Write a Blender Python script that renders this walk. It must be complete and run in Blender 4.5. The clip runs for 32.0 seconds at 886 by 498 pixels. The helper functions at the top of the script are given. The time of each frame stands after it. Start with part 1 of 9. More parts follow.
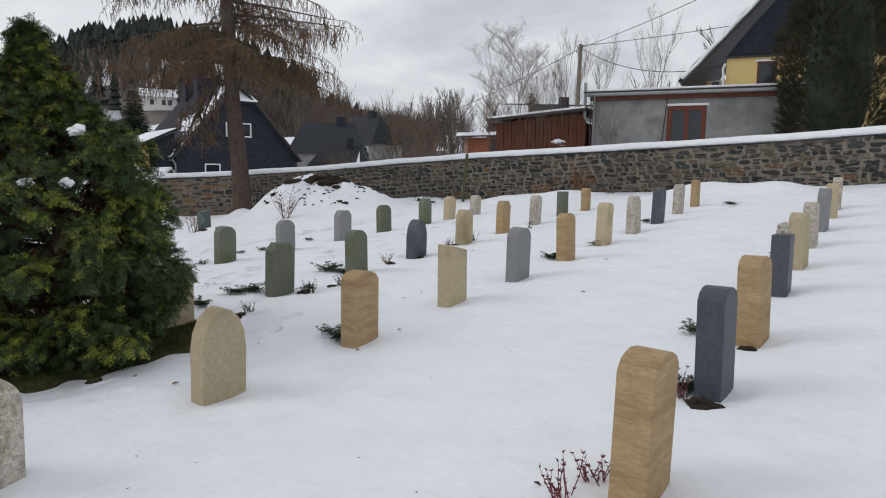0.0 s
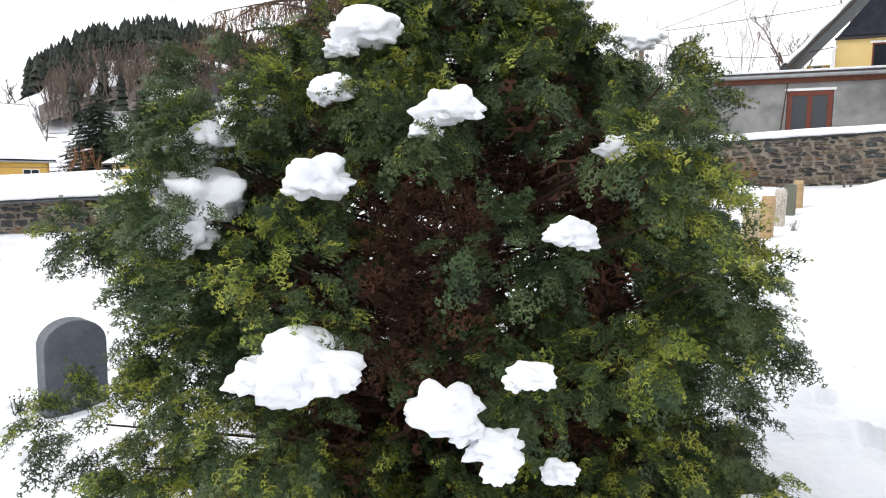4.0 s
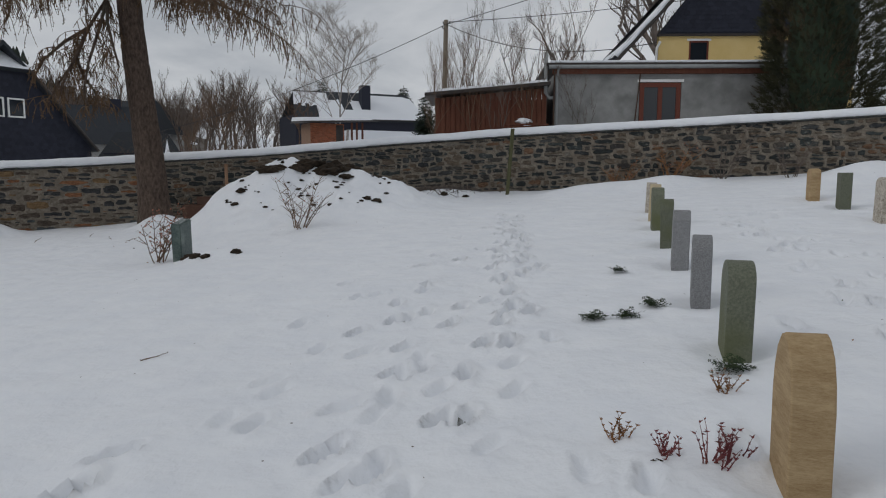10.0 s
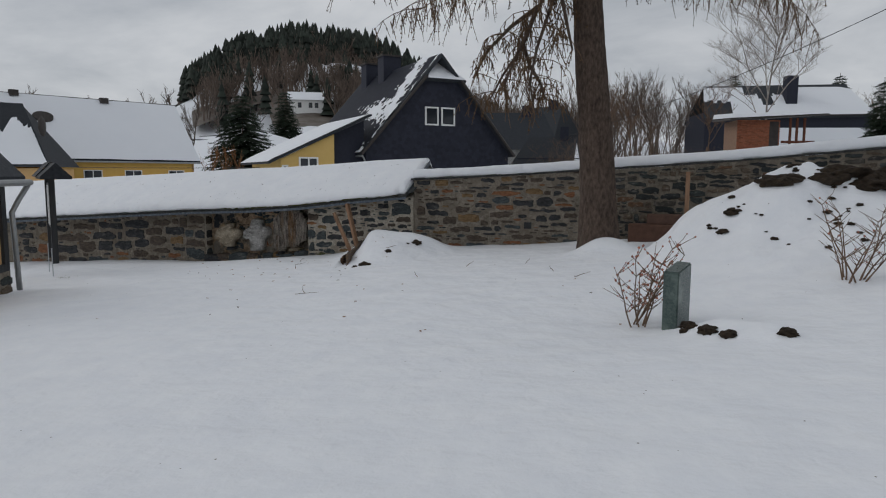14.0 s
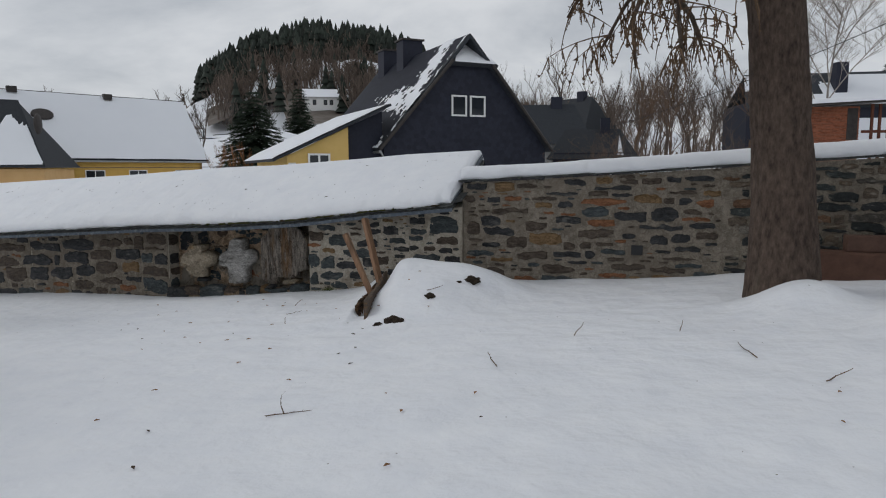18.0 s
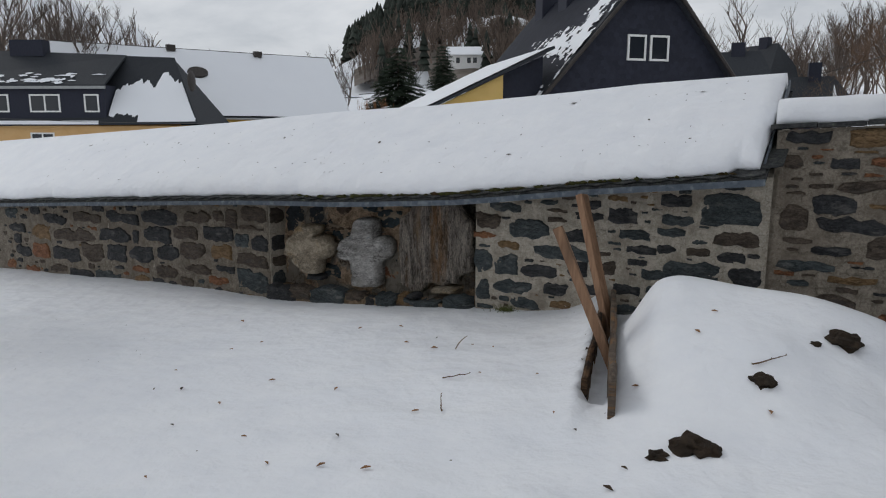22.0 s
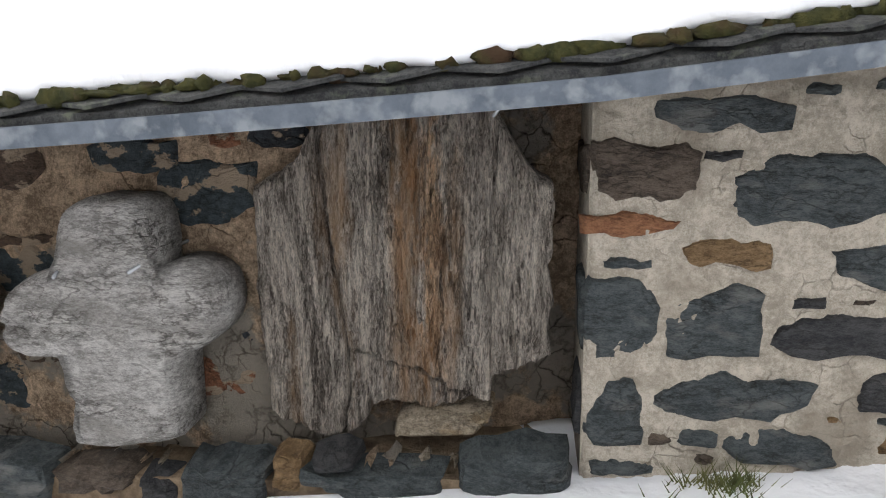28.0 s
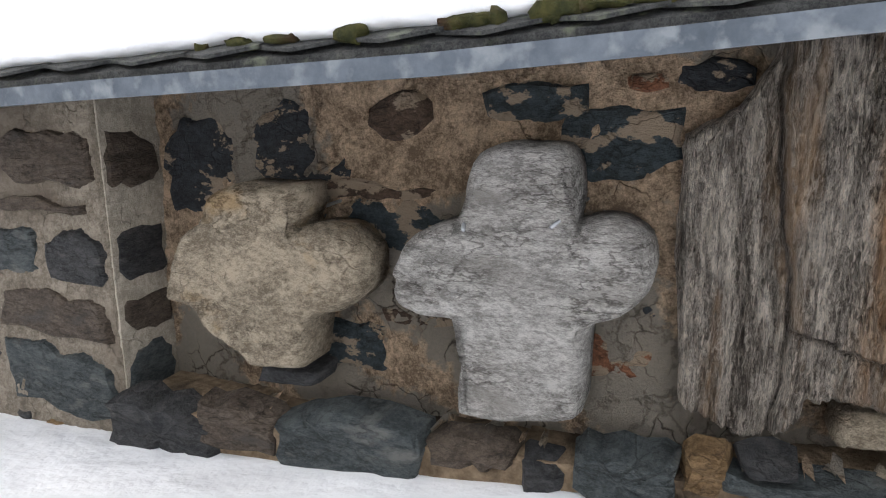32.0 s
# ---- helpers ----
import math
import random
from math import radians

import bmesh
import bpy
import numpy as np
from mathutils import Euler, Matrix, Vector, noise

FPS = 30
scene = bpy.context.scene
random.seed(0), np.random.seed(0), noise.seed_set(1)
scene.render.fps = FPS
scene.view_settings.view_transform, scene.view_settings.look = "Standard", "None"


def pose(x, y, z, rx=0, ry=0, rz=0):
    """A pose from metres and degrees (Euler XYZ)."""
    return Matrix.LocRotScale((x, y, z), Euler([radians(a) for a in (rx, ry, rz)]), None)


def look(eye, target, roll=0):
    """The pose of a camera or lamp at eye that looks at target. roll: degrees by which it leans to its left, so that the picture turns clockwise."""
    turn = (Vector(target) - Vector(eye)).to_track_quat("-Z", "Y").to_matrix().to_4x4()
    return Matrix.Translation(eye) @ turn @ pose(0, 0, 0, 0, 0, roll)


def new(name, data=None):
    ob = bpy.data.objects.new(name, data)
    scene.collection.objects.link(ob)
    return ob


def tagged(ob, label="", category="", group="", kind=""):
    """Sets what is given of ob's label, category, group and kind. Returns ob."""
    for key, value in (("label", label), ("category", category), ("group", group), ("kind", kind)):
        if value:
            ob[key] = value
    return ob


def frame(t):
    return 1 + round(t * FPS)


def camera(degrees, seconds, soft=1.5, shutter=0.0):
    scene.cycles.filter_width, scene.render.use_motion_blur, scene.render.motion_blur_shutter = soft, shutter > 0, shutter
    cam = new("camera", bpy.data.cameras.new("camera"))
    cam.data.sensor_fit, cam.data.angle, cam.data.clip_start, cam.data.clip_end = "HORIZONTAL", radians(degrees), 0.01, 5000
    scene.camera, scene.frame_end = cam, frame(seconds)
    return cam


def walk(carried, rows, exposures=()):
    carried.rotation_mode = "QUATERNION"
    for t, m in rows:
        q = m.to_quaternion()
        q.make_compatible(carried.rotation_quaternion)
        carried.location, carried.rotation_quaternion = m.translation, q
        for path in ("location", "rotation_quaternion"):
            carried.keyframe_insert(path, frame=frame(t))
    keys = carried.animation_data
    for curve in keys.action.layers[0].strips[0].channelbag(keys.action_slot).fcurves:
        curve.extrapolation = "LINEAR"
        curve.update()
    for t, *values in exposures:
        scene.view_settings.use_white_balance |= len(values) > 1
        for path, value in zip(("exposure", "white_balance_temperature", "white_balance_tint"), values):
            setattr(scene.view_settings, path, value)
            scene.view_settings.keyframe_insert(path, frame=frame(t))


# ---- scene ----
# eye, target and roll along the walk
PATH = [
    (0, (17.918, -25.725, 2.193), (17.661, -23.754, 1.972), 0.9),
    (0.5, (17.414, -25.462, 2.13), (17.116, -23.496, 1.914), 0.6),
    (1, (16.864, -25.187, 2.092), (16.569, -23.221, 1.872), 0.7),
    (1.5, (16.299, -24.906, 2.112), (15.958, -22.948, 1.891), 1.1),
    (2, (15.757, -24.637, 2.077), (15.421, -22.678, 1.854), 1.2),
    (2.5, (15.283, -24.331, 2.065), (14.929, -22.375, 1.844), 1.1),
    (4.5, (13.359, -23.115, 1.981), (13.145, -21.139, 1.758), 0.9),
    (5, (12.902, -22.979, 2.004), (12.746, -20.997, 1.785), 1.7),
    (5.5, (12.499, -22.502, 1.923), (12.457, -20.514, 1.704), 1.2),
    (6, (12.063, -22.138, 1.874), (12.137, -20.151, 1.653), 0.8),
    (6.5, (11.665, -21.817, 1.874), (11.763, -19.831, 1.654), 0.6),
    (7, (11.331, -21.446, 1.875), (11.47, -19.464, 1.651), 0.6),
    (7.5, (11.083, -20.935, 1.87), (11.149, -18.949, 1.644), 0.5),
    (8, (10.788, -20.604, 1.884), (10.811, -18.616, 1.66), 0.6),
    (8.5, (10.487, -20.188, 1.858), (10.627, -18.206, 1.631), 0.7),
    (9, (10.226, -19.687, 1.794), (10.426, -17.71, 1.57), 0.4),
    (9.5, (9.984, -19.267, 1.758), (10.236, -17.295, 1.537), 0.3),
    (10, (9.913, -18.734, 1.829), (10.39, -16.805, 1.601), 0.2),
    (10.5, (9.799, -18.294, 1.862), (10.319, -16.376, 1.634), -0.1),
    (11, (9.688, -17.875, 1.883), (10.051, -15.917, 1.696), -0.2),
    (11.5, (9.585, -17.275, 1.904), (9.846, -15.294, 1.815), -0.1),
    (12, (9.35, -16.76, 1.961), (9.38, -14.761, 1.898), 0.2),
    (12.5, (9.101, -16.288, 2.02), (8.898, -14.299, 1.955), 0.2),
    (13, (8.768, -15.612, 1.987), (8.309, -13.675, 1.796), 0.5),
    (13.5, (8.495, -14.996, 1.958), (7.865, -13.11, 1.736), 0.4),
    (15.5, (7.311, -12.675, 1.989), (6.728, -10.776, 1.761), -0.4),
    (16, (7.035, -12.167, 2.004), (6.396, -10.286, 1.775), -0.2),
    (16.5, (6.802, -11.478, 1.969), (6.143, -9.604, 1.741), -0.4),
    (17, (6.491, -10.926, 1.925), (5.897, -9.031, 1.693), -0.1),
    (17.5, (6.257, -10.377, 1.976), (5.614, -8.498, 1.741), -0.2),
    (18, (5.962, -9.888, 1.992), (5.295, -8.017, 1.76), -0.2),
    (18.5, (5.66, -9.395, 1.926), (4.919, -7.551, 1.694), -0.1),
    (19, (5.435, -8.897, 1.933), (4.527, -7.13, 1.699), -0.1),
    (19.5, (5.154, -8.373, 1.927), (4.191, -6.636, 1.688), -0.3),
    (20, (4.862, -7.897, 1.94), (3.875, -6.188, 1.615), 0.1),
    (20.5, (4.512, -7.474, 1.919), (3.496, -5.785, 1.577), 0.2),
    (21, (4.112, -6.997, 1.908), (3.111, -5.301, 1.559), 0.1),
    (21.5, (3.737, -6.437, 1.868), (2.719, -4.752, 1.517), 0.0),
    (22, (3.303, -6.026, 1.795), (2.276, -4.345, 1.449), -0.0),
    (22.5, (2.862, -5.582, 1.747), (1.879, -3.875, 1.4), -0.1),
    (23, (2.421, -5.109, 1.693), (1.453, -3.394, 1.344), -0.1),
    (23.5, (1.99, -4.748, 1.661), (1.097, -2.992, 1.317), -0.3),
    (24, (1.597, -4.327, 1.604), (0.794, -2.529, 1.251), -0.5),
    (24.5, (1.233, -3.9, 1.597), (0.483, -2.082, 1.237), -0.6),
    (25, (0.911, -3.494, 1.471), (0.276, -1.628, 1.132), -1.0),
    (25.5, (0.661, -3.174, 1.409), (0.176, -1.271, 1.029), -1.0),
    (27.5, (-0.033, -2.074, 1.159), (-0.221, -0.129, 0.732), -0.5),
    (28, (-0.163, -1.9, 1.091), (-0.4, 0.038, 0.661), -0.6),
    (28.5, (-0.33, -1.887, 0.969), (-0.554, 0.055, 0.546), -0.7),
    (29, (-0.356, -1.873, 0.966), (-0.605, 0.068, 0.55), -0.6),
    (29.5, (-0.387, -1.875, 0.953), (-0.654, 0.063, 0.536), -0.5),
    (30, (-0.494, -1.888, 0.959), (-0.783, 0.047, 0.548), -0.4),
    (30.5, (-0.643, -1.889, 0.979), (-0.984, 0.04, 0.574), -0.3),
    (31, (-0.745, -1.852, 0.993), (-1.192, 0.056, 0.597), -0.1),
    (31.5, (-0.835, -1.804, 0.965), (-1.455, 0.053, 0.558), -0.1),
    (32, (-0.968, -1.825, 0.92), (-1.659, 0.005, 0.504), -0.5),
]
cam = camera(67.0, 32.0, soft=1.1)
EXPOSURES = [(0.0, -0.36, 6400, 10), (2.5, -0.14, 6450, 10), (4.5, 0.82, 6600, 11), (6.0, 0.52, 6600, 11), (7.0, -0.14, 6500, 11), (8.0, -0.74, 6400, 9), (9.5, -0.90, 6350, 9), (16.0, -0.78, 6350, 9), (20.0, -0.59, 6350, 9), (23.0, -0.54, 6350, 9), (25.5, 0.0, 6500, 10), (27.5, 1.0, 6700, 11), (28.2, 1.25, 6700, 11), (29.0, 1.72, 6700, 11), (30.0, 1.72, 6700, 11), (31.0, 1.45, 6650, 11), (32.0, 1.28, 6600, 11)]
walk(cam, [(t, look(*p)) for t, *p in PATH], EXPOSURES)


# ---- overcast winter sky: a blue sky almost covered by a layer of cloud ----
world = bpy.data.worlds.new("world")
scene.world = world
world.use_nodes = True
wn, wl = world.node_tree.nodes, world.node_tree.links
wn.clear()
sky = wn.new("ShaderNodeTexSky")
sky.sky_type, sky.sun_disc = "NISHITA", False
sky.sun_elevation, sky.sun_rotation = radians(34), radians(-95)
coord = wn.new("ShaderNodeTexCoord")
sep = wn.new("ShaderNodeSeparateXYZ")
wl.new(coord.outputs["Generated"], sep.inputs[0])
rise = wn.new("ShaderNodeMath")
rise.operation = "ABSOLUTE"
wl.new(sep.outputs["Z"], rise.inputs[0])
lift = wn.new("ShaderNodeMath")
lift.operation = "ADD"
lift.inputs[1].default_value = 0.30
wl.new(rise.outputs[0], lift.inputs[0])
flat = wn.new("ShaderNodeVectorMath")
flat.operation = "DIVIDE"
both = wn.new("ShaderNodeCombineXYZ")
for i in range(3):
    wl.new(lift.outputs[0], both.inputs[i])
wl.new(coord.outputs["Generated"], flat.inputs[0])
wl.new(both.outputs[0], flat.inputs[1])
cloud = wn.new("ShaderNodeTexNoise")
cloud.inputs["Scale"].default_value, cloud.inputs["Detail"].default_value = 1.6, 7
cloud.inputs["Roughness"].default_value, cloud.inputs["Distortion"].default_value = 0.55, 0.3
wl.new(flat.outputs[0], cloud.inputs["Vector"])
ramp = wn.new("ShaderNodeValToRGB")
ramp.color_ramp.elements[0].position, ramp.color_ramp.elements[0].color = 0.36, (0.72, 0.75, 0.80, 1)
ramp.color_ramp.elements[1].position, ramp.color_ramp.elements[1].color = 0.62, (1.08, 1.09, 1.115, 1)
wl.new(cloud.outputs["Fac"], ramp.inputs[0])
blue = wn.new("ShaderNodeVectorMath")
blue.operation = "SCALE"
blue.inputs["Scale"].default_value = 0.10
wl.new(sky.outputs[0], blue.inputs[0])
mixed = wn.new("ShaderNodeMix")
mixed.data_type = "RGBA"
mixed.inputs["Factor"].default_value = 0.93
wl.new(blue.outputs[0], mixed.inputs["A"])
wl.new(ramp.outputs[0], mixed.inputs["B"])
back = wn.new("ShaderNodeBackground")
back.inputs["Strength"].default_value = 1.0
wl.new(mixed.outputs["Result"], back.inputs["Color"])
out = wn.new("ShaderNodeOutputWorld")
wl.new(back.outputs[0], out.inputs["Surface"])

sun = new("sun", bpy.data.lights.new("sun", "SUN"))
sun.data.energy, sun.data.angle, sun.data.color = 0.75, radians(24), (1.0, 0.96, 0.9)
sun.matrix_world = look((-22, -2, 15), (0, 0, 0))


# ---- materials ----
def mat(name, a, b, scale=6.0, rough=0.8, bump=0.3, fine=40.0, stain=None, stain_scale=0.8, stain_at=0.6,
        vary=0.0, island=0.0, metal=0.0, stretch=(1, 1, 1), depth=0.01, spec=0.3):
    """Two colours mixed by grain, stains at a larger scale, fine relief; vary: brightness from object to object or island to island."""
    m = bpy.data.materials.new(name)
    m.use_nodes = True
    n, k = m.node_tree.nodes, m.node_tree.links
    p = n["Principled BSDF"]
    p.inputs["Roughness"].default_value, p.inputs["Metallic"].default_value = rough, metal
    p.inputs["Specular IOR Level"].default_value = spec
    g = n.new("ShaderNodeNewGeometry")
    mp = n.new("ShaderNodeMapping")
    mp.inputs["Scale"].default_value = stretch
    k.new(g.outputs["Position"], mp.inputs["Vector"])
    t1 = n.new("ShaderNodeTexNoise")
    t1.inputs["Scale"].default_value, t1.inputs["Detail"].default_value, t1.inputs["Roughness"].default_value = scale, 6, 0.65
    k.new(mp.outputs[0], t1.inputs["Vector"])
    r1 = n.new("ShaderNodeMapRange")
    r1.inputs[1].default_value, r1.inputs[2].default_value = 0.32, 0.68
    k.new(t1.outputs["Fac"], r1.inputs[0])
    mx = n.new("ShaderNodeMix")
    mx.data_type = "RGBA"
    mx.inputs["A"].default_value, mx.inputs["B"].default_value = (*a, 1), (*b, 1)
    k.new(r1.outputs[0], mx.inputs["Factor"])
    col = mx.outputs["Result"]
    if stain:
        t2 = n.new("ShaderNodeTexNoise")
        t2.inputs["Scale"].default_value, t2.inputs["Detail"].default_value = stain_scale, 8
        k.new(mp.outputs[0], t2.inputs["Vector"])
        r2 = n.new("ShaderNodeMapRange")
        r2.inputs[1].default_value, r2.inputs[2].default_value = stain_at - 0.08, stain_at + 0.08
        k.new(t2.outputs["Fac"], r2.inputs[0])
        m2 = n.new("ShaderNodeMix")
        m2.data_type = "RGBA"
        m2.inputs["B"].default_value = (*stain, 1)
        k.new(r2.outputs[0], m2.inputs["Factor"])
        k.new(col, m2.inputs["A"])
        col = m2.outputs["Result"]
    if vary or island:
        rnd = n.new("ShaderNodeObjectInfo").outputs["Random"] if vary else g.outputs["Random Per Island"]
        rr = n.new("ShaderNodeMapRange")
        w = vary or island
        rr.inputs[3].default_value, rr.inputs[4].default_value = 1 - w, 1 + w
        k.new(rnd, rr.inputs[0])
        hs = n.new("ShaderNodeHueSaturation")
        k.new(rr.outputs[0], hs.inputs["Value"])
        k.new(col, hs.inputs["Color"])
        col = hs.outputs["Color"]
    k.new(col, p.inputs["Base Color"])
    if bump:
        t3 = n.new("ShaderNodeTexNoise")
        t3.inputs["Scale"].default_value, t3.inputs["Detail"].default_value, t3.inputs["Roughness"].default_value = fine, 5, 0.7
        k.new(mp.outputs[0], t3.inputs["Vector"])
        bp = n.new("ShaderNodeBump")
        bp.inputs["Strength"].default_value, bp.inputs["Distance"].default_value = bump, depth
        k.new(t3.outputs["Fac"], bp.inputs["Height"])
        k.new(bp.outputs[0], p.inputs["Normal"])
    return m


def rock_mat(name, dark, light, scale=10.0, streak=(1, 1, 1), turn=(0, 0, 0), bump=1.0, depth=0.012, rough=0.85, patch=None, patch_scale=3.0, patch_at=0.58, crack=0.6, lo=0.435, hi=0.565, wrinkle=0.0, wrinkle_scale=14.0, cover=0.68, ragged=0.06, rust=None):
    """Broken stone: grain at two scales, patches with a ragged edge, fine cracks, and relief that follows them. Its
    tone contrast and dark folds also paint in the shading of rough stone.
    """
    m = bpy.data.materials.new(name)
    m.use_nodes = True
    n, k = m.node_tree.nodes, m.node_tree.links
    p = n["Principled BSDF"]
    p.inputs["Roughness"].default_value, p.inputs["Specular IOR Level"].default_value = rough, 0.3
    g = n.new("ShaderNodeNewGeometry")
    mp = n.new("ShaderNodeMapping")
    mp.inputs["Scale"].default_value, mp.inputs["Rotation"].default_value = streak, turn
    k.new(g.outputs["Position"], mp.inputs["Vector"])

    def noisy(sc, detail, rg):
        t = n.new("ShaderNodeTexNoise")
        t.inputs["Scale"].default_value, t.inputs["Detail"].default_value, t.inputs["Roughness"].default_value = sc, detail, rg
        k.new(mp.outputs[0], t.inputs["Vector"])
        return t.outputs["Fac"]

    def calc(op, a, b):
        t = n.new("ShaderNodeMath")
        t.operation = op
        for i, q in enumerate((a, b)):
            if isinstance(q, (int, float)):
                t.inputs[i].default_value = q
            else:
                k.new(q, t.inputs[i])
        return t.outputs[0]

    def span(q, a, b, c=0.0, d=1.0):
        t = n.new("ShaderNodeMapRange")
        for i, w in enumerate((a, b, c, d)):
            t.inputs[i + 1].default_value = w
        k.new(q, t.inputs[0])
        return t.outputs[0]

    def blend(f, a, b, how="MIX"):
        t = n.new("ShaderNodeMix")
        t.data_type, t.blend_type = "RGBA", how
        for key, q in (("Factor", f), ("A", a), ("B", b)):
            if isinstance(q, (int, float)):
                t.inputs[key].default_value = q
            elif isinstance(q, tuple):
                t.inputs[key].default_value = (*q, 1)
            else:
                k.new(q, t.inputs[key])
        return t.outputs["Result"]

    # strong fine contrast puts into the colour the shading that the bump barely shows
    grain = calc("ADD", calc("MULTIPLY", noisy(scale, 6, 0.65), 0.36), calc("ADD", calc("MULTIPLY", noisy(scale * 5, 5, 0.7), 0.34), calc("MULTIPLY", noisy(scale * 17, 4, 0.75), 0.30)))
    col = blend(span(grain, lo, hi), dark, light)
    if patch:
        col = blend(span(noisy(patch_scale, 10, 0.62), patch_at - ragged, patch_at + ragged, 0.0, cover), col, patch)
    if rust:
        # iron seeping down the grain of the stone between two lines
        sp = n.new("ShaderNodeSeparateXYZ")
        k.new(g.outputs["Position"], sp.inputs[0])
        seep = calc("MULTIPLY", span(calc("ABSOLUTE", calc("SUBTRACT", calc("ADD", sp.outputs[0], calc("MULTIPLY", noisy(2.5, 3, 0.5), 0.18)), rust[0]), 0.0), rust[1], rust[1] * 0.3), span(noisy(scale * 0.7, 5, 0.6), 0.44, 0.58))
        col = blend(calc("MULTIPLY", seep, 0.75), col, blend(1.0, col, rust[2], "MULTIPLY"))
    v = n.new("ShaderNodeTexVoronoi")
    v.feature = "DISTANCE_TO_EDGE"
    v.inputs["Scale"].default_value = scale * 0.9
    warp = n.new("ShaderNodeVectorMath")
    warp.operation = "ADD"
    wn_ = n.new("ShaderNodeTexNoise")
    wn_.inputs["Scale"].default_value, wn_.inputs["Detail"].default_value = scale, 5
    k.new(mp.outputs[0], wn_.inputs["Vector"])
    ws = n.new("ShaderNodeVectorMath")
    ws.operation = "SCALE"
    ws.inputs["Scale"].default_value = 1.2 / scale
    k.new(wn_.outputs["Color"], ws.inputs[0])
    k.new(ws.outputs[0], warp.inputs[0])
    k.new(mp.outputs[0], warp.inputs[1])
    k.new(warp.outputs[0], v.inputs["Vector"])
    seam = calc("MULTIPLY", span(v.outputs["Distance"], 0.035, 0.0), span(noisy(scale * 0.5, 2, 0.5), 0.50, 0.62))
    col = blend(calc("MULTIPLY", seam, crack), col, blend(1.0, col, (0.25, 0.23, 0.21), "MULTIPLY"))
    relief_ = calc("SUBTRACT", calc("MULTIPLY", grain, 2.0), calc("MULTIPLY", seam, 0.5))
    if wrinkle:
        # folds are sunk, and darkened in the colour where their shade would fall
        fold = calc("MULTIPLY", span(calc("ABSOLUTE", calc("SUBTRACT", noisy(wrinkle_scale, 6, 0.6), 0.5), 0.0), 0.035, 0.0), span(noisy(wrinkle_scale * 0.4, 3, 0.5), 0.42, 0.58))
        col = blend(calc("MULTIPLY", fold, wrinkle), col, blend(1.0, col, (0.22, 0.20, 0.18), "MULTIPLY"))
        relief_ = calc("SUBTRACT", relief_, calc("MULTIPLY", fold, 0.45))
    k.new(col, p.inputs["Base Color"])
    bp = n.new("ShaderNodeBump")
    bp.inputs["Strength"].default_value, bp.inputs["Distance"].default_value = bump, depth
    k.new(relief_, bp.inputs["Height"])
    k.new(bp.outputs[0], p.inputs["Normal"])
    return m


def rubble_mat(name, key):
    """Wall stones of many kinds: a palette picked per stone, with grain, lichen and rough relief."""
    m = rock_mat(name, (0.42, 0.42, 0.42), (1.25, 1.25, 1.25), 9, (1, 1, 2.2), depth=0.014, rough=0.75)
    n, k = m.node_tree.nodes, m.node_tree.links
    p = n["Principled BSDF"]
    grain = p.inputs["Base Color"].links[0].from_socket
    pal = n.new("ShaderNodeValToRGB")
    pal.color_ramp.interpolation = "CONSTANT"
    tones = [(0.0, (0.034, 0.040, 0.040)), (0.15, (0.060, 0.070, 0.068)), (0.28, (0.095, 0.085, 0.072)), (0.40, (0.150, 0.118, 0.088)),
             (0.52, (0.040, 0.044, 0.046)), (0.64, (0.175, 0.135, 0.098)), (0.76, (0.080, 0.082, 0.080)), (0.86, (0.19, 0.110, 0.066)),
             (0.91, (0.058, 0.054, 0.050)), (0.97, (0.24, 0.215, 0.18))]
    els = pal.color_ramp.elements
    els[0].position, els[0].color = 0.0, (*tones[0][1], 1)
    els[1].position, els[1].color = tones[1][0], (*tones[1][1], 1)
    for pos, c in tones[2:]:
        els.new(pos).color = (*c, 1)
    src = n.new("ShaderNodeObjectInfo").outputs["Random"] if key == "object" else [q for q in n if q.bl_idname == "ShaderNodeNewGeometry"][0].outputs["Random Per Island"]
    k.new(src, pal.inputs[0])
    mul = n.new("ShaderNodeMix")
    mul.data_type, mul.blend_type = "RGBA", "MULTIPLY"
    mul.inputs["Factor"].default_value = 1.0
    br = n.new("ShaderNodeVectorMath")
    br.operation = "SCALE"
    br.inputs["Scale"].default_value = 0.95
    k.new(grain, br.inputs[0])
    k.new(pal.outputs[0], mul.inputs["A"])
    k.new(br.outputs[0], mul.inputs["B"])
    lich = n.new("ShaderNodeTexNoise")
    lich.inputs["Scale"].default_value, lich.inputs["Detail"].default_value = 9, 9
    k.new([q for q in n if q.bl_idname == "ShaderNodeMapping"][0].outputs[0], lich.inputs["Vector"])
    lr = n.new("ShaderNodeMapRange")
    lr.inputs[1].default_value, lr.inputs[2].default_value, lr.inputs[4].default_value = 0.60, 0.68, 0.5
    k.new(lich.outputs["Fac"], lr.inputs[0])
    m3 = n.new("ShaderNodeMix")
    m3.data_type = "RGBA"
    m3.inputs["B"].default_value = (0.30, 0.28, 0.24, 1)
    k.new(lr.outputs[0], m3.inputs["Factor"])
    k.new(mul.outputs["Result"], m3.inputs["A"])
    k.new(m3.outputs["Result"], p.inputs["Base Color"])
    return m


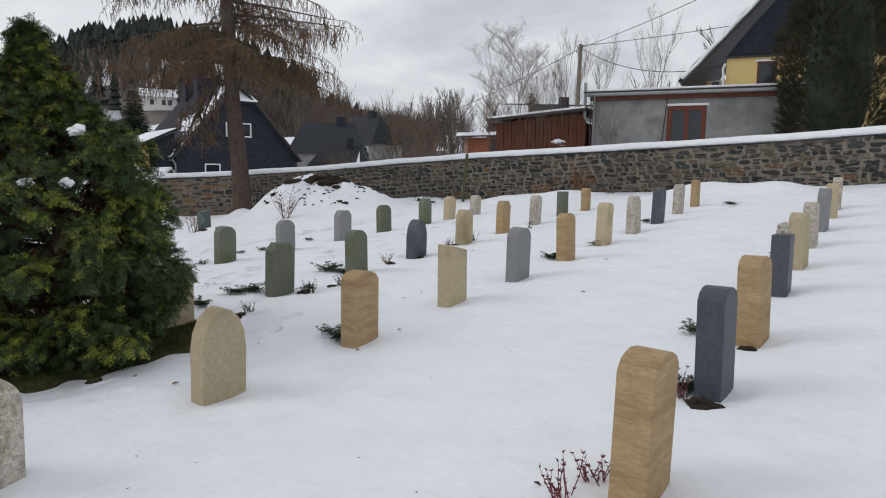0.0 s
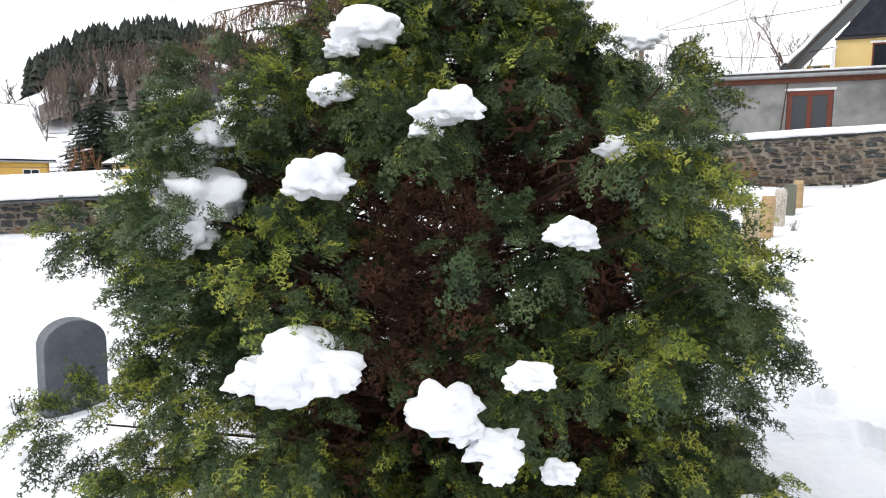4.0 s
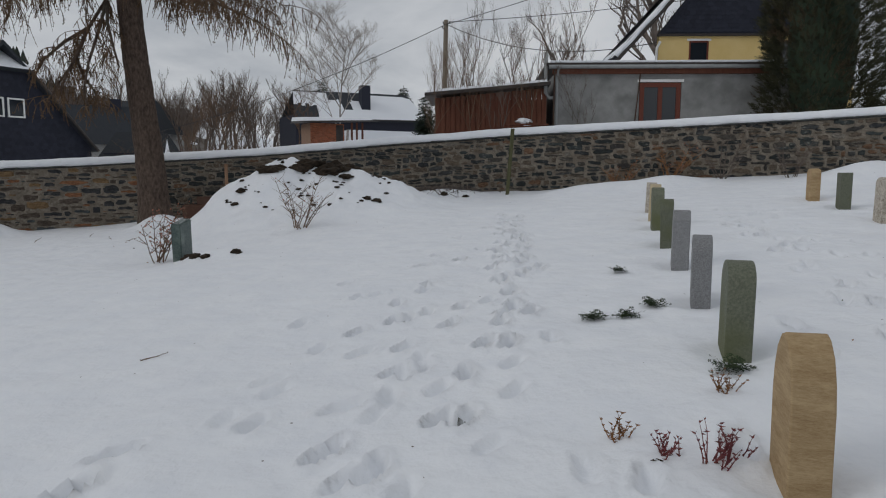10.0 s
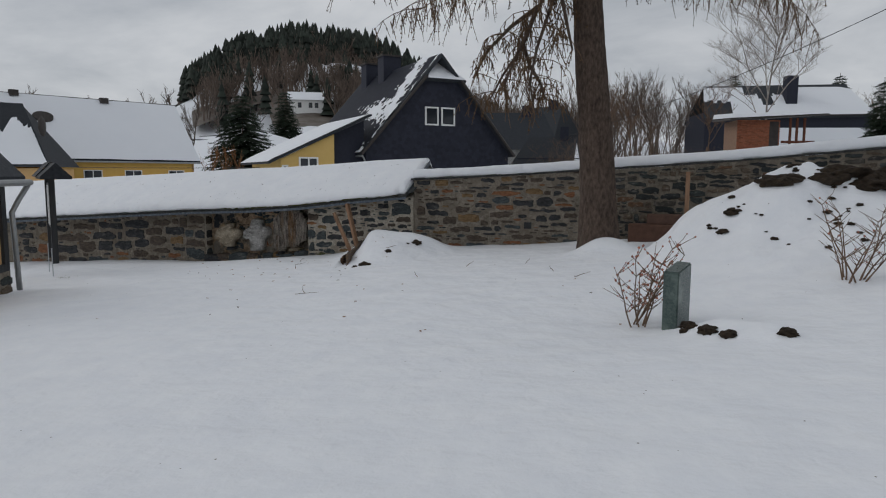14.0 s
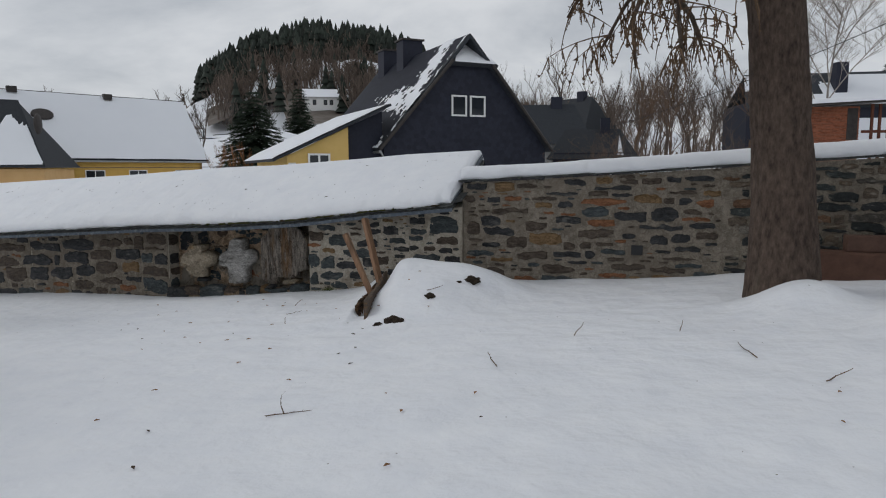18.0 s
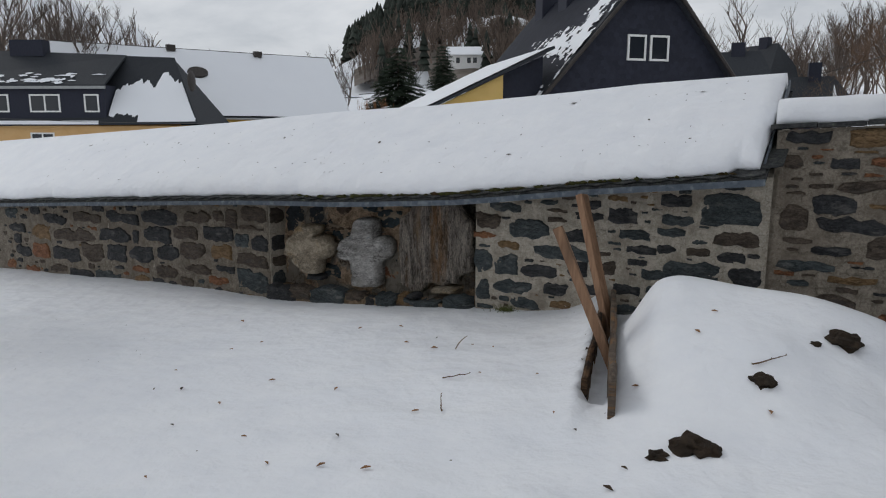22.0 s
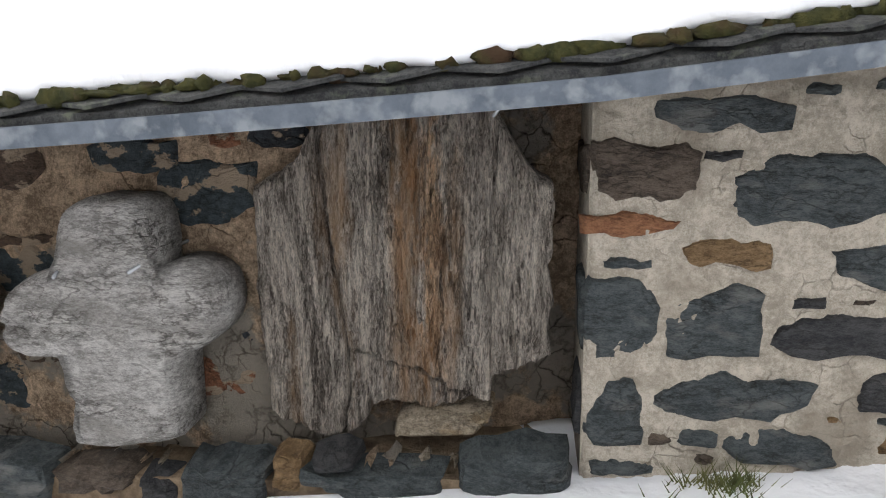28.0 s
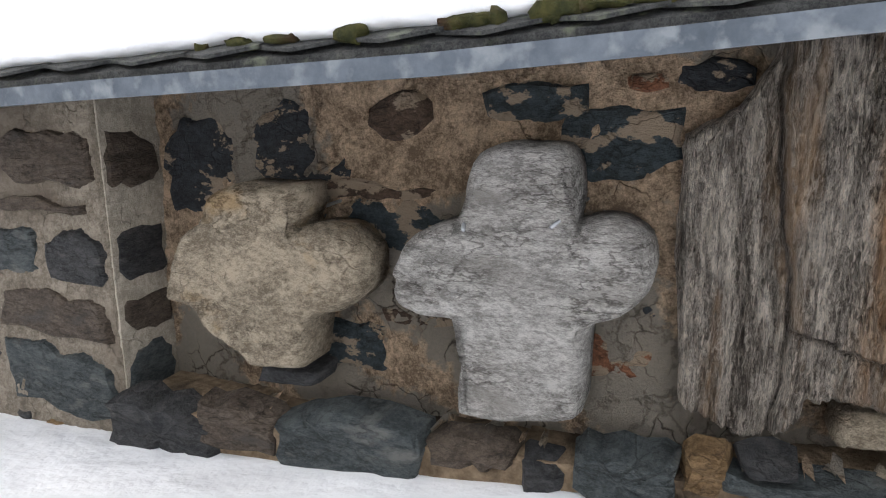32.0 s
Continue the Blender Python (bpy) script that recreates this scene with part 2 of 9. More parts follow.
def snow_mat(name, dirt=0.0):
    m = mat(name, (0.80, 0.82, 0.86), (0.86, 0.875, 0.90), 2.5, 0.6, 0.28, 45, depth=0.010, spec=0.2)
    n, k = m.node_tree.nodes, m.node_tree.links
    p = n["Principled BSDF"]
    p.inputs["Subsurface Weight"].default_value = 0.0
    # wind-rippled crust under the grain
    t = n.new("ShaderNodeTexNoise")
    t.inputs["Scale"].default_value, t.inputs["Detail"].default_value, t.inputs["Roughness"].default_value = 3.0, 5, 0.5
    k.new([q for q in n if q.bl_idname == "ShaderNodeMapping"][0].outputs[0], t.inputs["Vector"])
    b2 = n.new("ShaderNodeBump")
    b2.inputs["Strength"].default_value, b2.inputs["Distance"].default_value = 0.75, 0.08
    k.new(t.outputs["Fac"], b2.inputs["Height"])
    b1 = [q for q in n if q.bl_idname == "ShaderNodeBump" and q != b2][0]
    k.new(b2.outputs[0], b1.inputs["Normal"])
    if dirt:
        s = n.new("ShaderNodeTexVoronoi")
        s.inputs["Scale"].default_value = 5.5
        k.new([q for q in n if q.bl_idname == "ShaderNodeMapping"][0].outputs[0], s.inputs["Vector"])
        r = n.new("ShaderNodeMapRange")
        r.inputs[1].default_value, r.inputs[2].default_value = 0.045, 0.03
        k.new(s.outputs["Distance"], r.inputs[0])
        pick = n.new("ShaderNodeMath")
        pick.operation, pick.inputs[1].default_value = "GREATER_THAN", 0.62
        sx = n.new("ShaderNodeSeparateColor")
        k.new(s.outputs["Color"], sx.inputs[0])
        k.new(sx.outputs[0], pick.inputs[0])
        mu = n.new("ShaderNodeMath")
        mu.operation = "MULTIPLY"
        k.new(r.outputs[0], mu.inputs[0])
        k.new(pick.outputs[0], mu.inputs[1])
        mx = n.new("ShaderNodeMix")
        mx.data_type = "RGBA"
        mx.inputs["B"].default_value = (0.10, 0.08, 0.06, 1)
        src = p.inputs["Base Color"].links[0].from_socket
        k.new(mu.outputs[0], mx.inputs["Factor"])
        k.new(src, mx.inputs["A"])
        k.new(mx.outputs["Result"], p.inputs["Base Color"])
    return m


M = {}
M["snow"] = snow_mat("snow", 1.0)
M["snow_clean"] = snow_mat("snow_clean")
M["field"] = mat("snow_field", (0.78, 0.80, 0.84), (0.84, 0.86, 0.89), 0.05, 0.7, 0.0)
M["mortar"] = rock_mat("mortar", (0.33, 0.295, 0.24), (0.56, 0.51, 0.43), 12, depth=0.012, rough=0.95, patch=(0.24, 0.205, 0.16), patch_scale=2.2, patch_at=0.57, crack=0.5)
M["mortar_old"] = rock_mat("mortar_old", (0.142, 0.120, 0.094), (0.31, 0.272, 0.22), 9, depth=0.012, rough=0.95, patch=(0.17, 0.14, 0.11), patch_scale=1.6, patch_at=0.56, crack=0.5)
M["niche"] = rock_mat("niche_plaster", (0.24, 0.170, 0.115), (0.74, 0.555, 0.385), 9, depth=0.05, rough=0.95, patch=(0.30, 0.275, 0.235), patch_scale=2.2, patch_at=0.51, cover=0.9, ragged=0.02, crack=1.0, wrinkle=0.5, wrinkle_scale=6)
M["rubble"] = rubble_mat("rubble", "object")
M["rubble_far"] = rubble_mat("rubble_far", "island")
M["slate"] = mat("slate", (0.020, 0.023, 0.028), (0.042, 0.046, 0.053), 12, 0.65, 0.5, 50, vary=0.25, spec=0.2)
M["slate_mossy"] = rock_mat("slate_mossy", (0.020, 0.022, 0.024), (0.080, 0.082, 0.080), 14, (1, 1, 1), rough=0.8, depth=0.01, patch=(0.16, 0.18, 0.13), patch_scale=16, patch_at=0.62, crack=0.2)
M["slate_house"] = mat("slate_house", (0.024, 0.026, 0.039), (0.030, 0.033, 0.048), 6.0, 0.65, 0.3, 14, island=0.16, spec=0.2)
M["zinc"] = mat("zinc", (0.050, 0.064, 0.082), (0.110, 0.130, 0.158), 9, 0.6, 0.2, 40, (0.17, 0.19, 0.21), 16, 0.60, metal=0.0)
M["moss"] = mat("moss", (0.028, 0.036, 0.010), (0.10, 0.095, 0.026), 30, 0.95, 1.0, 120, (0.075, 0.042, 0.02), 9, 0.58, depth=0.03)
M["cross"] = rock_mat("cross_stone", (0.33, 0.315, 0.295), (0.82, 0.80, 0.77), 9, (0.8, 1, 2.0), (0, 0.5, 0), depth=0.05, rough=0.88, patch=(0.36, 0.34, 0.31), patch_scale=3.5, patch_at=0.62, crack=0.4, wrinkle=0.75, wrinkle_scale=11)
M["cross_tan"] = rock_mat("cross_tan", (0.20, 0.165, 0.12), (0.56, 0.475, 0.36), 9, (1, 1, 1.6), (0, -0.6, 0), depth=0.03, rough=0.88, patch=(0.46, 0.31, 0.15), patch_scale=3.5, patch_at=0.60, crack=0.4, wrinkle=0.6, wrinkle_scale=9)
M["slab"] = rock_mat("slab_stone", (0.125, 0.102, 0.085), (0.86, 0.77, 0.67), 22, (1.3, 1, 0.20), depth=0.07, rust=(-0.37, 0.12, (1.0, 0.70, 0.44)), rough=0.85, patch=(0.42, 0.25, 0.12), patch_scale=4.0, patch_at=0.60, crack=0.2, wrinkle=0.8, wrinkle_scale=13)
M["earth"] = mat("earth", (0.018, 0.013, 0.009), (0.055, 0.038, 0.024), 14, 0.95, 1.0, 35, depth=0.03)
M["plank_old"] = mat("plank_old", (0.20, 0.11, 0.065), (0.36, 0.22, 0.135), 10, 0.75, 0.6, 30, (0.13, 0.08, 0.05), 3, 0.6, stretch=(3, 3, 0.25))
M["rot"] = mat("rotten_wood", (0.022, 0.014, 0.009), (0.075, 0.048, 0.028), 14, 0.9, 0.9, 40)
M["sandstone"] = rock_mat("sandstone", (0.30, 0.20, 0.10), (0.47, 0.345, 0.195), 4, (1, 1, 5), (0.5, 0.45, 0), bump=0.4, depth=0.005, rough=0.85, patch=(0.27, 0.17, 0.085), patch_scale=1.6, patch_at=0.60, crack=0.0, lo=0.41, hi=0.59)
M["sand_pale"] = mat("sandstone_pale", (0.40, 0.33, 0.21), (0.52, 0.44, 0.30), 40, 0.85, 0.5, 150, (0.30, 0.24, 0.14), 1.6, 0.62, vary=0.12)
M["granite"] = mat("granite_grey", (0.16, 0.16, 0.165), (0.34, 0.345, 0.35), 90, 0.6, 0.2, 150, vary=0.15)
M["granite_dark"] = mat("granite_dark", (0.055, 0.063, 0.078), (0.085, 0.095, 0.115), 30, 0.5, 0.25, 120, (0.11, 0.12, 0.14), 2, 0.62, vary=0.15)
M["granite_green"] = mat("granite_green", (0.095, 0.105, 0.075), (0.18, 0.19, 0.14), 60, 0.7, 0.3, 120, (0.11, 0.12, 0.06), 1.5, 0.55, vary=0.12)
M["stone_white"] = rock_mat("stone_white", (0.27, 0.235, 0.19), (0.64, 0.59, 0.51), 7, bump=0.6, depth=0.006, rough=0.85, patch=(0.15, 0.13, 0.10), patch_scale=7, patch_at=0.60, crack=0.0)
M["bark"] = mat("larch_bark", (0.045, 0.031, 0.025), (0.15, 0.108, 0.083), 20, 0.95, 1.0, 24, (0.11, 0.11, 0.08), 1.5, 0.64, stretch=(1, 1, 0.4), depth=0.06)
M["twig"] = mat("larch_twig", (0.070, 0.044, 0.027), (0.175, 0.112, 0.066), 5, 0.9, 0.0, island=0.35)
M["bare"] = mat("bare_branch", (0.085, 0.068, 0.058), (0.16, 0.13, 0.11), 2, 0.9, 0.0, island=0.25)
M["bare_red"] = mat("bare_branch_reddish", (0.10, 0.062, 0.042), (0.18, 0.12, 0.08), 2, 0.9, 0.0, island=0.3)
M["birch"] = mat("birch_bark", (0.20, 0.17, 0.15), (0.40, 0.37, 0.34), 2, 0.9, 0.0, island=0.3)
M["thuja"] = mat("thuja_leaf", (0.018, 0.041, 0.019), (0.086, 0.124, 0.042), 6.0, 0.55, 0.0, 40, island=0.4)
M["thuja_dark"] = mat("thuja_inside", (0.045, 0.020, 0.012), (0.125, 0.055, 0.032), 4, 0.95, 0.0, island=0.3)
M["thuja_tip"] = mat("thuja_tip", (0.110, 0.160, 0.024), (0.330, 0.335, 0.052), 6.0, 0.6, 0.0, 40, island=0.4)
M["spruce"] = mat("spruce_needles", (0.014, 0.026, 0.016), (0.042, 0.062, 0.036), 1.0, 0.8, 0.0, island=0.4)
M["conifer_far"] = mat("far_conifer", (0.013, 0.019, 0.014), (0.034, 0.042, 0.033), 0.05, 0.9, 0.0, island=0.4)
# bare far trees: base colour lightened to paint in the haze of distance
M["wood_far_hazed"] = mat("far_bare_wood_hazed", (0.090, 0.068, 0.056), (0.20, 0.155, 0.125), 0.03, 0.95, 0.0, island=0.4)
M["yellow"] = mat("yellow_render", (0.62, 0.42, 0.13), (0.68, 0.47, 0.17), 1.2, 0.85, 0.3, 60)
M["yellow_pale"] = mat("pale_yellow_render", (0.68, 0.50, 0.20), (0.74, 0.56, 0.25), 1.0, 0.85, 0.3, 60)
M["cream"] = mat("cream_render", (0.60, 0.37, 0.16), (0.66, 0.43, 0.20), 1.0, 0.85, 0.2, 60)
M["ochre"] = mat("ochre_render", (0.60, 0.37, 0.09), (0.66, 0.42, 0.12), 1.0, 0.85, 0.2, 60)
M["orange"] = mat("orange_render", (0.60, 0.26, 0.045), (0.66, 0.31, 0.07), 1.0, 0.85, 0.2, 60)
M["white"] = mat("white_paint", (0.74, 0.74, 0.72), (0.82, 0.82, 0.80), 2, 0.5, 0.1, 40)
M["cement"] = mat("cement_render", (0.20, 0.20, 0.195), (0.31, 0.31, 0.30), 1.3, 0.9, 0.5, 30, (0.15, 0.15, 0.145), 0.7, 0.58)
M["brown_wood"] = mat("brown_boards", (0.090, 0.030, 0.017), (0.135, 0.050, 0.028), 4, 0.75, 0.4, 30, stretch=(3, 3, 0.3), island=0.2)
M["brick"] = mat("brick_red", (0.22, 0.075, 0.04), (0.33, 0.12, 0.065), 8, 0.85, 0.4, 50, island=0.25)
M["brick_mortar"] = mat("brick_mortar", (0.26, 0.16, 0.11), (0.32, 0.21, 0.15), 8, 0.9, 0.3, 50)
M["red_frame"] = mat("redbrown_frame", (0.12, 0.030, 0.017), (0.16, 0.044, 0.025), 6, 0.45, 0.1, 40)
M["dark_trim"] = mat("dark_trim", (0.035, 0.030, 0.028), (0.06, 0.052, 0.048), 4, 0.6, 0.2, 40)
M["gutter"] = mat("grey_gutter", (0.28, 0.29, 0.29), (0.36, 0.37, 0.37), 3, 0.45, 0.1, 40, metal=0.6)
M["steel"] = mat("galvanised_steel", (0.34, 0.36, 0.38), (0.45, 0.47, 0.49), 20, 0.4, 0.1, 50, metal=0.8)
M["iron"] = mat("rusty_iron", (0.05, 0.035, 0.028), (0.11, 0.065, 0.045), 20, 0.8, 0.3, 60, metal=0.3)
M["board_dark"] = mat("dark_stained_board", (0.022, 0.024, 0.027), (0.045, 0.046, 0.048), 6, 0.6, 0.4, 30, stretch=(2, 2, 0.3))
M["pole"] = mat("pole_wood", (0.16, 0.135, 0.105), (0.25, 0.215, 0.17), 6, 0.85, 0.5, 20, stretch=(3, 3, 0.2))
M["wire"] = mat("wire", (0.03, 0.03, 0.03), (0.05, 0.05, 0.05), 3, 0.6, 0.0)
M["post_green"] = mat("mossy_post", (0.055, 0.06, 0.028), (0.12, 0.115, 0.06), 12, 0.9, 0.6, 40, stretch=(2, 2, 0.5))
M["fir"] = mat("fir_twig", (0.014, 0.026, 0.012), (0.045, 0.066, 0.026), 6, 0.75, 0.0, island=0.4)
M["heather"] = mat("heather", (0.13, 0.030, 0.045), (0.22, 0.07, 0.06), 8, 0.8, 0.0, island=0.4)
M["dead"] = mat("dead_leaf", (0.16, 0.075, 0.03), (0.28, 0.14, 0.06), 10, 0.8, 0.0, island=0.3)
M["berry"] = mat("rose_hip", (0.28, 0.09, 0.06), (0.38, 0.16, 0.10), 8, 0.6, 0.0, island=0.3)
M["grass"] = mat("grass", (0.05, 0.075, 0.02), (0.13, 0.12, 0.045), 8, 0.9, 0.0, island=0.4)
M["blossom"] = mat("pale_rose", (0.66, 0.52, 0.40), (0.76, 0.63, 0.50), 14, 0.7, 0.2, 60)
M["red_glass"] = mat("red_plastic", (0.36, 0.03, 0.03), (0.44, 0.05, 0.045), 5, 0.25, 0.0)
M["black"] = mat("black_plastic", (0.015, 0.015, 0.017), (0.025, 0.025, 0.028), 5, 0.35, 0.0)
M["paper"] = mat("weathered_paper", (0.48, 0.49, 0.49), (0.62, 0.63, 0.62), 12, 0.8, 0.0, stain=(0.10, 0.11, 0.12), stain_scale=14, stain_at=0.56)
glass = bpy.data.materials.new("window_glass")
glass.use_nodes = True
gp = glass.node_tree.nodes["Principled BSDF"]
gp.inputs["Base Color"].default_value, gp.inputs["Roughness"].default_value = (0.02, 0.024, 0.03, 1), 0.06
gp.inputs["Specular IOR Level"].default_value = 0.6
M["glass"] = glass


# ---- mesh tools ----
class Geo:
    """Collects vertices and faces for one mesh."""

    def __init__(self):
        self.v, self.f = [], []

    def add(self, verts, faces):
        o = len(self.v)
        self.v.extend(tuple(q) for q in verts)
        self.f.extend(tuple(i + o for i in q) for q in faces)
        return self

    def box(self, x0, y0, z0, x1, y1, z1):
        v = [(x0, y0, z0), (x1, y0, z0), (x1, y1, z0), (x0, y1, z0), (x0, y0, z1), (x1, y0, z1), (x1, y1, z1), (x0, y1, z1)]
        return self.add(v, [(0, 3, 2, 1), (4, 5, 6, 7), (0, 1, 5, 4), (1, 2, 6, 5), (2, 3, 7, 6), (3, 0, 4, 7)])

    def tube(self, pts, radii, n=6, cap=True):
        pts = [Vector(q) for q in pts]
        if not hasattr(radii, "__len__"):
            radii = [radii] * len(pts)
        verts, faces = [], []
        side = None
        for i, q in enumerate(pts):
            d = (pts[min(i + 1, len(pts) - 1)] - pts[max(i - 1, 0)]).normalized()
            if side is None:
                side = d.orthogonal().normalized()
            side = (side - d * side.dot(d)).normalized()
            up = d.cross(side)
            for j in range(n):
                a = 2 * math.pi * j / n
                verts.append(q + (side * math.cos(a) + up * math.sin(a)) * radii[i])
        for i in range(len(pts) - 1):
            for j in range(n):
                k = (j + 1) % n
                faces.append((i * n + j, i * n + k, (i + 1) * n + k, (i + 1) * n + j))
        if cap and n > 2:
            faces.append(tuple(range(n - 1, -1, -1)))
            faces.append(tuple((len(pts) - 1) * n + j for j in range(n)))
        return self.add(verts, faces)

    def prism(self, poly, y0, y1):
        """A polygon in x and z (counter-clockwise from the front, which faces -y) pulled from y0 to y1."""
        n = len(poly)
        v = [(x, y0, z) for x, z in poly] + [(x, y1, z) for x, z in poly]
        f = [tuple(range(n)), tuple(range(2 * n - 1, n - 1, -1))]
        f += [(i, n + i, n + (i + 1) % n, (i + 1) % n) for i in range(n)]
        return self.add(v, f)

    def moved(self, m):
        self.v = [tuple(m @ Vector(q)) for q in self.v]
        return self

    def mesh(self, name):
        me = bpy.data.meshes.new(name)
        me.from_pydata(self.v, [], self.f)
        me.update()
        return me

    def bm(self):
        b = bmesh.new()
        me = self.mesh("tmp")
        b.from_mesh(me)
        bpy.data.meshes.remove(me)
        return b


def shade(me, on=True):
    me.polygons.foreach_set("use_smooth", [on] * len(me.polygons))


def finish(name, src, material, parent=None, label="", smooth=False, bevel=0.0, segments=1, world_space=True):
    """Links a Geo, bmesh or mesh as one object, under a parent if there is one."""
    if isinstance(src, bpy.types.Mesh):
        me = src
    else:
        b = src.bm() if isinstance(src, Geo) else src
        if bevel:
            bmesh.ops.bevel(b, geom=[e for e in b.edges if e.is_manifold and e.calc_face_angle(0) > 0.5], offset=bevel, segments=segments, profile=0.6, affect="EDGES", clamp_overlap=True)
        me = bpy.data.meshes.new(name)
        b.to_mesh(me)
        b.free()
    if smooth:
        shade(me)
    if not me.materials:
        me.materials.append(M[material] if isinstance(material, str) else material)
    ob = new(name, me)
    if parent is not None:
        ob.parent = parent
        if world_space:
            ob.matrix_parent_inverse = parent.matrix_basis.inverted()
    if label:
        ob["label"] = label
    return ob


def part(name, bm, material, parent, label="", **kw):
    return finish(name, bm, material, parent, label, **kw)


def thing(name, at, label, category, group="", kind="", turn=0):
    e = new(name)
    e.empty_display_size = 0.1
    e.matrix_basis = pose(*at, 0, 0, turn)
    return tagged(e, label, category, group, kind)


def fast_mesh(name, verts, faces, size):
    """A mesh from numpy arrays whose faces all have the same number of corners."""
    me = bpy.data.meshes.new(name)
    me.vertices.add(len(verts))
    me.vertices.foreach_set("co", np.asarray(verts, dtype=np.float32).ravel())
    me.loops.add(len(faces) * size)
    me.loops.foreach_set("vertex_index", np.asarray(faces, dtype=np.int32).ravel())
    me.polygons.add(len(faces))
    me.polygons.foreach_set("loop_start", np.arange(len(faces), dtype=np.int32) * size)
    me.update(calc_edges=True)
    me.validate()
    return me


def fbm(x, y, z=0.0, octaves=4):
    return noise.fractal(Vector((x, y, z)), 1.0, 2.0, octaves)


def np_waves(x, y, seed, n=14, lo=0.4, hi=3.0):
    """Smooth random relief as a sum of waves, for arrays."""
    r = np.random.RandomState(seed)
    s = np.zeros_like(x)
    for _ in range(n):
        f, a, ph = r.uniform(lo, hi), r.uniform(0, 2 * np.pi), r.uniform(0, 2 * np.pi)
        s += np.sin((x * np.cos(a) + y * np.sin(a)) * f + ph) / f
    return s / n


# ---- the churchyard's ground: a gentle slope under snow ----
def slope(x, y):
    """The bare slope, valid inside the yard; it runs on evenly outside."""
    xc, yc = np.clip(x, -14, 30), np.clip(y, -32, 2)
    z = -0.027 + 0.07455 * xc + 0.00323 * yc + 0.00076 * xc ** 2 + 0.00127 * xc * yc - 0.00036 * yc ** 2 - 0.0000057 * xc ** 3
    return z + 0.06 * (x - xc) + 0.02 * (y - yc)


# the churchyard wall's line, seen from above: face towards the yard
WALL_LINE = [(-14.0, 0.0), (2.75, 0.05), (5.4, 0.25), (9.0, 0.0), (12.5, -0.65), (15.0, -1.45), (18.5, -3.1), (21.0, -4.4), (27.0, -7.6), (36.0, -12.4)]


def wall_y(x):
    return np.interp(x, [q[0] for q in WALL_LINE], [q[1] for q in WALL_LINE])


DENTS = []


def trail(points, step, spread, depth, seed):
    """Footprints left and right of a line of way points."""
    r = random.Random(seed)
    side = 1
    for (x0, y0), (x1, y1) in zip(points, points[1:]):
        d = math.hypot(x1 - x0, y1 - y0)
        ang = math.atan2(y1 - y0, x1 - x0)
        for i in range(max(1, int(d / step))):
            s = (i + r.uniform(-0.25, 0.25)) * step / d
            side = -side
            DENTS.append((x0 + (x1 - x0) * s - math.sin(ang) * side * spread * r.uniform(0.6, 1.5),
                          y0 + (y1 - y0) * s + math.cos(ang) * side * spread * r.uniform(0.6, 1.5), ang + r.uniform(-0.35, 0.35), 1.7 * depth * r.uniform(0.5, 1.5)))


# the trodden line beside the stones, print by print: x, y, depth
PRINTS = [(10.11, -15.52, 0.09), (10.18, -15.84, 0.06), (10.30, -15.80, 0.08), (10.41, -16.04, 0.05), (10.73, -15.33, 0.10), (10.87, -15.35, 0.10), (10.84, -14.87, 0.05), (11.07, -14.67, 0.09), (10.63, -14.49, 0.08), (10.84, -14.44, 0.05), (11.53, -14.21, 0.11), (11.37, -14.14, 0.11), (11.65, -13.66, 0.10), (11.94, -13.12, 0.11), (12.00, -13.43, 0.11), (11.86, -14.20, 0.06), (11.27, -15.06, 0.05), (11.42, -14.62, 0.05), (10.54, -14.90, 0.05), (10.42, -15.13, 0.04)]
PRINTS_2 = [(10.25, -14.96, 0.06), (9.09, -15.18, 0.07), (9.88, -14.53, 0.04), (9.60, -14.89, 0.03), (8.96, -15.53, 0.07), (11.26, -13.52, 0.09), (10.85, -13.19, 0.07), (11.50, -13.01, 0.08), (12.16, -12.22, 0.10), (12.52, -11.38, 0.09), (12.65, -11.77, 0.10), (10.80, -13.96, 0.07), (10.87, -14.25, 0.04), (11.22, -16.13, 0.04), (10.91, -15.72, 0.03), (10.71, -14.54, 0.05), (10.99, -12.61, 0.07), (11.33, -12.21, 0.07), (11.78, -13.38, 0.10), (12.05, -12.70, 0.10), (12.30, -12.0, 0.10)]
fp = random.Random(31)
for fx, fy, dep in PRINTS + PRINTS_2:
    DENTS.append((fx, fy, (0.62 if fx < 10.3 and dep > 0.05 and fy > -15.4 else 1.12) + fp.uniform(-0.3, 0.3), dep * 1.1))
trail([(9.3, -18.4), (10.05, -16.6), (10.25, -16.2)], 0.33, 0.13, 0.07, 1)
trail([(12.3, -11.9), (13.26, -9.3), (14.44, -6.0)], 0.33, 0.13, 0.07, 21)
trail([(12.5, -11.8), (13.5, -8.6)], 0.42, 0.16, 0.06, 2)
trail([(7.2, -18.2), (9.2, -15.5), (11.4, -12.4)], 0.62, 0.14, 0.035, 3)
trail([(6.6, -15.6), (8.3, -16.9), (9.4, -18.8)], 0.66, 0.18, 0.03, 4)
trail([(13.4, -17.3), (14.6, -14.7), (15.8, -12.2), (17.2, -9.2)], 0.40, 0.20, 0.05, 5)
trail([(13.1, -18.0), (14.2, -15.4), (15.2, -13.3), (16.8, -10.0)], 0.52, 0.28, 0.045, 6)
trail([(16.0, -19.0), (16.9, -16.6), (17.8, -14.4)], 0.8, 0.2, 0.03, 7)
trail([(14.9, -21.2), (14.4, -22.2), (13.0, -22.4), (11.8, -21.6)], 0.33, 0.2, 0.035, 8)
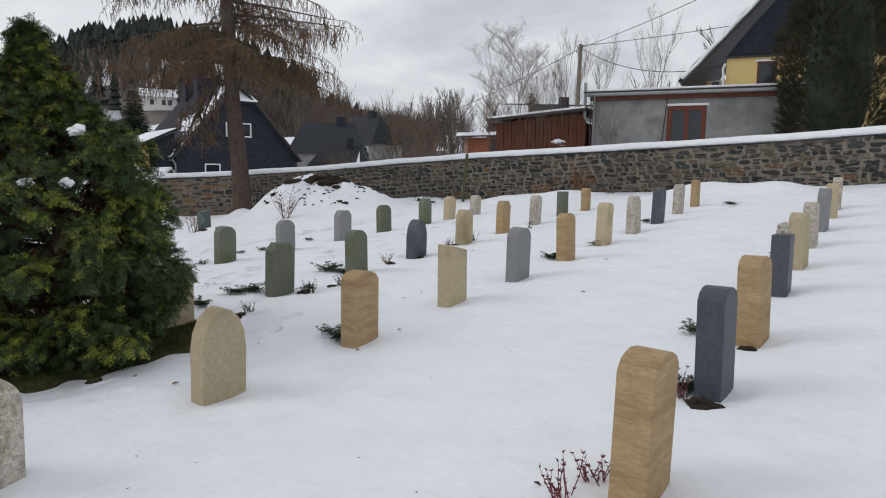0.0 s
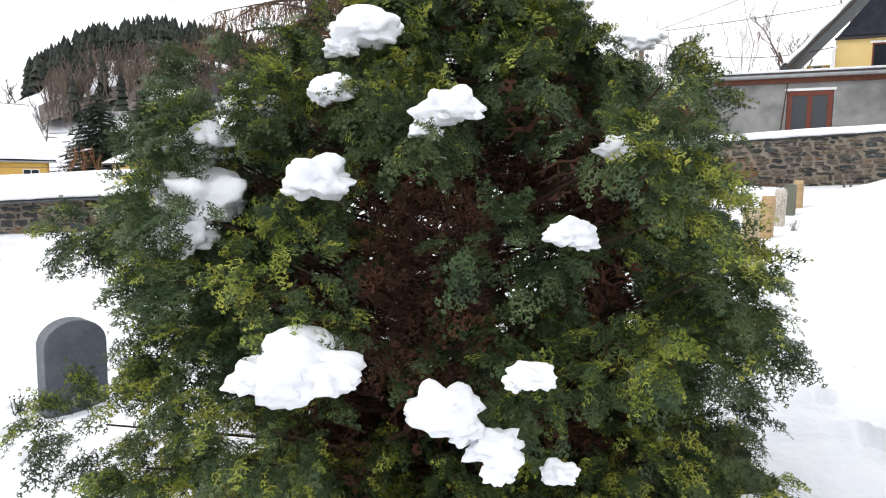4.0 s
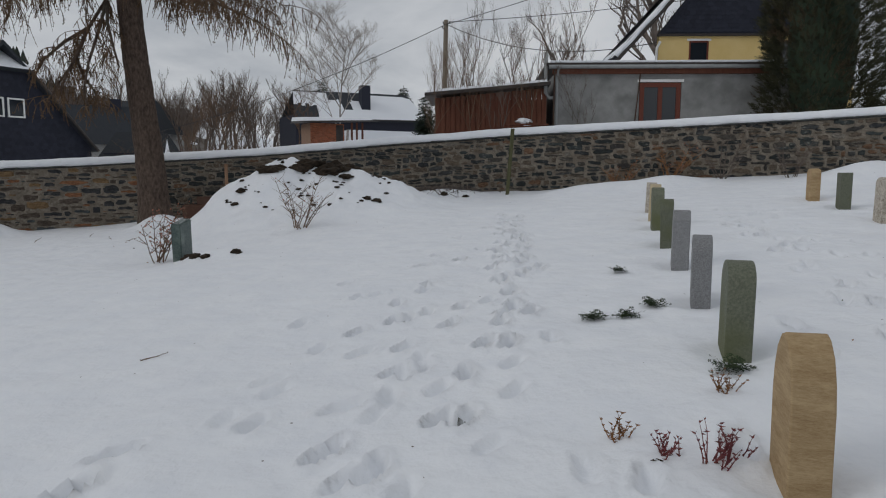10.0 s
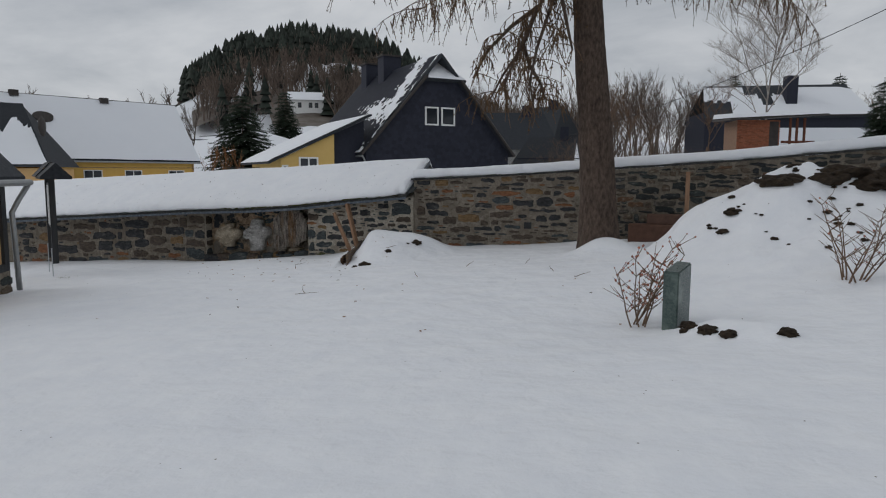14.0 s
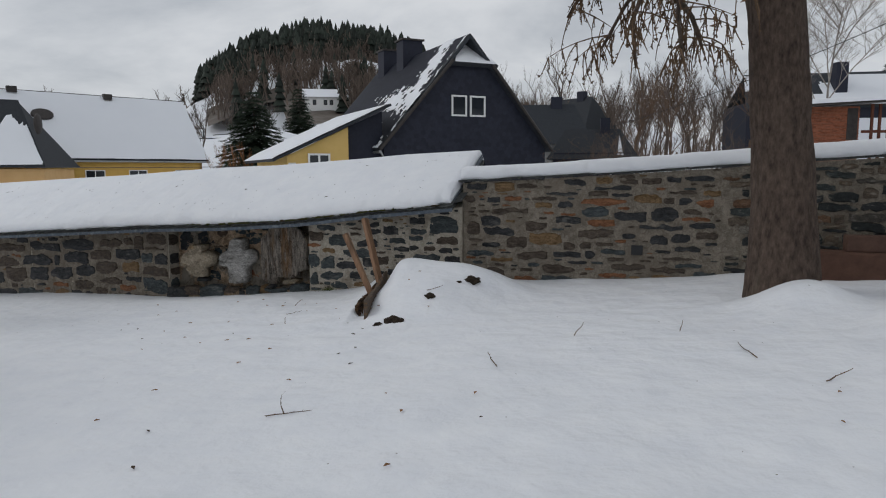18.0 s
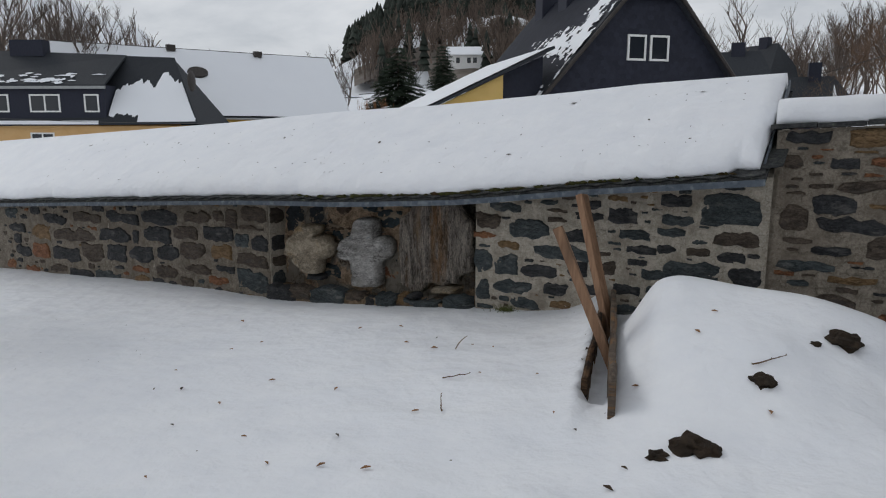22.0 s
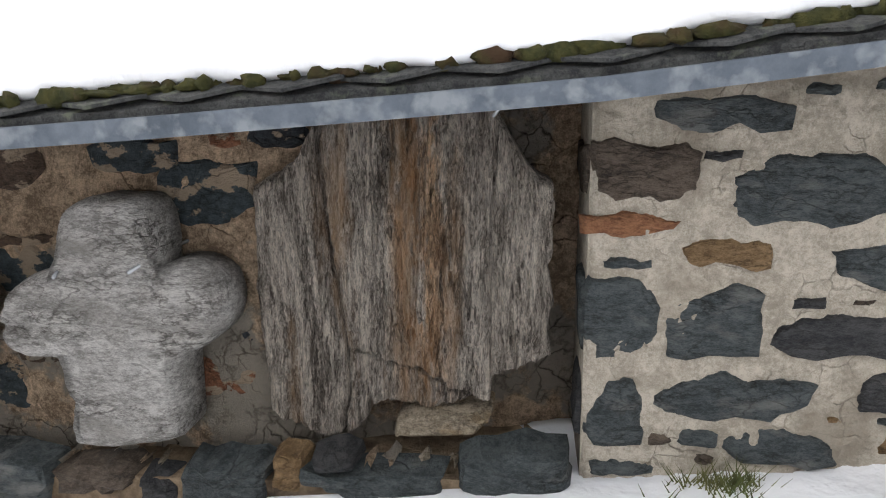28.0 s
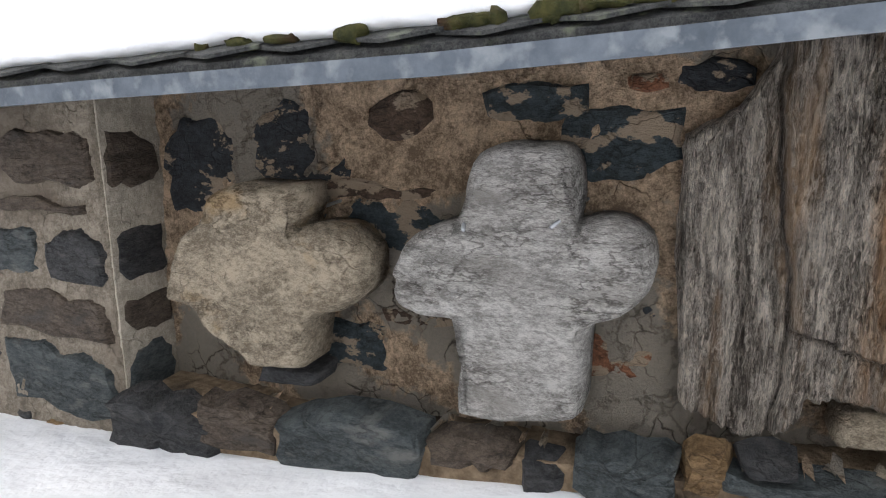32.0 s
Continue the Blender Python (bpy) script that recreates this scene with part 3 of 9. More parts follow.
trail([(10.4, -20.6), (10.6, -18.6), (11.4, -16.6)], 0.5, 0.2, 0.04, 9)
trail([(15.3, -19.9), (15.0, -18.6), (14.6, -19.2)], 0.3, 0.25, 0.04, 10)
trail([(12.2, -22.6), (11.2, -21.2), (10.2, -20.6), (9.4, -19.6)], 0.28, 0.22, 0.04, 12)
trail([(13.2, -22.3), (12.0, -21.9), (11.0, -20.2), (10.6, -19.9)], 0.30, 0.25, 0.035, 13)
trail([(8.9, -17.4), (9.0, -16.6), (8.8, -15.3)], 0.45, 0.2, 0.05, 14)
trail([(12.0, -18.6), (12.5, -18.2), (12.7, -17.6)], 0.32, 0.2, 0.05, 15)
trail([(12.9, -18.0), (12.2, -17.8), (13.0, -16.6), (14.4, -13.6)], 0.42, 0.24, 0.05, 16)
trail([(10.7, -13.1), (11.0, -12.3), (11.7, -11.2), (12.8, -9.0), (14.6, -6.9)], 0.5, 0.2, 0.05, 17)
trail([(11.8, -13.2), (12.2, -12.2), (12.6, -11.4), (13.0, -10.3), (13.7, -8.5)], 0.3, 0.12, 0.055, 18)
trail([(14.6, -15.6), (15.6, -13.2), (16.8, -10.4), (17.8, -8.2)], 0.36, 0.35, 0.045, 19)
trail([(9.0, -20.4), (9.9, -18.9), (11.2, -17.2), (12.0, -15.4)], 0.44, 0.2, 0.045, 20)
trail([(10.0, -13.6), (10.6, -12.0), (11.6, -10.6)], 0.6, 0.2, 0.03, 11)

MOUNDS = [(10.72, -3.0, 1.55, 1.5, 0.92), (9.55, -3.2, 1.0, 1.2, 0.80), (8.65, -2.9, 0.7, 0.9, 0.42), (12.2, -3.3, 1.3, 1.3, 0.60), (10.9, -4.7, 1.7, 0.9, 0.22), (13.9, -1.9, 1.4, 0.6, 0.25),
          (7.2, -1.9, 0.55, 0.5, 0.30), (8.2, -7.2, 1.7, 1.5, -0.18), (8.78, -7.55, 0.42, 0.42, 0.17), (9.2, -7.9, 0.35, 0.35, 0.12),
          (17.2, -4.0, 1.3, 0.8, 0.22), (19.0, -4.4, 1.2, 0.7, 0.26), (22.6, -6.6, 1.3, 0.8, 0.40), (24.2, -7.3, 1.0, 0.6, 0.25)]
# the heap by the boards breaks off along their line
BANK = [(2.15, -0.95, 0.52, 0.80, 0.45), (2.85, -0.95, 0.75, 0.75, 0.40), (3.5, -0.9, 0.6, 0.65, 0.20), (2.75, -1.80, 0.75, 0.60, 0.24)]
HOLLOWS = []      # melt rings round the gravestones, filled in from the rows below


def relief(x, y, fine=True):
    z = slope(x, y) + 0.05 * np_waves(x, y, 3, 12, 0.5, 2.2) + (0.22 * np_waves(x, y, 5, 16, 2.0, 6.0) + 0.42 * np_waves(x, y, 6, 26, 6.0, 17.0)) * (0.55 + 0.45 * np.tanh(2.5 * np_waves(x, y, 8, 12, 0.3, 1.0)))
    for mx, my, rx, ry, h in MOUNDS:
        d = ((x - mx) / rx) ** 2 + ((y - my) / ry) ** 2
        z = z + h * np.exp(-d * 1.3) * (1 + 0.25 * np_waves(x * 3, y * 3, 9, 10, 0.8, 3))
    lumpy = np.clip(np.exp(-((x - 10.7) / 2.6) ** 2 - ((y + 3.2) / 1.7) ** 2) * 1.3, 0, 1)
    z = z + lumpy * (1.5 * np_waves(x, y, 51, 14, 4, 9) + 1.6 * np_waves(x, y, 52, 16, 10, 24))
    xa, xb = 1.415 + 0.255 * (-0.02 - y), 1.50 + 0.31 * (-0.05 - y)
    u = np.clip((x - xb) / 0.35, 0, 1)
    edge = np.where(x < xb, 0.0, 0.50 + 0.50 * u * u * (3 - 2 * u))
    for mx, my, rx, ry, h in BANK:
        d = ((x - mx) / rx) ** 2 + ((y - my) / ry) ** 2
        z = z + h * np.exp(-d * 1.3) * (1 + 0.25 * np_waves(x * 3, y * 3, 9, 10, 0.8, 3)) * edge
    hr = np.interp(y, [-2.7, -2.2, -1.2, -0.1, 0.1], [0, 0.05, 0.13, 0.22, 0.22])
    z = z + np.where(x < xa, hr * np.exp(-(np.abs(xa - x) / 0.24) ** 1.3), np.where((x < xb) & (y > -2.1), -0.07, 0.0))
    for hx, hy, r, dep in HOLLOWS:
        d = np.sqrt((x - hx) ** 2 + (y - hy) ** 2) / r
        z = z - dep * np.exp(-(d ** 4))
    if fine:
        for fx, fy, a, dep in DENTS:
            near = (np.abs(x[:, 0] - fx) < 0.6) if x.ndim == 2 else None
            if near is not None:
                cols = np.abs(y[0, :] - fy) < 0.6
                ix = np.ix_(near, cols)
                xs_, ys_ = x[ix], y[ix]
                u = (xs_ - fx) * math.cos(a) + (ys_ - fy) * math.sin(a)
                w = -(xs_ - fx) * math.sin(a) + (ys_ - fy) * math.cos(a)
                q = (u / 0.135) ** 2 + ((w + 0.012 * np.sin(u * 22)) / 0.052) ** 2
                z[ix] = z[ix] - dep * np.exp(-q ** 3 * 0.9) + 0.3 * dep * np.exp(-((np.sqrt(q) - 1.4) ** 2) * 9)
                continue
            u = (x - fx) * math.cos(a) + (y - fy) * math.sin(a)
            w = -(x - fx) * math.sin(a) + (y - fy) * math.cos(a)
            q = (u / 0.135) ** 2 + ((w + 0.012 * np.sin(u * 22)) / 0.052) ** 2
            z = z - dep * np.exp(-q ** 3 * 0.9) + 0.3 * dep * np.exp(-((np.sqrt(q) - 1.4) ** 2) * 9)
    # snow thins to nothing under the thuja
    d = np.sqrt((x - 13.55) ** 2 + (y + 20.0) ** 2)
    z = z - 0.07 * np.exp(-(d / 1.75) ** 8)
    # and drifts up a little at the foot of the wall
    g = wall_y(x) - y
    z = z + np.exp(-(g / 0.6) ** 2) * np.interp(x, [-6, -4, -3, -2.2, -1.2, -0.4, 0.6, 1.4], [0.03, -0.02, -0.07, -0.09, -0.06, -0.02, -0.005, 0.03])
    return z


def ground_z(x, y):
    return float(relief(np.array([float(x)]), np.array([float(y)]), False)[0])


# rows of gravestones: one step along a row is (0.655, 1.335)
STEP = (0.655, 1.335)
ROW_A = [(15.81 + STEP[0] * i, -21.46 + STEP[1] * i) for i in range(-1, 10)]
ROW_M = [(14.85 + 0.632 * i, -17.84 + 1.32 * i) for i in range(-1, 8)]
ROW_L = [(10.74, -19.2), (11.39, -17.86), (12.00, -16.50), (12.80, -15.03), (13.40, -13.79), (14.10, -12.41), (14.70, -11.21), (15.40, -9.83), (15.88, -8.95), (16.44, -7.9)]
ROW_R = [(18.44, -22.75), (19.08, -21.49), (19.65, -20.37), (20.41, -18.72), (21.05, -17.42), (21.73, -15.99), (22.43, -14.60), (23.2, -13.05), (23.8, -11.8)]
for hx, hy in ROW_A + ROW_M + ROW_L + ROW_R:
    HOLLOWS.append((hx - 0.03, hy - 0.05, 0.24, 0.035))


def grid_faces(nx, ny, keep=None):
    i, j = np.meshgrid(np.arange(nx - 1), np.arange(ny - 1), indexing="ij")
    a = (i * ny + j).ravel()
    f = np.stack([a, a + ny, a + ny + 1, a + 1], -1)
    return f if keep is None else f[keep]


# one sheet: lines close together in the yard, wider apart out to the horizon
xs = np.concatenate([[-3000, -1500, -800, -400, -220, -120, -70, -45, -30, -22, -17], np.arange(-14, 1.2, 0.11), np.arange(1.2, 3.8, 0.045), np.arange(3.8, 6, 0.11), np.arange(6, 9, 0.07), np.arange(9, 16.5, 0.036), np.arange(16.5, 20.5, 0.07), np.arange(20.5, 30, 0.16), [32, 36, 42, 50, 62, 80, 120, 220, 400, 800, 1500, 3000]])
ys = np.concatenate([[-3000, -1200, -500, -250, -130, -80, -55, -42, -35, -31], np.arange(-28, -22.5, 0.16), np.arange(-22.5, -9, 0.036), np.arange(-9, 0.45, 0.062), [1.0, 1.6, 2.5, 4, 7, 11, 16, 23, 32, 45, 65, 90, 130, 190, 260, 400, 800, 1500, 3000]])
gx, gy = np.meshgrid(xs, ys, indexing="ij")


def outside(x, y):
    """Land beyond the wall: it falls away a little behind it, rises slowly to the hills."""
    far = np.hypot(x, y)
    base = slope(np.clip(x, -14, 30), np.clip(y, -32, 2)) - 0.4
    return base * np.exp(-np.maximum(far - 40, 0) / 80) + 0.03 * np.clip(x, -60, 40) * np.exp(-far / 120)


yard = relief(gx, gy)
inside = (gx > -14.5) & (gx < 31) & (gy < wall_y(gx) + 0.35) & (gy > -32)
gz = np.where(inside, yard, outside(gx, gy))
fm = fast_mesh("ground", np.stack([gx.ravel(), gy.ravel(), gz.ravel()], -1), grid_faces(len(xs), len(ys)), 4)
shade(fm)
ground = finish("ground", fm, "snow")
# grey slush trodden into the deeper prints
ru = [(0.0, 0.0)] + [(0.105 * s * math.cos(2 * math.pi * k / 14), 0.040 * s * math.sin(2 * math.pi * k / 14)) for s in (0.45, 0.8, 1.0) for k in range(14)]
sv, sf = [], []
for fx, fy, a, dep in DENTS:
    if dep < 0.095 or fy > -10.5 or fx > 13:
        continue
    o = len(sv)
    for u, w in ru:
        e = 1 + 0.35 * fbm(fx * 3 + u * 30, fy * 3 + w * 30, 2.0)
        sv.append((fx + e * (u * math.cos(a) - w * math.sin(a)), fy + e * (u * math.sin(a) + w * math.cos(a))))
    for k in range(14):
        k2 = (k + 1) % 14
        sf += [(o, o + 1 + k, o + 1 + k2)] + [t for ring_ in (0, 14) for t in ((o + 1 + ring_ + k, o + 15 + ring_ + k, o + 15 + ring_ + k2), (o + 1 + ring_ + k, o + 15 + ring_ + k2, o + 1 + ring_ + k2))]
sa = np.array(sv)
sz = relief(sa[:, 0], sa[:, 1]) + np.tile([0.009] * 15 + [0.004] * 14 + [-0.004] * 14, len(sa) // 43)
slush = fast_mesh("slush", np.column_stack([sa, sz]), np.array(sf), 3)
shade(slush)
tagged(finish("slush", slush, mat("slush", (0.22, 0.22, 0.21), (0.62, 0.63, 0.64), 22, 0.45, 0.9, 60, (0.12, 0.105, 0.07), 16, 0.60, depth=0.02)), "grey wet slush trodden into footprints", "slush", kind="stuff")
tagged(ground, "snow-covered churchyard lawn with footprints and scattered specks", "ground", kind="structure")


# ---- the churchyard wall ----
# height of the coping's underside along the wall, and of the eaves on its lower part
def coping_z(x):
    return float(np.interp(x, [2.7, 5, 7, 9.6, 12.9, 16, 19, 22, 25, 27, 36], [1.80, 1.92, 2.05, 2.22, 2.52, 2.75, 2.90, 3.05, 3.22, 3.38, 4.0]))


def eave_z(x):
    return float(np.interp(x, [-14, -7, -2.83, -1.39, -0.67, 0, 0.53, 1.3, 2.75], [0.26, 0.70, 0.955, 1.01, 1.06, 1.11, 1.17, 1.27, 1.41]))


def poly_stone(poly, y, proud, r, turn=0.0, pivot=0.0):
    """One rubble stone from its outline in x and z: edges broken and sunk in the mortar, an uneven cleft face proud of it."""
    cx, cz = sum(q[0] for q in poly) / len(poly), sum(q[1] for q in poly) / len(poly)
    ring = []
    for k, (x, z) in enumerate(poly):
        xn, zn = poly[(k + 1) % len(poly)]
        ln = math.hypot(xn - x, zn - z)
        ring.append((x, z))
        for m in range(min(3, int(ln / 0.05))):
            s = (m + 1 + r.uniform(-0.25, 0.25)) / (min(3, int(ln / 0.05)) + 1)
            e = ln * 0.07 * r.uniform(-1, 1)
            ring.append((x + (xn - x) * s - (zn - z) / ln * e, z + (zn - z) * s + (xn - x) / ln * e))
    n = len(ring)

    def ring_at(grow, yy, jig):
        res = []
        for x, z in ring:
            d = max(math.hypot(x - cx, z - cz), 1e-4)
            k = max(0.2, 1 + grow / d)
            res.append((cx + (x - cx) * k + r.uniform(-jig, jig), y + yy + proud * r.uniform(-0.22, 0.22), cz + (z - cz) * k + r.uniform(-jig, jig)))
        return res

    tilt_x, tilt_z = r.uniform(-0.05, 0.05), r.uniform(-0.08, 0.08)
    v = ring_at(0.008, proud * 0.8, 0.002) + ring_at(-0.006, -proud * 0.6, 0.003) + ring_at(-0.022, -proud * 0.95, 0.005)
    v.append((cx + r.uniform(-0.01, 0.01), y - proud * r.uniform(0.85, 1.2), cz + r.uniform(-0.01, 0.01)))
    v = [(a, b + ((a - cx) * tilt_x + (c - cz) * tilt_z if k >= n else 0), c) for k, (a, b, c) in enumerate(v)]
    f = [(b + n + i, b + i, b + (i + 1) % n, b + n + (i + 1) % n) for b in (0, n) for i in range(n)]
    f += [(3 * n, 2 * n + i, 2 * n + (i + 1) % n) for i in range(n)]
    if turn:
        c, s = math.cos(turn), math.sin(turn)
        v = [(pivot + (a - pivot) * c - (b - y) * s, y + (a - pivot) * s + (b - y) * c, z) for a, b, z in v]
    return v, f


def hewn(x, z, w, h, r):
    """An angular outline that fills a box: corners cut and shifted."""
    pts = []
    for sx, sz in ((-1, -1), (1, -1), (1, 1), (-1, 1)):
        px, pz = x + sx * w * (0.5 - r.uniform(0, 0.07)), z + sz * h * (0.5 - r.uniform(0, 0.10))
        cut = r.choice((0, 0.12, 0.2, 0.32))
        if cut:
            a, b = (px, pz - sz * h * cut * r.uniform(0.6, 1.4)), (px - sx * w * cut * r.uniform(0.5, 1.3), pz)
            pts += [a, b] if sx * sz > 0 else [b, a]
        else:
            pts.append((px, pz))
    return pts


def mortar_face(x0, x1, low, high, yof, step, amp, seed):
    """Pointing between the stones: an uneven sheet that laps over their edges."""
    nx, nz = max(2, int((x1 - x0) / step)), max(2, int(max(high(x) - low(x) for x in np.linspace(x0, x1, 12)) / step))
    v = []
    for i in range(nx + 1):
        x = x0 + (x1 - x0) * i / nx
        lo, hi, yb = low(x), high(x), yof(x)
        for j in range(nz + 1):
            z = lo + (hi - lo) * j / nz
            y = yb - 0.014 + amp * (0.9 * fbm(x * 7, z * 9, seed, 2) + 0.8 * fbm(x * 38, z * 38, seed, 3))
            v.append((x, yb + 0.01 if i in (0, nx) else y, z))
    f = [(i * (nz + 1) + j, (i + 1) * (nz + 1) + j, (i + 1) * (nz + 1) + j + 1, i * (nz + 1) + j + 1) for i in range(nx) for j in range(nz)]
    me = fast_mesh("mortar", np.array(v), np.array(f), 4)
    shade(me)
    return me


wall_left = tagged(new("wall_left"), "low rubble-stone churchyard wall under a snow-covered slate roof", "wall", kind="structure")
wall_right = tagged(new("wall_right"), "long rubble-stone churchyard wall with a snow-capped slate coping", "wall", kind="structure")

# core of the lower wall with the niche cut into it: x -2.72 to 0, up to the eaves
NICHE = (-2.96, 0.02, 0.34)


def niche_y(x):
    return float(np.interp(x, [-2.96, -2.5, -1.9, -1.0, -0.6, 0.02], [0.27, 0.19, 0.14, 0.13, 0.24, 0.34]))


core = Geo()
for a, b in ((-14.0, -8.5), (-8.5, -5.5), (-5.5, NICHE[0]), (NICHE[1], 1.4), (1.4, 2.75)):
    za, zb = eave_z(a) + 0.02, eave_z(b) + 0.02
    core.add([(a, 0, -1.2), (b, 0, -1.2), (b, 1.2, -1.2), (a, 1.2, -1.2), (a, 0, za), (b, 0, zb), (b, 1.2, zb + 0.5), (a, 1.2, za + 0.5)],
             [(0, 3, 2, 1), (4, 5, 6, 7), (0, 1, 5, 4), (1, 2, 6, 5), (2, 3, 7, 6), (3, 0, 4, 7)])
part("core", core, "mortar", wall_left, "light grey lime mortar")
left_foot = lambda x: float(slope(x, 0)) - 0.12
for a, b, st in ((-13.9, -6.4, 0.05), (-6.4, NICHE[0], 0.015), (NICHE[1], 2.75, 0.013)):
    part("mortar", mortar_face(a, b, left_foot, lambda x: eave_z(x) + 0.01, lambda x: 0.0, st, 0.015, 2.2), "mortar" if a > -1 else "mortar_old", wall_left, "lime mortar")
nb = Geo()
nx, nz = 150, 90
for i in range(nx + 1):
    for j in range(nz + 1):
        x = NICHE[0] + 0.002 + (NICHE[1] - NICHE[0] - 0.004) * i / nx
        z = -0.3 + 1.75 * j / nz
        nb.v.append((x, niche_y(x) + 0.030 * fbm(x * 3, z * 3, 1.7) + 0.012 * fbm(x * 14, z * 14, 0.7) + 0.006 * fbm(x * 45, z * 45, 3.7, 2) + 0.05 * max(0, 0.25 - z), z))
nb.f = [(i * (nz + 1) + j, (i + 1) * (nz + 1) + j, (i + 1) * (nz + 1) + j + 1, i * (nz + 1) + j + 1) for i in range(nx) for j in range(nz)]
part("niche_back", nb, "niche", wall_left, "crumbling ochre plaster at the back of the niche", smooth=True)
nback = Geo().box(NICHE[0], 0.46, -1.2, NICHE[1], 1.2, 1.2)
part("niche_rear_wall", nback, "mortar_old", wall_left)
ledge = Geo()
for i in range(21):
    x = NICHE[0] + 0.08 + i * 0.14
    ledge.box(x - 0.07, -0.06, -0.5, x + 0.07, 0.40, -0.035 + 0.045 * x + 0.015 * fbm(x * 5, 3))
part("niche_floor", ledge, mat("niche_dirt", (0.15, 0.105, 0.065), (0.40, 0.30, 0.20), 18, 0.95, 1.0, 60, (0.05, 0.035, 0.025), 5, 0.6, depth=0.03), wall_left, "earth and grit on the niche's floor")

# core of the tall wall, following its bend
core = Geo()
xs_w = [2.75, 4, 5.4, 7, 9, 10.7, 12.5, 15, 16.8, 18.5, 21, 24, 27, 31, 36]
for a, b in zip(xs_w, xs_w[1:]):
    ya, yb, za, zb = float(wall_y(a)), float(wall_y(b)), coping_z(a), coping_z(b)
    la, lb = float(slope(a, ya)) - 1, float(slope(b, yb)) - 1
    core.add([(a, ya, la), (b, yb, lb), (b, yb + 0.6, lb), (a, ya + 0.6, la), (a, ya, za), (b, yb, zb), (b, yb + 0.6, zb), (a, ya + 0.6, za)],
             [(0, 3, 2, 1), (4, 5, 6, 7), (0, 1, 5, 4), (2, 3, 7, 6)] + ([(3, 0, 4, 7)] if a == 2.75 else []) + ([(1, 2, 6, 5)] if b == 36 else []))
part("core", core, "mortar_old", wall_right, "weathered brown-grey mortar")
for a, b, st in ((2.75, 9.0, 0.024), (9.0, 35.9, 0.06)):
    part("mortar", mortar_face(a, b, lambda x: float(slope(x, wall_y(x))) - 0.12, lambda x: coping_z(x), lambda x: float(wall_y(x)), st, 0.010, 5.1), "mortar_old", wall_right, "weathered brown-grey mortar")


def stone_ob(poly, y, proud, material, parent, r, turn=0.0, pivot=0.0):
    me = Geo().add(*poly_stone(poly, y, proud, r, turn, pivot)).mesh("stone")
    me.materials.append(material)
    ob = new("stone", me)
    ob.parent = parent
    return ob


def middle(poly):
    return sum(q[0] for q in poly) / len(poly)


wr = random.Random(11)
left_low = lambda x: float(slope(x, 0)) - 0.05


# stones round the niche, one by one: centre x, centre z, width, height
def pale(name, a, b, patch=None):
    return rock_mat(name, a, b, 9, (1, 1, 2.4), depth=0.018, rough=0.72, patch=patch, patch_scale=5, patch_at=0.62, crack=0.5, wrinkle=0.6, wrinkle_scale=10)


KIND = {"g": pale("greenstone", (0.034, 0.043, 0.047), (0.105, 0.122, 0.126), (0.21, 0.21, 0.20)), "b": pale("brown_stone", (0.055, 0.042, 0.033), (0.155, 0.122, 0.094), (0.07, 0.065, 0.06)),
        "o": pale("orange_stone", (0.17, 0.070, 0.035), (0.36, 0.17, 0.085)), "y": pale("ochre_stone", (0.15, 0.092, 0.042), (0.32, 0.21, 0.11)), "k": pale("black_stone", (0.022, 0.024, 0.028), (0.075, 0.076, 0.078), (0.17, 0.165, 0.155))}
COATED = {"g": (0.030, 0.040, 0.045), "k": (0.020, 0.023, 0.027), "b": (0.060, 0.040, 0.028), "o": (0.14, 0.060, 0.032)}
COATED = {q: rock_mat("coated_stone_" + q, c, tuple(w * 2.6 for w in c), 9, (1, 1, 1.6), depth=0.03, rough=0.7, patch=(0.42, 0.33, 0.24), patch_scale=7, patch_at=0.535, cover=0.95, ragged=0.012, crack=0.6, wrinkle=0.6, wrinkle_scale=10) for q, c in COATED.items()}
ZONE_RIGHT = [("b", 0.17, 0.90, 0.29, 0.17), ("g", 0.36, 1.05, 0.36, 0.08), ("o", 0.13, 0.75, 0.27, 0.06), ("y", 0.40, 0.67, 0.23, 0.08), ("g", 0.12, 0.48, 0.22, 0.26), ("g", 0.38, 0.47, 0.28, 0.21),
              ("g", 0.11, 0.18, 0.17, 0.21), ("g", 0.44, 0.24, 0.45, 0.15), ("g", 0.62, 0.85, 0.45, 0.20), ("k", 0.73, 0.43, 0.38, 0.11), ("g", 0.14, 0.00, 0.19, 0.05), ("g", 0.59, 0.10, 0.31, 0.12),
              ("g", 0.13, 0.64, 0.14, 0.035), ("k", 0.37, 0.94, 0.10, 0.03), ("g", 0.36, 0.11, 0.11, 0.05)]
ZONE_RIGHT_2 = [("k", 1.13, 0.82, 0.38, 0.14), ("g", 0.97, 0.64, 0.58, 0.15), ("k", 0.92, 0.28, 0.26, 0.13), ("k", 1.29, 0.32, 0.26, 0.12), ("k", 1.13, 0.50, 0.20, 0.15), ("b", 1.38, 0.54, 0.24, 0.15),
                ("k", 1.25, 1.12, 0.17, 0.09), ("b", 0.91, 1.05, 0.24, 0.04), ("k", 1.55, 1.04, 0.28, 0.15), ("b", 1.35, 0.67, 0.21, 0.04), ("g", 1.66, 0.87, 0.28, 0.09), ("k", 1.73, 0.74, 0.27, 0.08),
                ("k", 1.70, 0.62, 0.18, 0.06), ("g", 1.85, 0.52, 0.23, 0.10), ("k", 1.61, 0.36, 0.27, 0.10), ("b", 0.92, 0.96, 0.20, 0.05)]
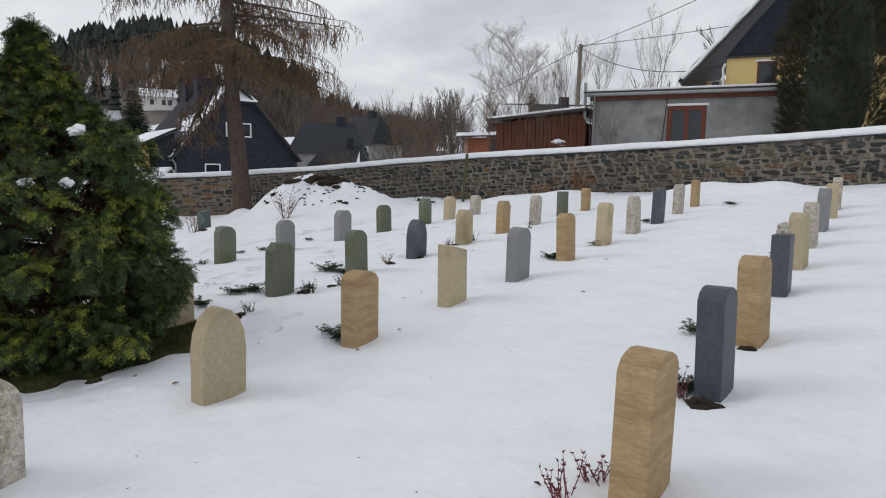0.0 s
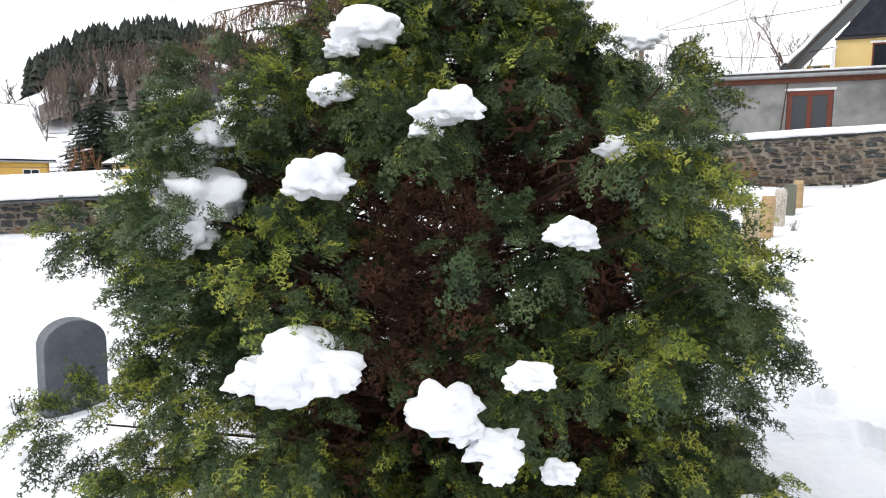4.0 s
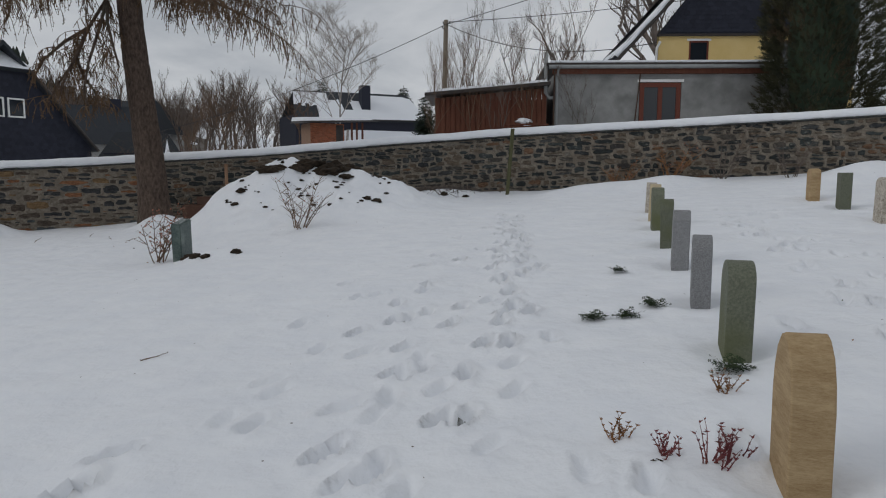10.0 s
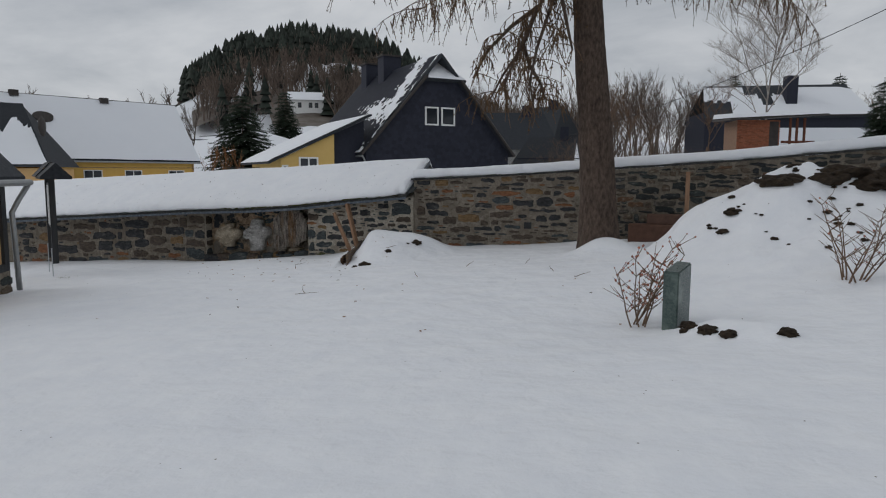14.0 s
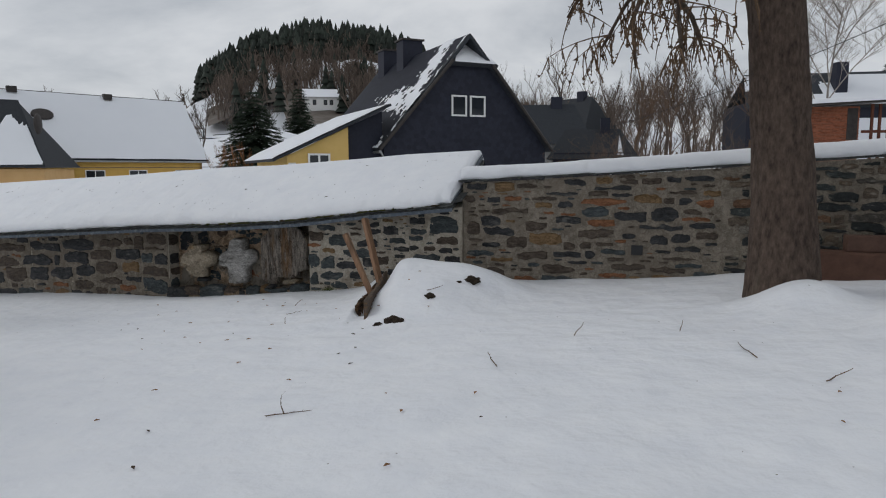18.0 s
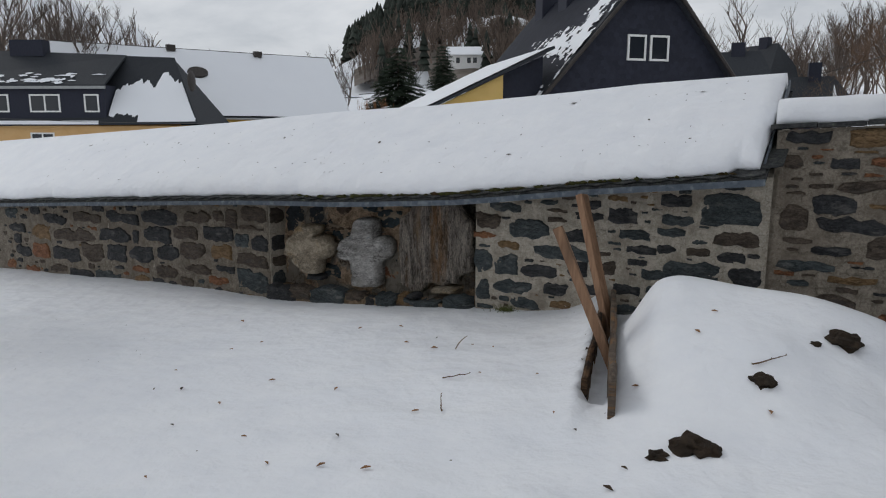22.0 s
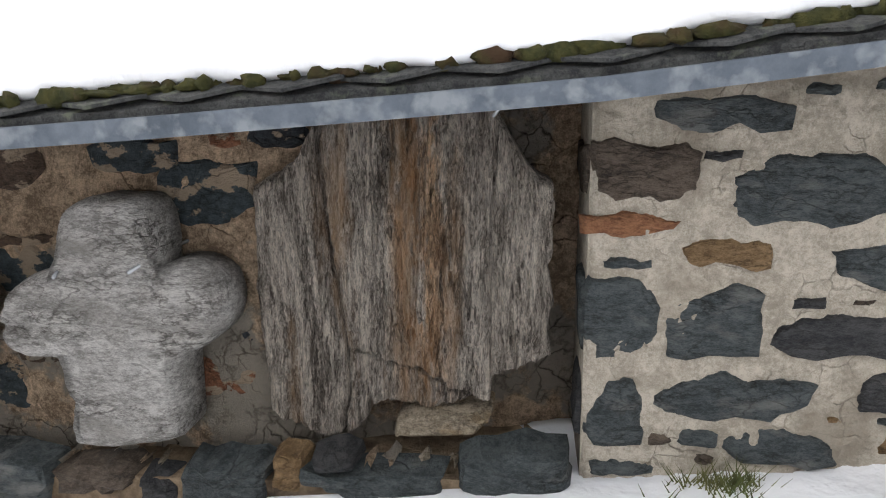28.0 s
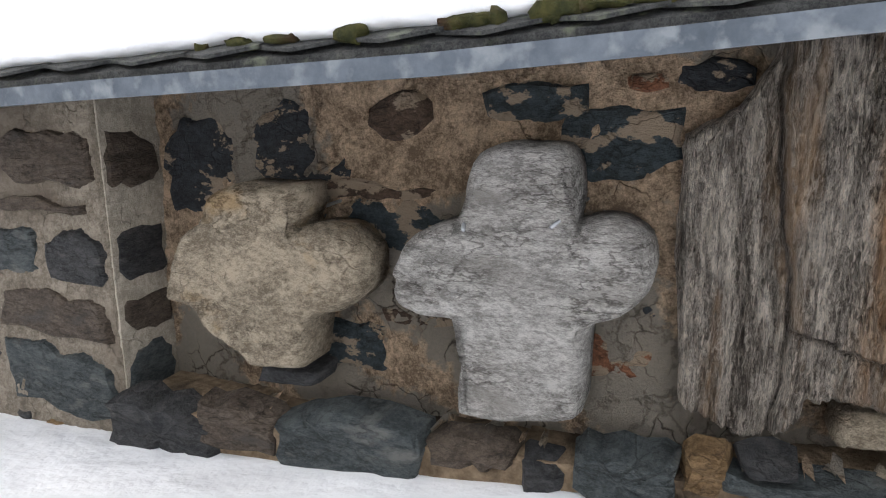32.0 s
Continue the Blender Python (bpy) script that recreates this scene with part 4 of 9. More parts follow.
ZONE_RIGHT_3 = [("g", 2.45, 1.15, 0.47, 0.27), ("k", 2.01, 1.20, 0.26, 0.10), ("g", 2.03, 1.03, 0.28, 0.09), ("b", 2.51, 0.90, 0.36, 0.13), ("g", 2.17, 0.58, 0.46, 0.17), ("k", 2.60, 0.58, 0.26, 0.16), ("g", 1.98, 0.92, 0.24, 0.07),
                ("k", 1.95, 0.76, 0.16, 0.08), ("b", 2.22, 0.76, 0.20, 0.08), ("k", 2.48, 0.74, 0.22, 0.09), ("g", 1.86, 0.38, 0.16, 0.08)]
# the lower wall beyond the niche, course by course
ZONE_LEFT = [("b", -3.22, 0.75, 0.46, 0.22), ("g", -3.46, 0.39, 0.26, 0.20), ("k", -3.13, 0.38, 0.30, 0.22), ("b", -3.28, 0.14, 0.58, 0.17), ("g", -3.30, -0.12, 0.62, 0.27), ("b", -3.28, 0.56, 0.50, 0.04),
             ("b", -3.64, 0.66, 0.22, 0.26), ("b", -3.88, 0.68, 0.22, 0.16), ("b", -4.31, 0.63, 0.58, 0.18), ("k", -5.14, 0.58, 0.80, 0.20), ("k", -6.02, 0.51, 0.82, 0.19), ("b", -6.93, 0.45, 0.74, 0.18), ("k", -7.88, 0.37, 0.70, 0.18)]
ZONE_LEFT_2 = [("k", -3.92, 0.44, 0.60, 0.21), ("b", -4.58, 0.40, 0.52, 0.18), ("k", -5.22, 0.33, 0.68, 0.24), ("k", -5.72, 0.25, 0.14, 0.22), ("k", -6.25, 0.23, 0.82, 0.22), ("b", -7.33, 0.15, 1.20, 0.20), ("y", -8.31, 0.13, 0.58, 0.28), ("k", -9.10, 0.14, 0.58, 0.14),
               ("y", -3.87, 0.20, 0.42, 0.19), ("b", -4.46, 0.16, 0.56, 0.26), ("k", -5.00, 0.08, 0.48, 0.25), ("k", -5.61, 0.00, 0.62, 0.25), ("k", -6.22, -0.04, 0.50, 0.27), ("b", -6.84, -0.10, 0.58, 0.31), ("k", -7.60, -0.18, 0.80, 0.26), ("o", -8.38, -0.20, 0.56, 0.28), ("k", -8.95, -0.26, 0.52, 0.20)]
ZONE_LEFT_3 = [("k", -3.80, -0.03, 0.38, 0.11), ("b", -4.36, -0.09, 0.62, 0.14), ("b", -5.04, -0.21, 0.52, 0.18), ("o", -5.66, -0.23, 0.42, 0.08), ("k", -6.18, -0.26, 0.25, 0.06), ("g", -6.48, -0.45, 0.68, 0.20), ("k", -7.22, -0.50, 0.68, 0.20), ("b", -7.88, -0.45, 0.50, 0.14), ("o", -8.70, -0.55, 0.44, 0.11), ("o", -3.95, -0.21, 0.40, 0.12), ("g", -4.31, -0.26, 0.13, 0.06), ("b", -4.60, -0.31, 0.27, 0.15)]
ZONE_LEDGE = [("k", -2.74, -0.21, 0.52, 0.20), ("b", -2.41, -0.14, 0.32, 0.17), ("g", -1.98, -0.15, 0.53, 0.21), ("b", -1.55, -0.09, 0.28, 0.12), ("k", -1.33, -0.12, 0.14, 0.11),
              ("g", -1.10, -0.07, 0.28, 0.16), ("y", -0.89, -0.03, 0.12, 0.14), ("g", -0.62, -0.05, 0.46, 0.12), ("g", -0.18, 0.02, 0.34, 0.14), ("k", -0.74, 0.02, 0.14, 0.05)]
ZONE_BACK = [("k", -2.68, 0.72, 0.32, 0.32), ("k", -2.20, 0.80, 0.40, 0.24), ("b", -1.86, 0.89, 0.18, 0.13), ("g", -1.42, 0.93, 0.26, 0.10), ("g", -1.18, 0.82, 0.30, 0.18), ("b", -1.93, 0.65, 0.37, 0.04),
             ("g", -1.91, 0.54, 0.40, 0.14), ("g", -2.06, 0.11, 0.27, 0.14), ("o", -1.17, 0.18, 0.22, 0.13), ("k", -1.05, 0.34, 0.08, 0.06), ("k", -0.94, 0.99, 0.18, 0.07), ("b", -1.80, 0.23, 0.22, 0.04), ("o", -1.10, 0.98, 0.09, 0.04)]
# and the tall wall's near stretch
WALL_TOP = [("k", 2.97, 1.75, 0.33, 0.11), ("b", 2.87, 1.56, 0.18, 0.12), ("k", 3.24, 1.55, 0.21, 0.09), ("o", 3.54, 1.57, 0.26, 0.07), ("b", 4.01, 1.57, 0.38, 0.05), ("k", 4.27, 1.65, 0.50, 0.05), ("o", 4.88, 1.54, 0.68, 0.09), ("b", 4.80, 1.65, 0.31, 0.08), ("k", 5.14, 1.63, 0.30, 0.06),
            ("k", 5.01, 1.73, 0.54, 0.06), ("b", 5.23, 1.82, 0.28, 0.06), ("b", 5.55, 1.83, 0.28, 0.10), ("k", 6.20, 1.87, 0.42, 0.09), ("b", 5.98, 1.67, 0.39, 0.05), ("y", 5.50, 1.58, 0.41, 0.14), ("y", 6.36, 1.67, 0.24, 0.08), ("k", 5.85, 1.85, 0.20, 0.08)]
WALL_MID = [("k", 3.20, 1.22, 0.32, 0.17), ("k", 3.33, 1.06, 0.50, 0.14), ("b", 2.92, 1.11, 0.22, 0.22), ("b", 3.49, 1.38, 0.58, 0.08), ("y", 4.00, 1.47, 0.27, 0.09), ("k", 4.33, 1.48, 0.24, 0.10), ("g", 4.76, 1.38, 0.41, 0.17), ("k", 4.38, 1.25, 0.40, 0.10), ("o", 4.85, 1.22, 0.40, 0.11),
            ("k", 5.26, 1.32, 0.48, 0.15), ("k", 5.74, 1.36, 0.40, 0.22), ("k", 5.68, 1.17, 0.62, 0.07), ("b", 3.90, 1.15, 0.35, 0.14), ("o", 6.27, 1.52, 0.24, 0.12), ("b", 6.11, 1.40, 0.26, 0.08), ("o", 6.16, 1.30, 0.38, 0.06), ("k", 6.02, 1.55, 0.18, 0.10), ("b", 5.79, 1.55, 0.16, 0.09)]
WALL_LOW = [("b", 4.78, 1.06, 0.52, 0.13), ("y", 4.04, 0.96, 0.50, 0.18), ("b", 3.60, 0.90, 0.34, 0.17), ("b", 4.40, 0.86, 0.18, 0.12), ("b", 4.63, 0.88, 0.18, 0.11), ("b", 4.90, 0.90, 0.26, 0.06), ("k", 5.25, 1.03, 0.20, 0.08), ("k", 5.67, 0.99, 0.25, 0.15), ("k", 5.97, 1.02, 0.28, 0.13), ("b", 6.32, 1.07, 0.30, 0.12),
            ("b", 3.83, 0.70, 0.50, 0.12), ("k", 4.36, 0.73, 0.44, 0.09), ("k", 4.70, 0.74, 0.17, 0.12), ("g", 5.03, 0.79, 0.36, 0.07), ("b", 5.07, 0.68, 0.24, 0.06), ("g", 3.03, 0.72, 0.44, 0.08), ("k", 3.20, 0.85, 0.30, 0.08), ("b", 5.24, 0.57, 0.52, 0.11), ("k", 6.06, 0.87, 0.36, 0.08), ("b", 5.95, 0.73, 0.46, 0.04)]


def fill(x0, x1, low, high, taken, sizes, flat, keys, tries=500):
    """Smaller stones in the gaps that the large ones leave."""
    taken, found = list(taken), []
    for size in sizes:
        for _ in range(tries):
            w = size * wr.uniform(0.8, 1.3)
            h = size * wr.uniform(*flat)
            x, z = wr.uniform(x0 + w / 2, x1 - w / 2), wr.uniform(low((x0 + x1) / 2) - 0.4, high(x1))
            if z - h / 2 > low(x) - 0.05 and z + h / 2 < high(x) and not any(abs(x - a) < (w + c) / 2 + 0.018 and abs(z - b) < (h + d) / 2 + 0.014 for a, b, c, d in taken):
                taken.append((x, z, w, h))
                found.append((wr.choice(keys), x, z, w, h))
    return found


RIGHT = ZONE_RIGHT + ZONE_RIGHT_2 + ZONE_RIGHT_3
LEFT = ZONE_LEFT + ZONE_LEFT_2 + ZONE_LEFT_3
FILL = fill(0.04, 2.72, left_low, eave_z, [q[1:] for q in RIGHT], (0.26, 0.18, 0.12, 0.08, 0.055), (0.28, 0.5), "gggkkbby")
FILL_LEFT = fill(-9.6, -2.98, left_low, eave_z, [q[1:] for q in LEFT], (0.34, 0.22, 0.14, 0.09), (0.35, 0.6), "gkkkbbyo", 600)
for zone, y, proud, grow in ((RIGHT, -0.013, 0.017, 1.05), (FILL, -0.013, 0.013, 1.0), (LEFT, -0.012, 0.024, 1.03), (FILL_LEFT, -0.012, 0.018, 1.0)):
    for key, x, z, w, h in zone:
        stone_ob(hewn(x, z, w * grow, h * grow, wr), y, proud, KIND[key], wall_left, wr)
for key, x, z, w, h in ZONE_BACK:
    stone_ob(hewn(x, z, w * 1.22, h * 1.22, wr), niche_y(x) + 0.004, 0.016, COATED[key], wall_left, wr)
for key, x, z, w, h in ZONE_LEDGE:
    stone_ob(hewn(x, z - 0.022, w * 1.05, h * 1.08, wr), -0.02, wr.uniform(0.055, 0.09), KIND[key], wall_left, wr)
# quoins turning into the niche
for x, a, key, z, h in ((NICHE[1], -1, "k", 0.18, 0.20), (NICHE[1], -1, "g", 0.48, 0.25), (NICHE[1], -1, "b", 0.90, 0.17), (NICHE[0], 1, "g", -0.10, 0.24), (NICHE[0], 1, "b", 0.14, 0.16), (NICHE[0], 1, "k", 0.38, 0.22), (NICHE[0], 1, "b", 0.75, 0.22)):
    stone_ob(hewn(x, z, 0.26, h, wr), 0.14, 0.014, KIND[key], wall_left, wr, a * math.pi / 2, x)
# the lower wall beyond the niche: dark stones, the near ones one by one
far = {q: Geo() for q in "gkb"}
def laid(x0, x1, low, high, hs, ws, gap):
    """Roughly squared stones of uneven size in wavy courses, some split into two thin ones."""
    z, top = -0.1, max(high(x) - low(x) for x in np.linspace(x0, x1, 30))
    while z < top:
        h, x = wr.uniform(*hs), x0 - wr.uniform(0, 0.2)
        ph = wr.uniform(0, 6)
        while x < x1:
            w = wr.uniform(*ws) * wr.choice((0.6, 1, 1, 1.2))
            hh = h * wr.uniform(0.8, 1.15)
            c = z + h / 2 + low(x + w / 2) + 0.025 * math.sin(x * 1.7 + z * 5) + 0.012 * math.sin(x * 5 + ph)
            if x > x0 - 0.05 and x + w < x1 + 0.03 and c + hh / 2 < high(x + w / 2) + 0.05:
                bits = ((c, hh),) if wr.random() < 0.78 or hh < 0.09 else ((c - hh * 0.26, hh * 0.45), (c + hh * 0.24, hh * 0.48))
                for cz, ch in bits:
                    lean = wr.uniform(-0.10, 0.10)
                    yield [(px, pz + (px - x - w / 2) * lean) for px, pz in hewn(x + w / 2, cz, w - gap * wr.uniform(0.6, 1.6), ch - gap * wr.uniform(0.6, 1.4), wr)]
            x += w
        z += h


for poly in laid(-13.85, -9.6, left_low, lambda x: eave_z(x), (0.17, 0.29), (0.26, 0.58), 0.015):
    far[wr.choice("ggkkkb")].add(*poly_stone(poly, -0.014, 0.028, wr))
for key in far:
    tagged(part("far_masonry", far[key], KIND[key], wall_left), kind="stuff")

# masonry of the tall wall; the stretch by the walk stone by stone
tall_low = lambda x: float(slope(x, wall_y(x))) - 0.05
tall_ang = lambda x: math.atan2(float(wall_y(x + 0.4) - wall_y(x - 0.4)), 0.8)
rest = Geo()
NEAR = WALL_TOP + WALL_MID + WALL_LOW
NEAR += fill(2.79, 6.52, tall_low, coping_z, [q[1:] for q in NEAR] + [(5.37, 0.83, 0.18, 0.16)], (0.40, 0.30, 0.20, 0.13, 0.09), (0.16, 0.38), "gkkbbbyo", 420)
for key, x, z, w, h in NEAR:
    stone_ob(hewn(x, z, w * 1.02, h * 1.02, wr), float(wall_y(x)) - 0.013, wr.uniform(0.016, 0.030), KIND[key], wall_right, wr, tall_ang(x), x)
for poly in laid(6.5, 35.9, tall_low, lambda x: coping_z(x), (0.065, 0.165), (0.15, 0.46), 0.018):
    x = middle(poly)
    rest.add(*poly_stone(poly, float(wall_y(x)) - 0.013, 0.032, wr, tall_ang(x), x))
tagged(part("far_masonry", rest, "rubble_far", wall_right), kind="stuff")
# a put-log hole: not cut, a black block stands for the shade inside
hole = Geo().box(5.29, 0.20, 0.76, 5.45, 0.245, 0.90)
part("wall_hole", hole, "black", wall_right, "black block standing for the shade in a square hole in the masonry")

# slate coping and its cap of snow on the tall wall
cop, xs_c = Geo(), np.arange(2.70, 36, 0.33)
for i, (a, b) in enumerate(zip(xs_c, xs_c[1:])):
    t = coping_z((a + b) / 2) + 0.006 * wr.uniform(-1, 1)
    ya, yb = float(wall_y(a)), float(wall_y(b))
    o = 0.07 + wr.uniform(-0.02, 0.02)
    cop.add([(a + 0.004, ya - o, t), (b - 0.004, yb - o, t + 0.02), (b - 0.004, yb + 0.67, t + 0.02), (a + 0.004, ya + 0.67, t), (a + 0.004, ya - o, t + 0.035), (b - 0.004, yb - o, t + 0.055), (b - 0.004, yb + 0.67, t + 0.055), (a + 0.004, ya + 0.67, t + 0.035)],
            [(0, 3, 2, 1), (4, 5, 6, 7), (0, 1, 5, 4), (1, 2, 6, 5), (2, 3, 7, 6), (3, 0, 4, 7)])
tagged(part("coping", cop, "slate_mossy", wall_right, "dark slate coping with moss at its edge"), kind="stuff")


def snow_strip(name, xs, rows, parent, label):
    """A blanket of snow: rows(x) gives the (y, z) points across it from front to back."""
    verts, n = [], len(rows(xs[0]))
    for x in xs:
        verts += [(x, y, z) for y, z in rows(x)]
    k = len(xs)
    faces = [(i * n + j, (i + 1) * n + j, (i + 1) * n + j + 1, i * n + j + 1) for i in range(k - 1) for j in range(n - 1)]
    faces += [tuple(range(n)), tuple((k - 1) * n + j for j in range(n - 1, -1, -1))]
    faces += [(i * n, i * n + n - 1, (i + 1) * n + n - 1, (i + 1) * n) for i in range(k - 1)]
    return finish(name, Geo().add(verts, faces), "snow_clean", parent, label, smooth=True)


def cap_rows(x):
    y, z = float(wall_y(x)), coping_z(x) + 0.045
    h = 0.20 * (1 + 0.10 * fbm(x * 0.6, 2.0) + 0.05 * fbm(x * 3, 4.0))
    e = 0.03 * fbm(x * 2.3, 7.0) + 0.012 * fbm(x * 9, 1.0)
    return [(y - 0.055 + e, z - 0.004), (y - 0.075 + e, z + 0.3 * h), (y - 0.065 + e, z + 0.6 * h), (y - 0.03 + e, z + 0.82 * h), (y + 0.04, z + 0.95 * h), (y + 0.18, z + 1.02 * h), (y + 0.4, z + h), (y + 0.58, z + 0.85 * h), (y + 0.68, z + 0.3 * h), (y + 0.66, z - 0.004)]


snow_strip("snow_cap", np.arange(2.74, 36, 0.09), cap_rows, wall_right, "even cap of snow on the coping")

# lean-to roof of the lower wall: boards, slates, zinc drip edge, snow
ROOF_TILT = 0.44


def roof_z(x, y):
    return eave_z(x) + 0.05 + (y + 0.44) * (ROOF_TILT + float(np.interp(x, [-14, -5, -2, 0, 1.5, 2.7], [0.16, 0.080, 0.080, 0.066, 0.02, -0.02])))


roof = tagged(new("wall_roof"), "low slate roof over the wall with zinc edge, moss and thick snow", "roof", kind="structure")
deck, xs_r = Geo(), np.append(np.arange(-14, 2.7, 0.5), 2.74)
for a, b in zip(xs_r, xs_r[1:]):
    pts = [(x, y, roof_z(x, y) - t) for t in (0.055, 0.012) for x, y in ((a, -0.42), (b, -0.42), (b, 1.26), (a, 1.26))]
    deck.add(pts, [(0, 3, 2, 1), (4, 5, 6, 7), (0, 1, 5, 4), (2, 3, 7, 6), (1, 2, 6, 5), (3, 0, 4, 7)])
part("roof_deck", deck, "slate_mossy", roof, "old slate bed of the roof")
rear = Geo()
for a, b in zip(xs_r, xs_r[1:]):
    rear.add([(a, 1.26, roof_z(a, 1.26)), (b, 1.26, roof_z(b, 1.26)), (b, 1.75, roof_z(b, 1.26) - 0.5), (a, 1.75, roof_z(a, 1.26) - 0.5), (a, 1.2, roof_z(a, 1.26) - 0.5), (b, 1.2, roof_z(b, 1.26) - 0.5)], [(0, 1, 2, 3), (3, 2, 5, 4)])
part("rear_slope", rear, "slate", roof)
zinc = Geo()
for a, b in zip(xs_r, xs_r[1:]):
    za, zb = eave_z(a), eave_z(b)
    zinc.add([(a, -0.45, za - 0.022), (b, -0.45, zb - 0.022), (b, -0.45, zb + 0.028), (a, -0.45, za + 0.028), (a, -0.43, za + 0.03), (b, -0.43, zb + 0.03), (a, -0.44, za - 0.022), (b, -0.44, zb - 0.022)],
             [(0, 1, 2, 3), (3, 2, 5, 4), (6, 7, 1, 0), (6, 4, 5, 7)])
part("drip_edge", zinc, "zinc", roof, "dull blue-grey zinc drip edge")
slate_mesh = Geo().add([(-0.13, -0.02, 0), (0.0, -0.075, 0.002), (0.13, -0.02, 0), (0.13, 0.30, 0.004), (-0.13, 0.30, 0.004), (-0.13, -0.02, 0.009), (0.0, -0.075, 0.011), (0.13, -0.02, 0.009), (0.13, 0.30, 0.010), (-0.13, 0.30, 0.010)],
                       [(4, 3, 2, 1, 0), (5, 6, 7, 8, 9), (0, 1, 6, 5), (1, 2, 7, 6), (2, 3, 8, 7), (3, 4, 9, 8), (4, 0, 5, 9)]).mesh("slate")
slate_mesh.materials.append(M["slate_mossy"])
for row, y in enumerate((-0.375, -0.26)):
    for i in range(60 if row == 0 else 40):
        x = 2.6 - i * 0.235 + 0.11 * row
        ob = new("slate", slate_mesh)
        ob.matrix_basis = Matrix.Translation((x, y, roof_z(x, y) + 0.004 * row - 0.004 + wr.uniform(0, 0.003))) @ Euler((math.atan(ROOF_TILT) - 0.03, -math.atan((eave_z(x + 0.3) - eave_z(x - 0.3)) / 0.6) + wr.uniform(-0.008, 0.008), wr.uniform(-0.10, 0.02))).to_matrix().to_4x4()
        ob.parent = roof


def roof_snow_rows(x):
    e = -0.378 + 0.030 * fbm(x * 1.3, 5.0) + 0.016 * fbm(x * 7, 2.0) + (0.05 if x > 2.5 else 0)
    h = (0.20 + 0.02 * fbm(x * 0.5, 9.0)) * min(1.0, 0.35 + max(0.0, (2.72 - x) / 0.10) ** 0.5 * 0.65)
    pts = [(e, roof_z(x, e) + 0.006)]
    for k, q in ((-0.028, 0.22), (-0.030, 0.45), (-0.012, 0.68), (0.03, 0.86), (0.09, 0.96), (0.25, 1.0)):
        pts.append((e + k + 0.006 * fbm(x * 11, q * 9), roof_z(x, e + k) + q * h))
    for y in (0.2, 0.5, 0.8, 1.05):
        pts.append((y, roof_z(x, y) + h * (1 + 0.06 * fbm(x * 1.1, y * 2, 3.0))))
    zr = roof_z(x, 1.26)
    pts += [(1.2, zr + 0.17), (1.32, zr + 0.12), (1.5, zr - 0.05), (1.5, zr - 0.3), (1.27, zr - 0.01)]
    return pts


snow_strip("roof_snow", np.append(np.arange(-14, 2.64, 0.045), (2.66, 2.685)), roof_snow_rows, roof, "thick even blanket of snow")
fleck = Geo()
fk = random.Random(77)
for _ in range(150):
    x = fk.uniform(-8.0, 2.5)
    rows_ = roof_snow_rows(x)[5:11]
    i = fk.randrange(5)
    w_ = fk.random()
    p = Vector((x, rows_[i][0] * (1 - w_) + rows_[i + 1][0] * w_, rows_[i][1] * (1 - w_) + rows_[i + 1][1] * w_ + 0.006))
    a, l = fk.uniform(0, 6.28), fk.uniform(0.006, 0.018) * (2.5 if fk.random() < 0.06 else 1)
    d, e = Vector((math.cos(a), math.sin(a), 0.35 * math.sin(a))) * l, Vector((-math.sin(a), math.cos(a), 0.35 * math.cos(a))) * l * 0.4
    fleck.add([p - d, p + e + Vector((0, 0, 0.004)), p + d, p - e], [(0, 1, 2, 3)])
tagged(finish("bark_flecks", fleck, "rot"), "flecks of bark and needles on the snowy roof", "litter", kind="stuff")
# zinc upstand where the roof meets the taller wall
up = Geo().add([(2.70, -0.30, roof_z(2.7, -0.3)), (2.70, 1.28, roof_z(2.7, 1.28)), (2.70, 1.28, roof_z(2.7, 1.28) + 0.10), (2.70, -0.20, roof_z(2.7, -0.2) + 0.03)], [(0, 1, 2, 3)])
up.add([(2.715, -0.30, roof_z(2.7, -0.3)), (2.715, 1.28, roof_z(2.7, 1.28)), (2.715, 1.28, roof_z(2.7, 1.28) + 0.10), (2.715, -0.20, roof_z(2.7, -0.2) + 0.03)], [(3, 2, 1, 0)])
up.f += [(0, 3, 7, 4), (3, 2, 6, 7), (1, 5, 6, 2)]
part("flashing", up, "zinc", roof, "bent zinc flashing")
# moss cushions along the eaves
for i in range(150):
    x = wr.choice((wr.uniform(-2.2, 2.6), wr.uniform(-1.5, 1.8)))
    b = bmesh.new()
    bmesh.ops.create_icosphere(b, subdivisions=2, radius=1)
    sx, sy, sz = wr.uniform(0.010, 0.05), wr.uniform(0.010, 0.026), wr.uniform(0.008, 0.026)
    for q in b.verts:
        k = 1 + 0.6 * fbm(q.co.x * 2 + i, q.co.y * 2, q.co.z * 2)
        q.co = Vector((x + q.co.x * sx * k, -0.385 + 0.02 * math.sin(i) + q.co.y * sy * k, roof_z(x, -0.385) + 0.012 + q.co.z * sz * k))
    part("moss_cushion", b, "moss", roof, smooth=True)


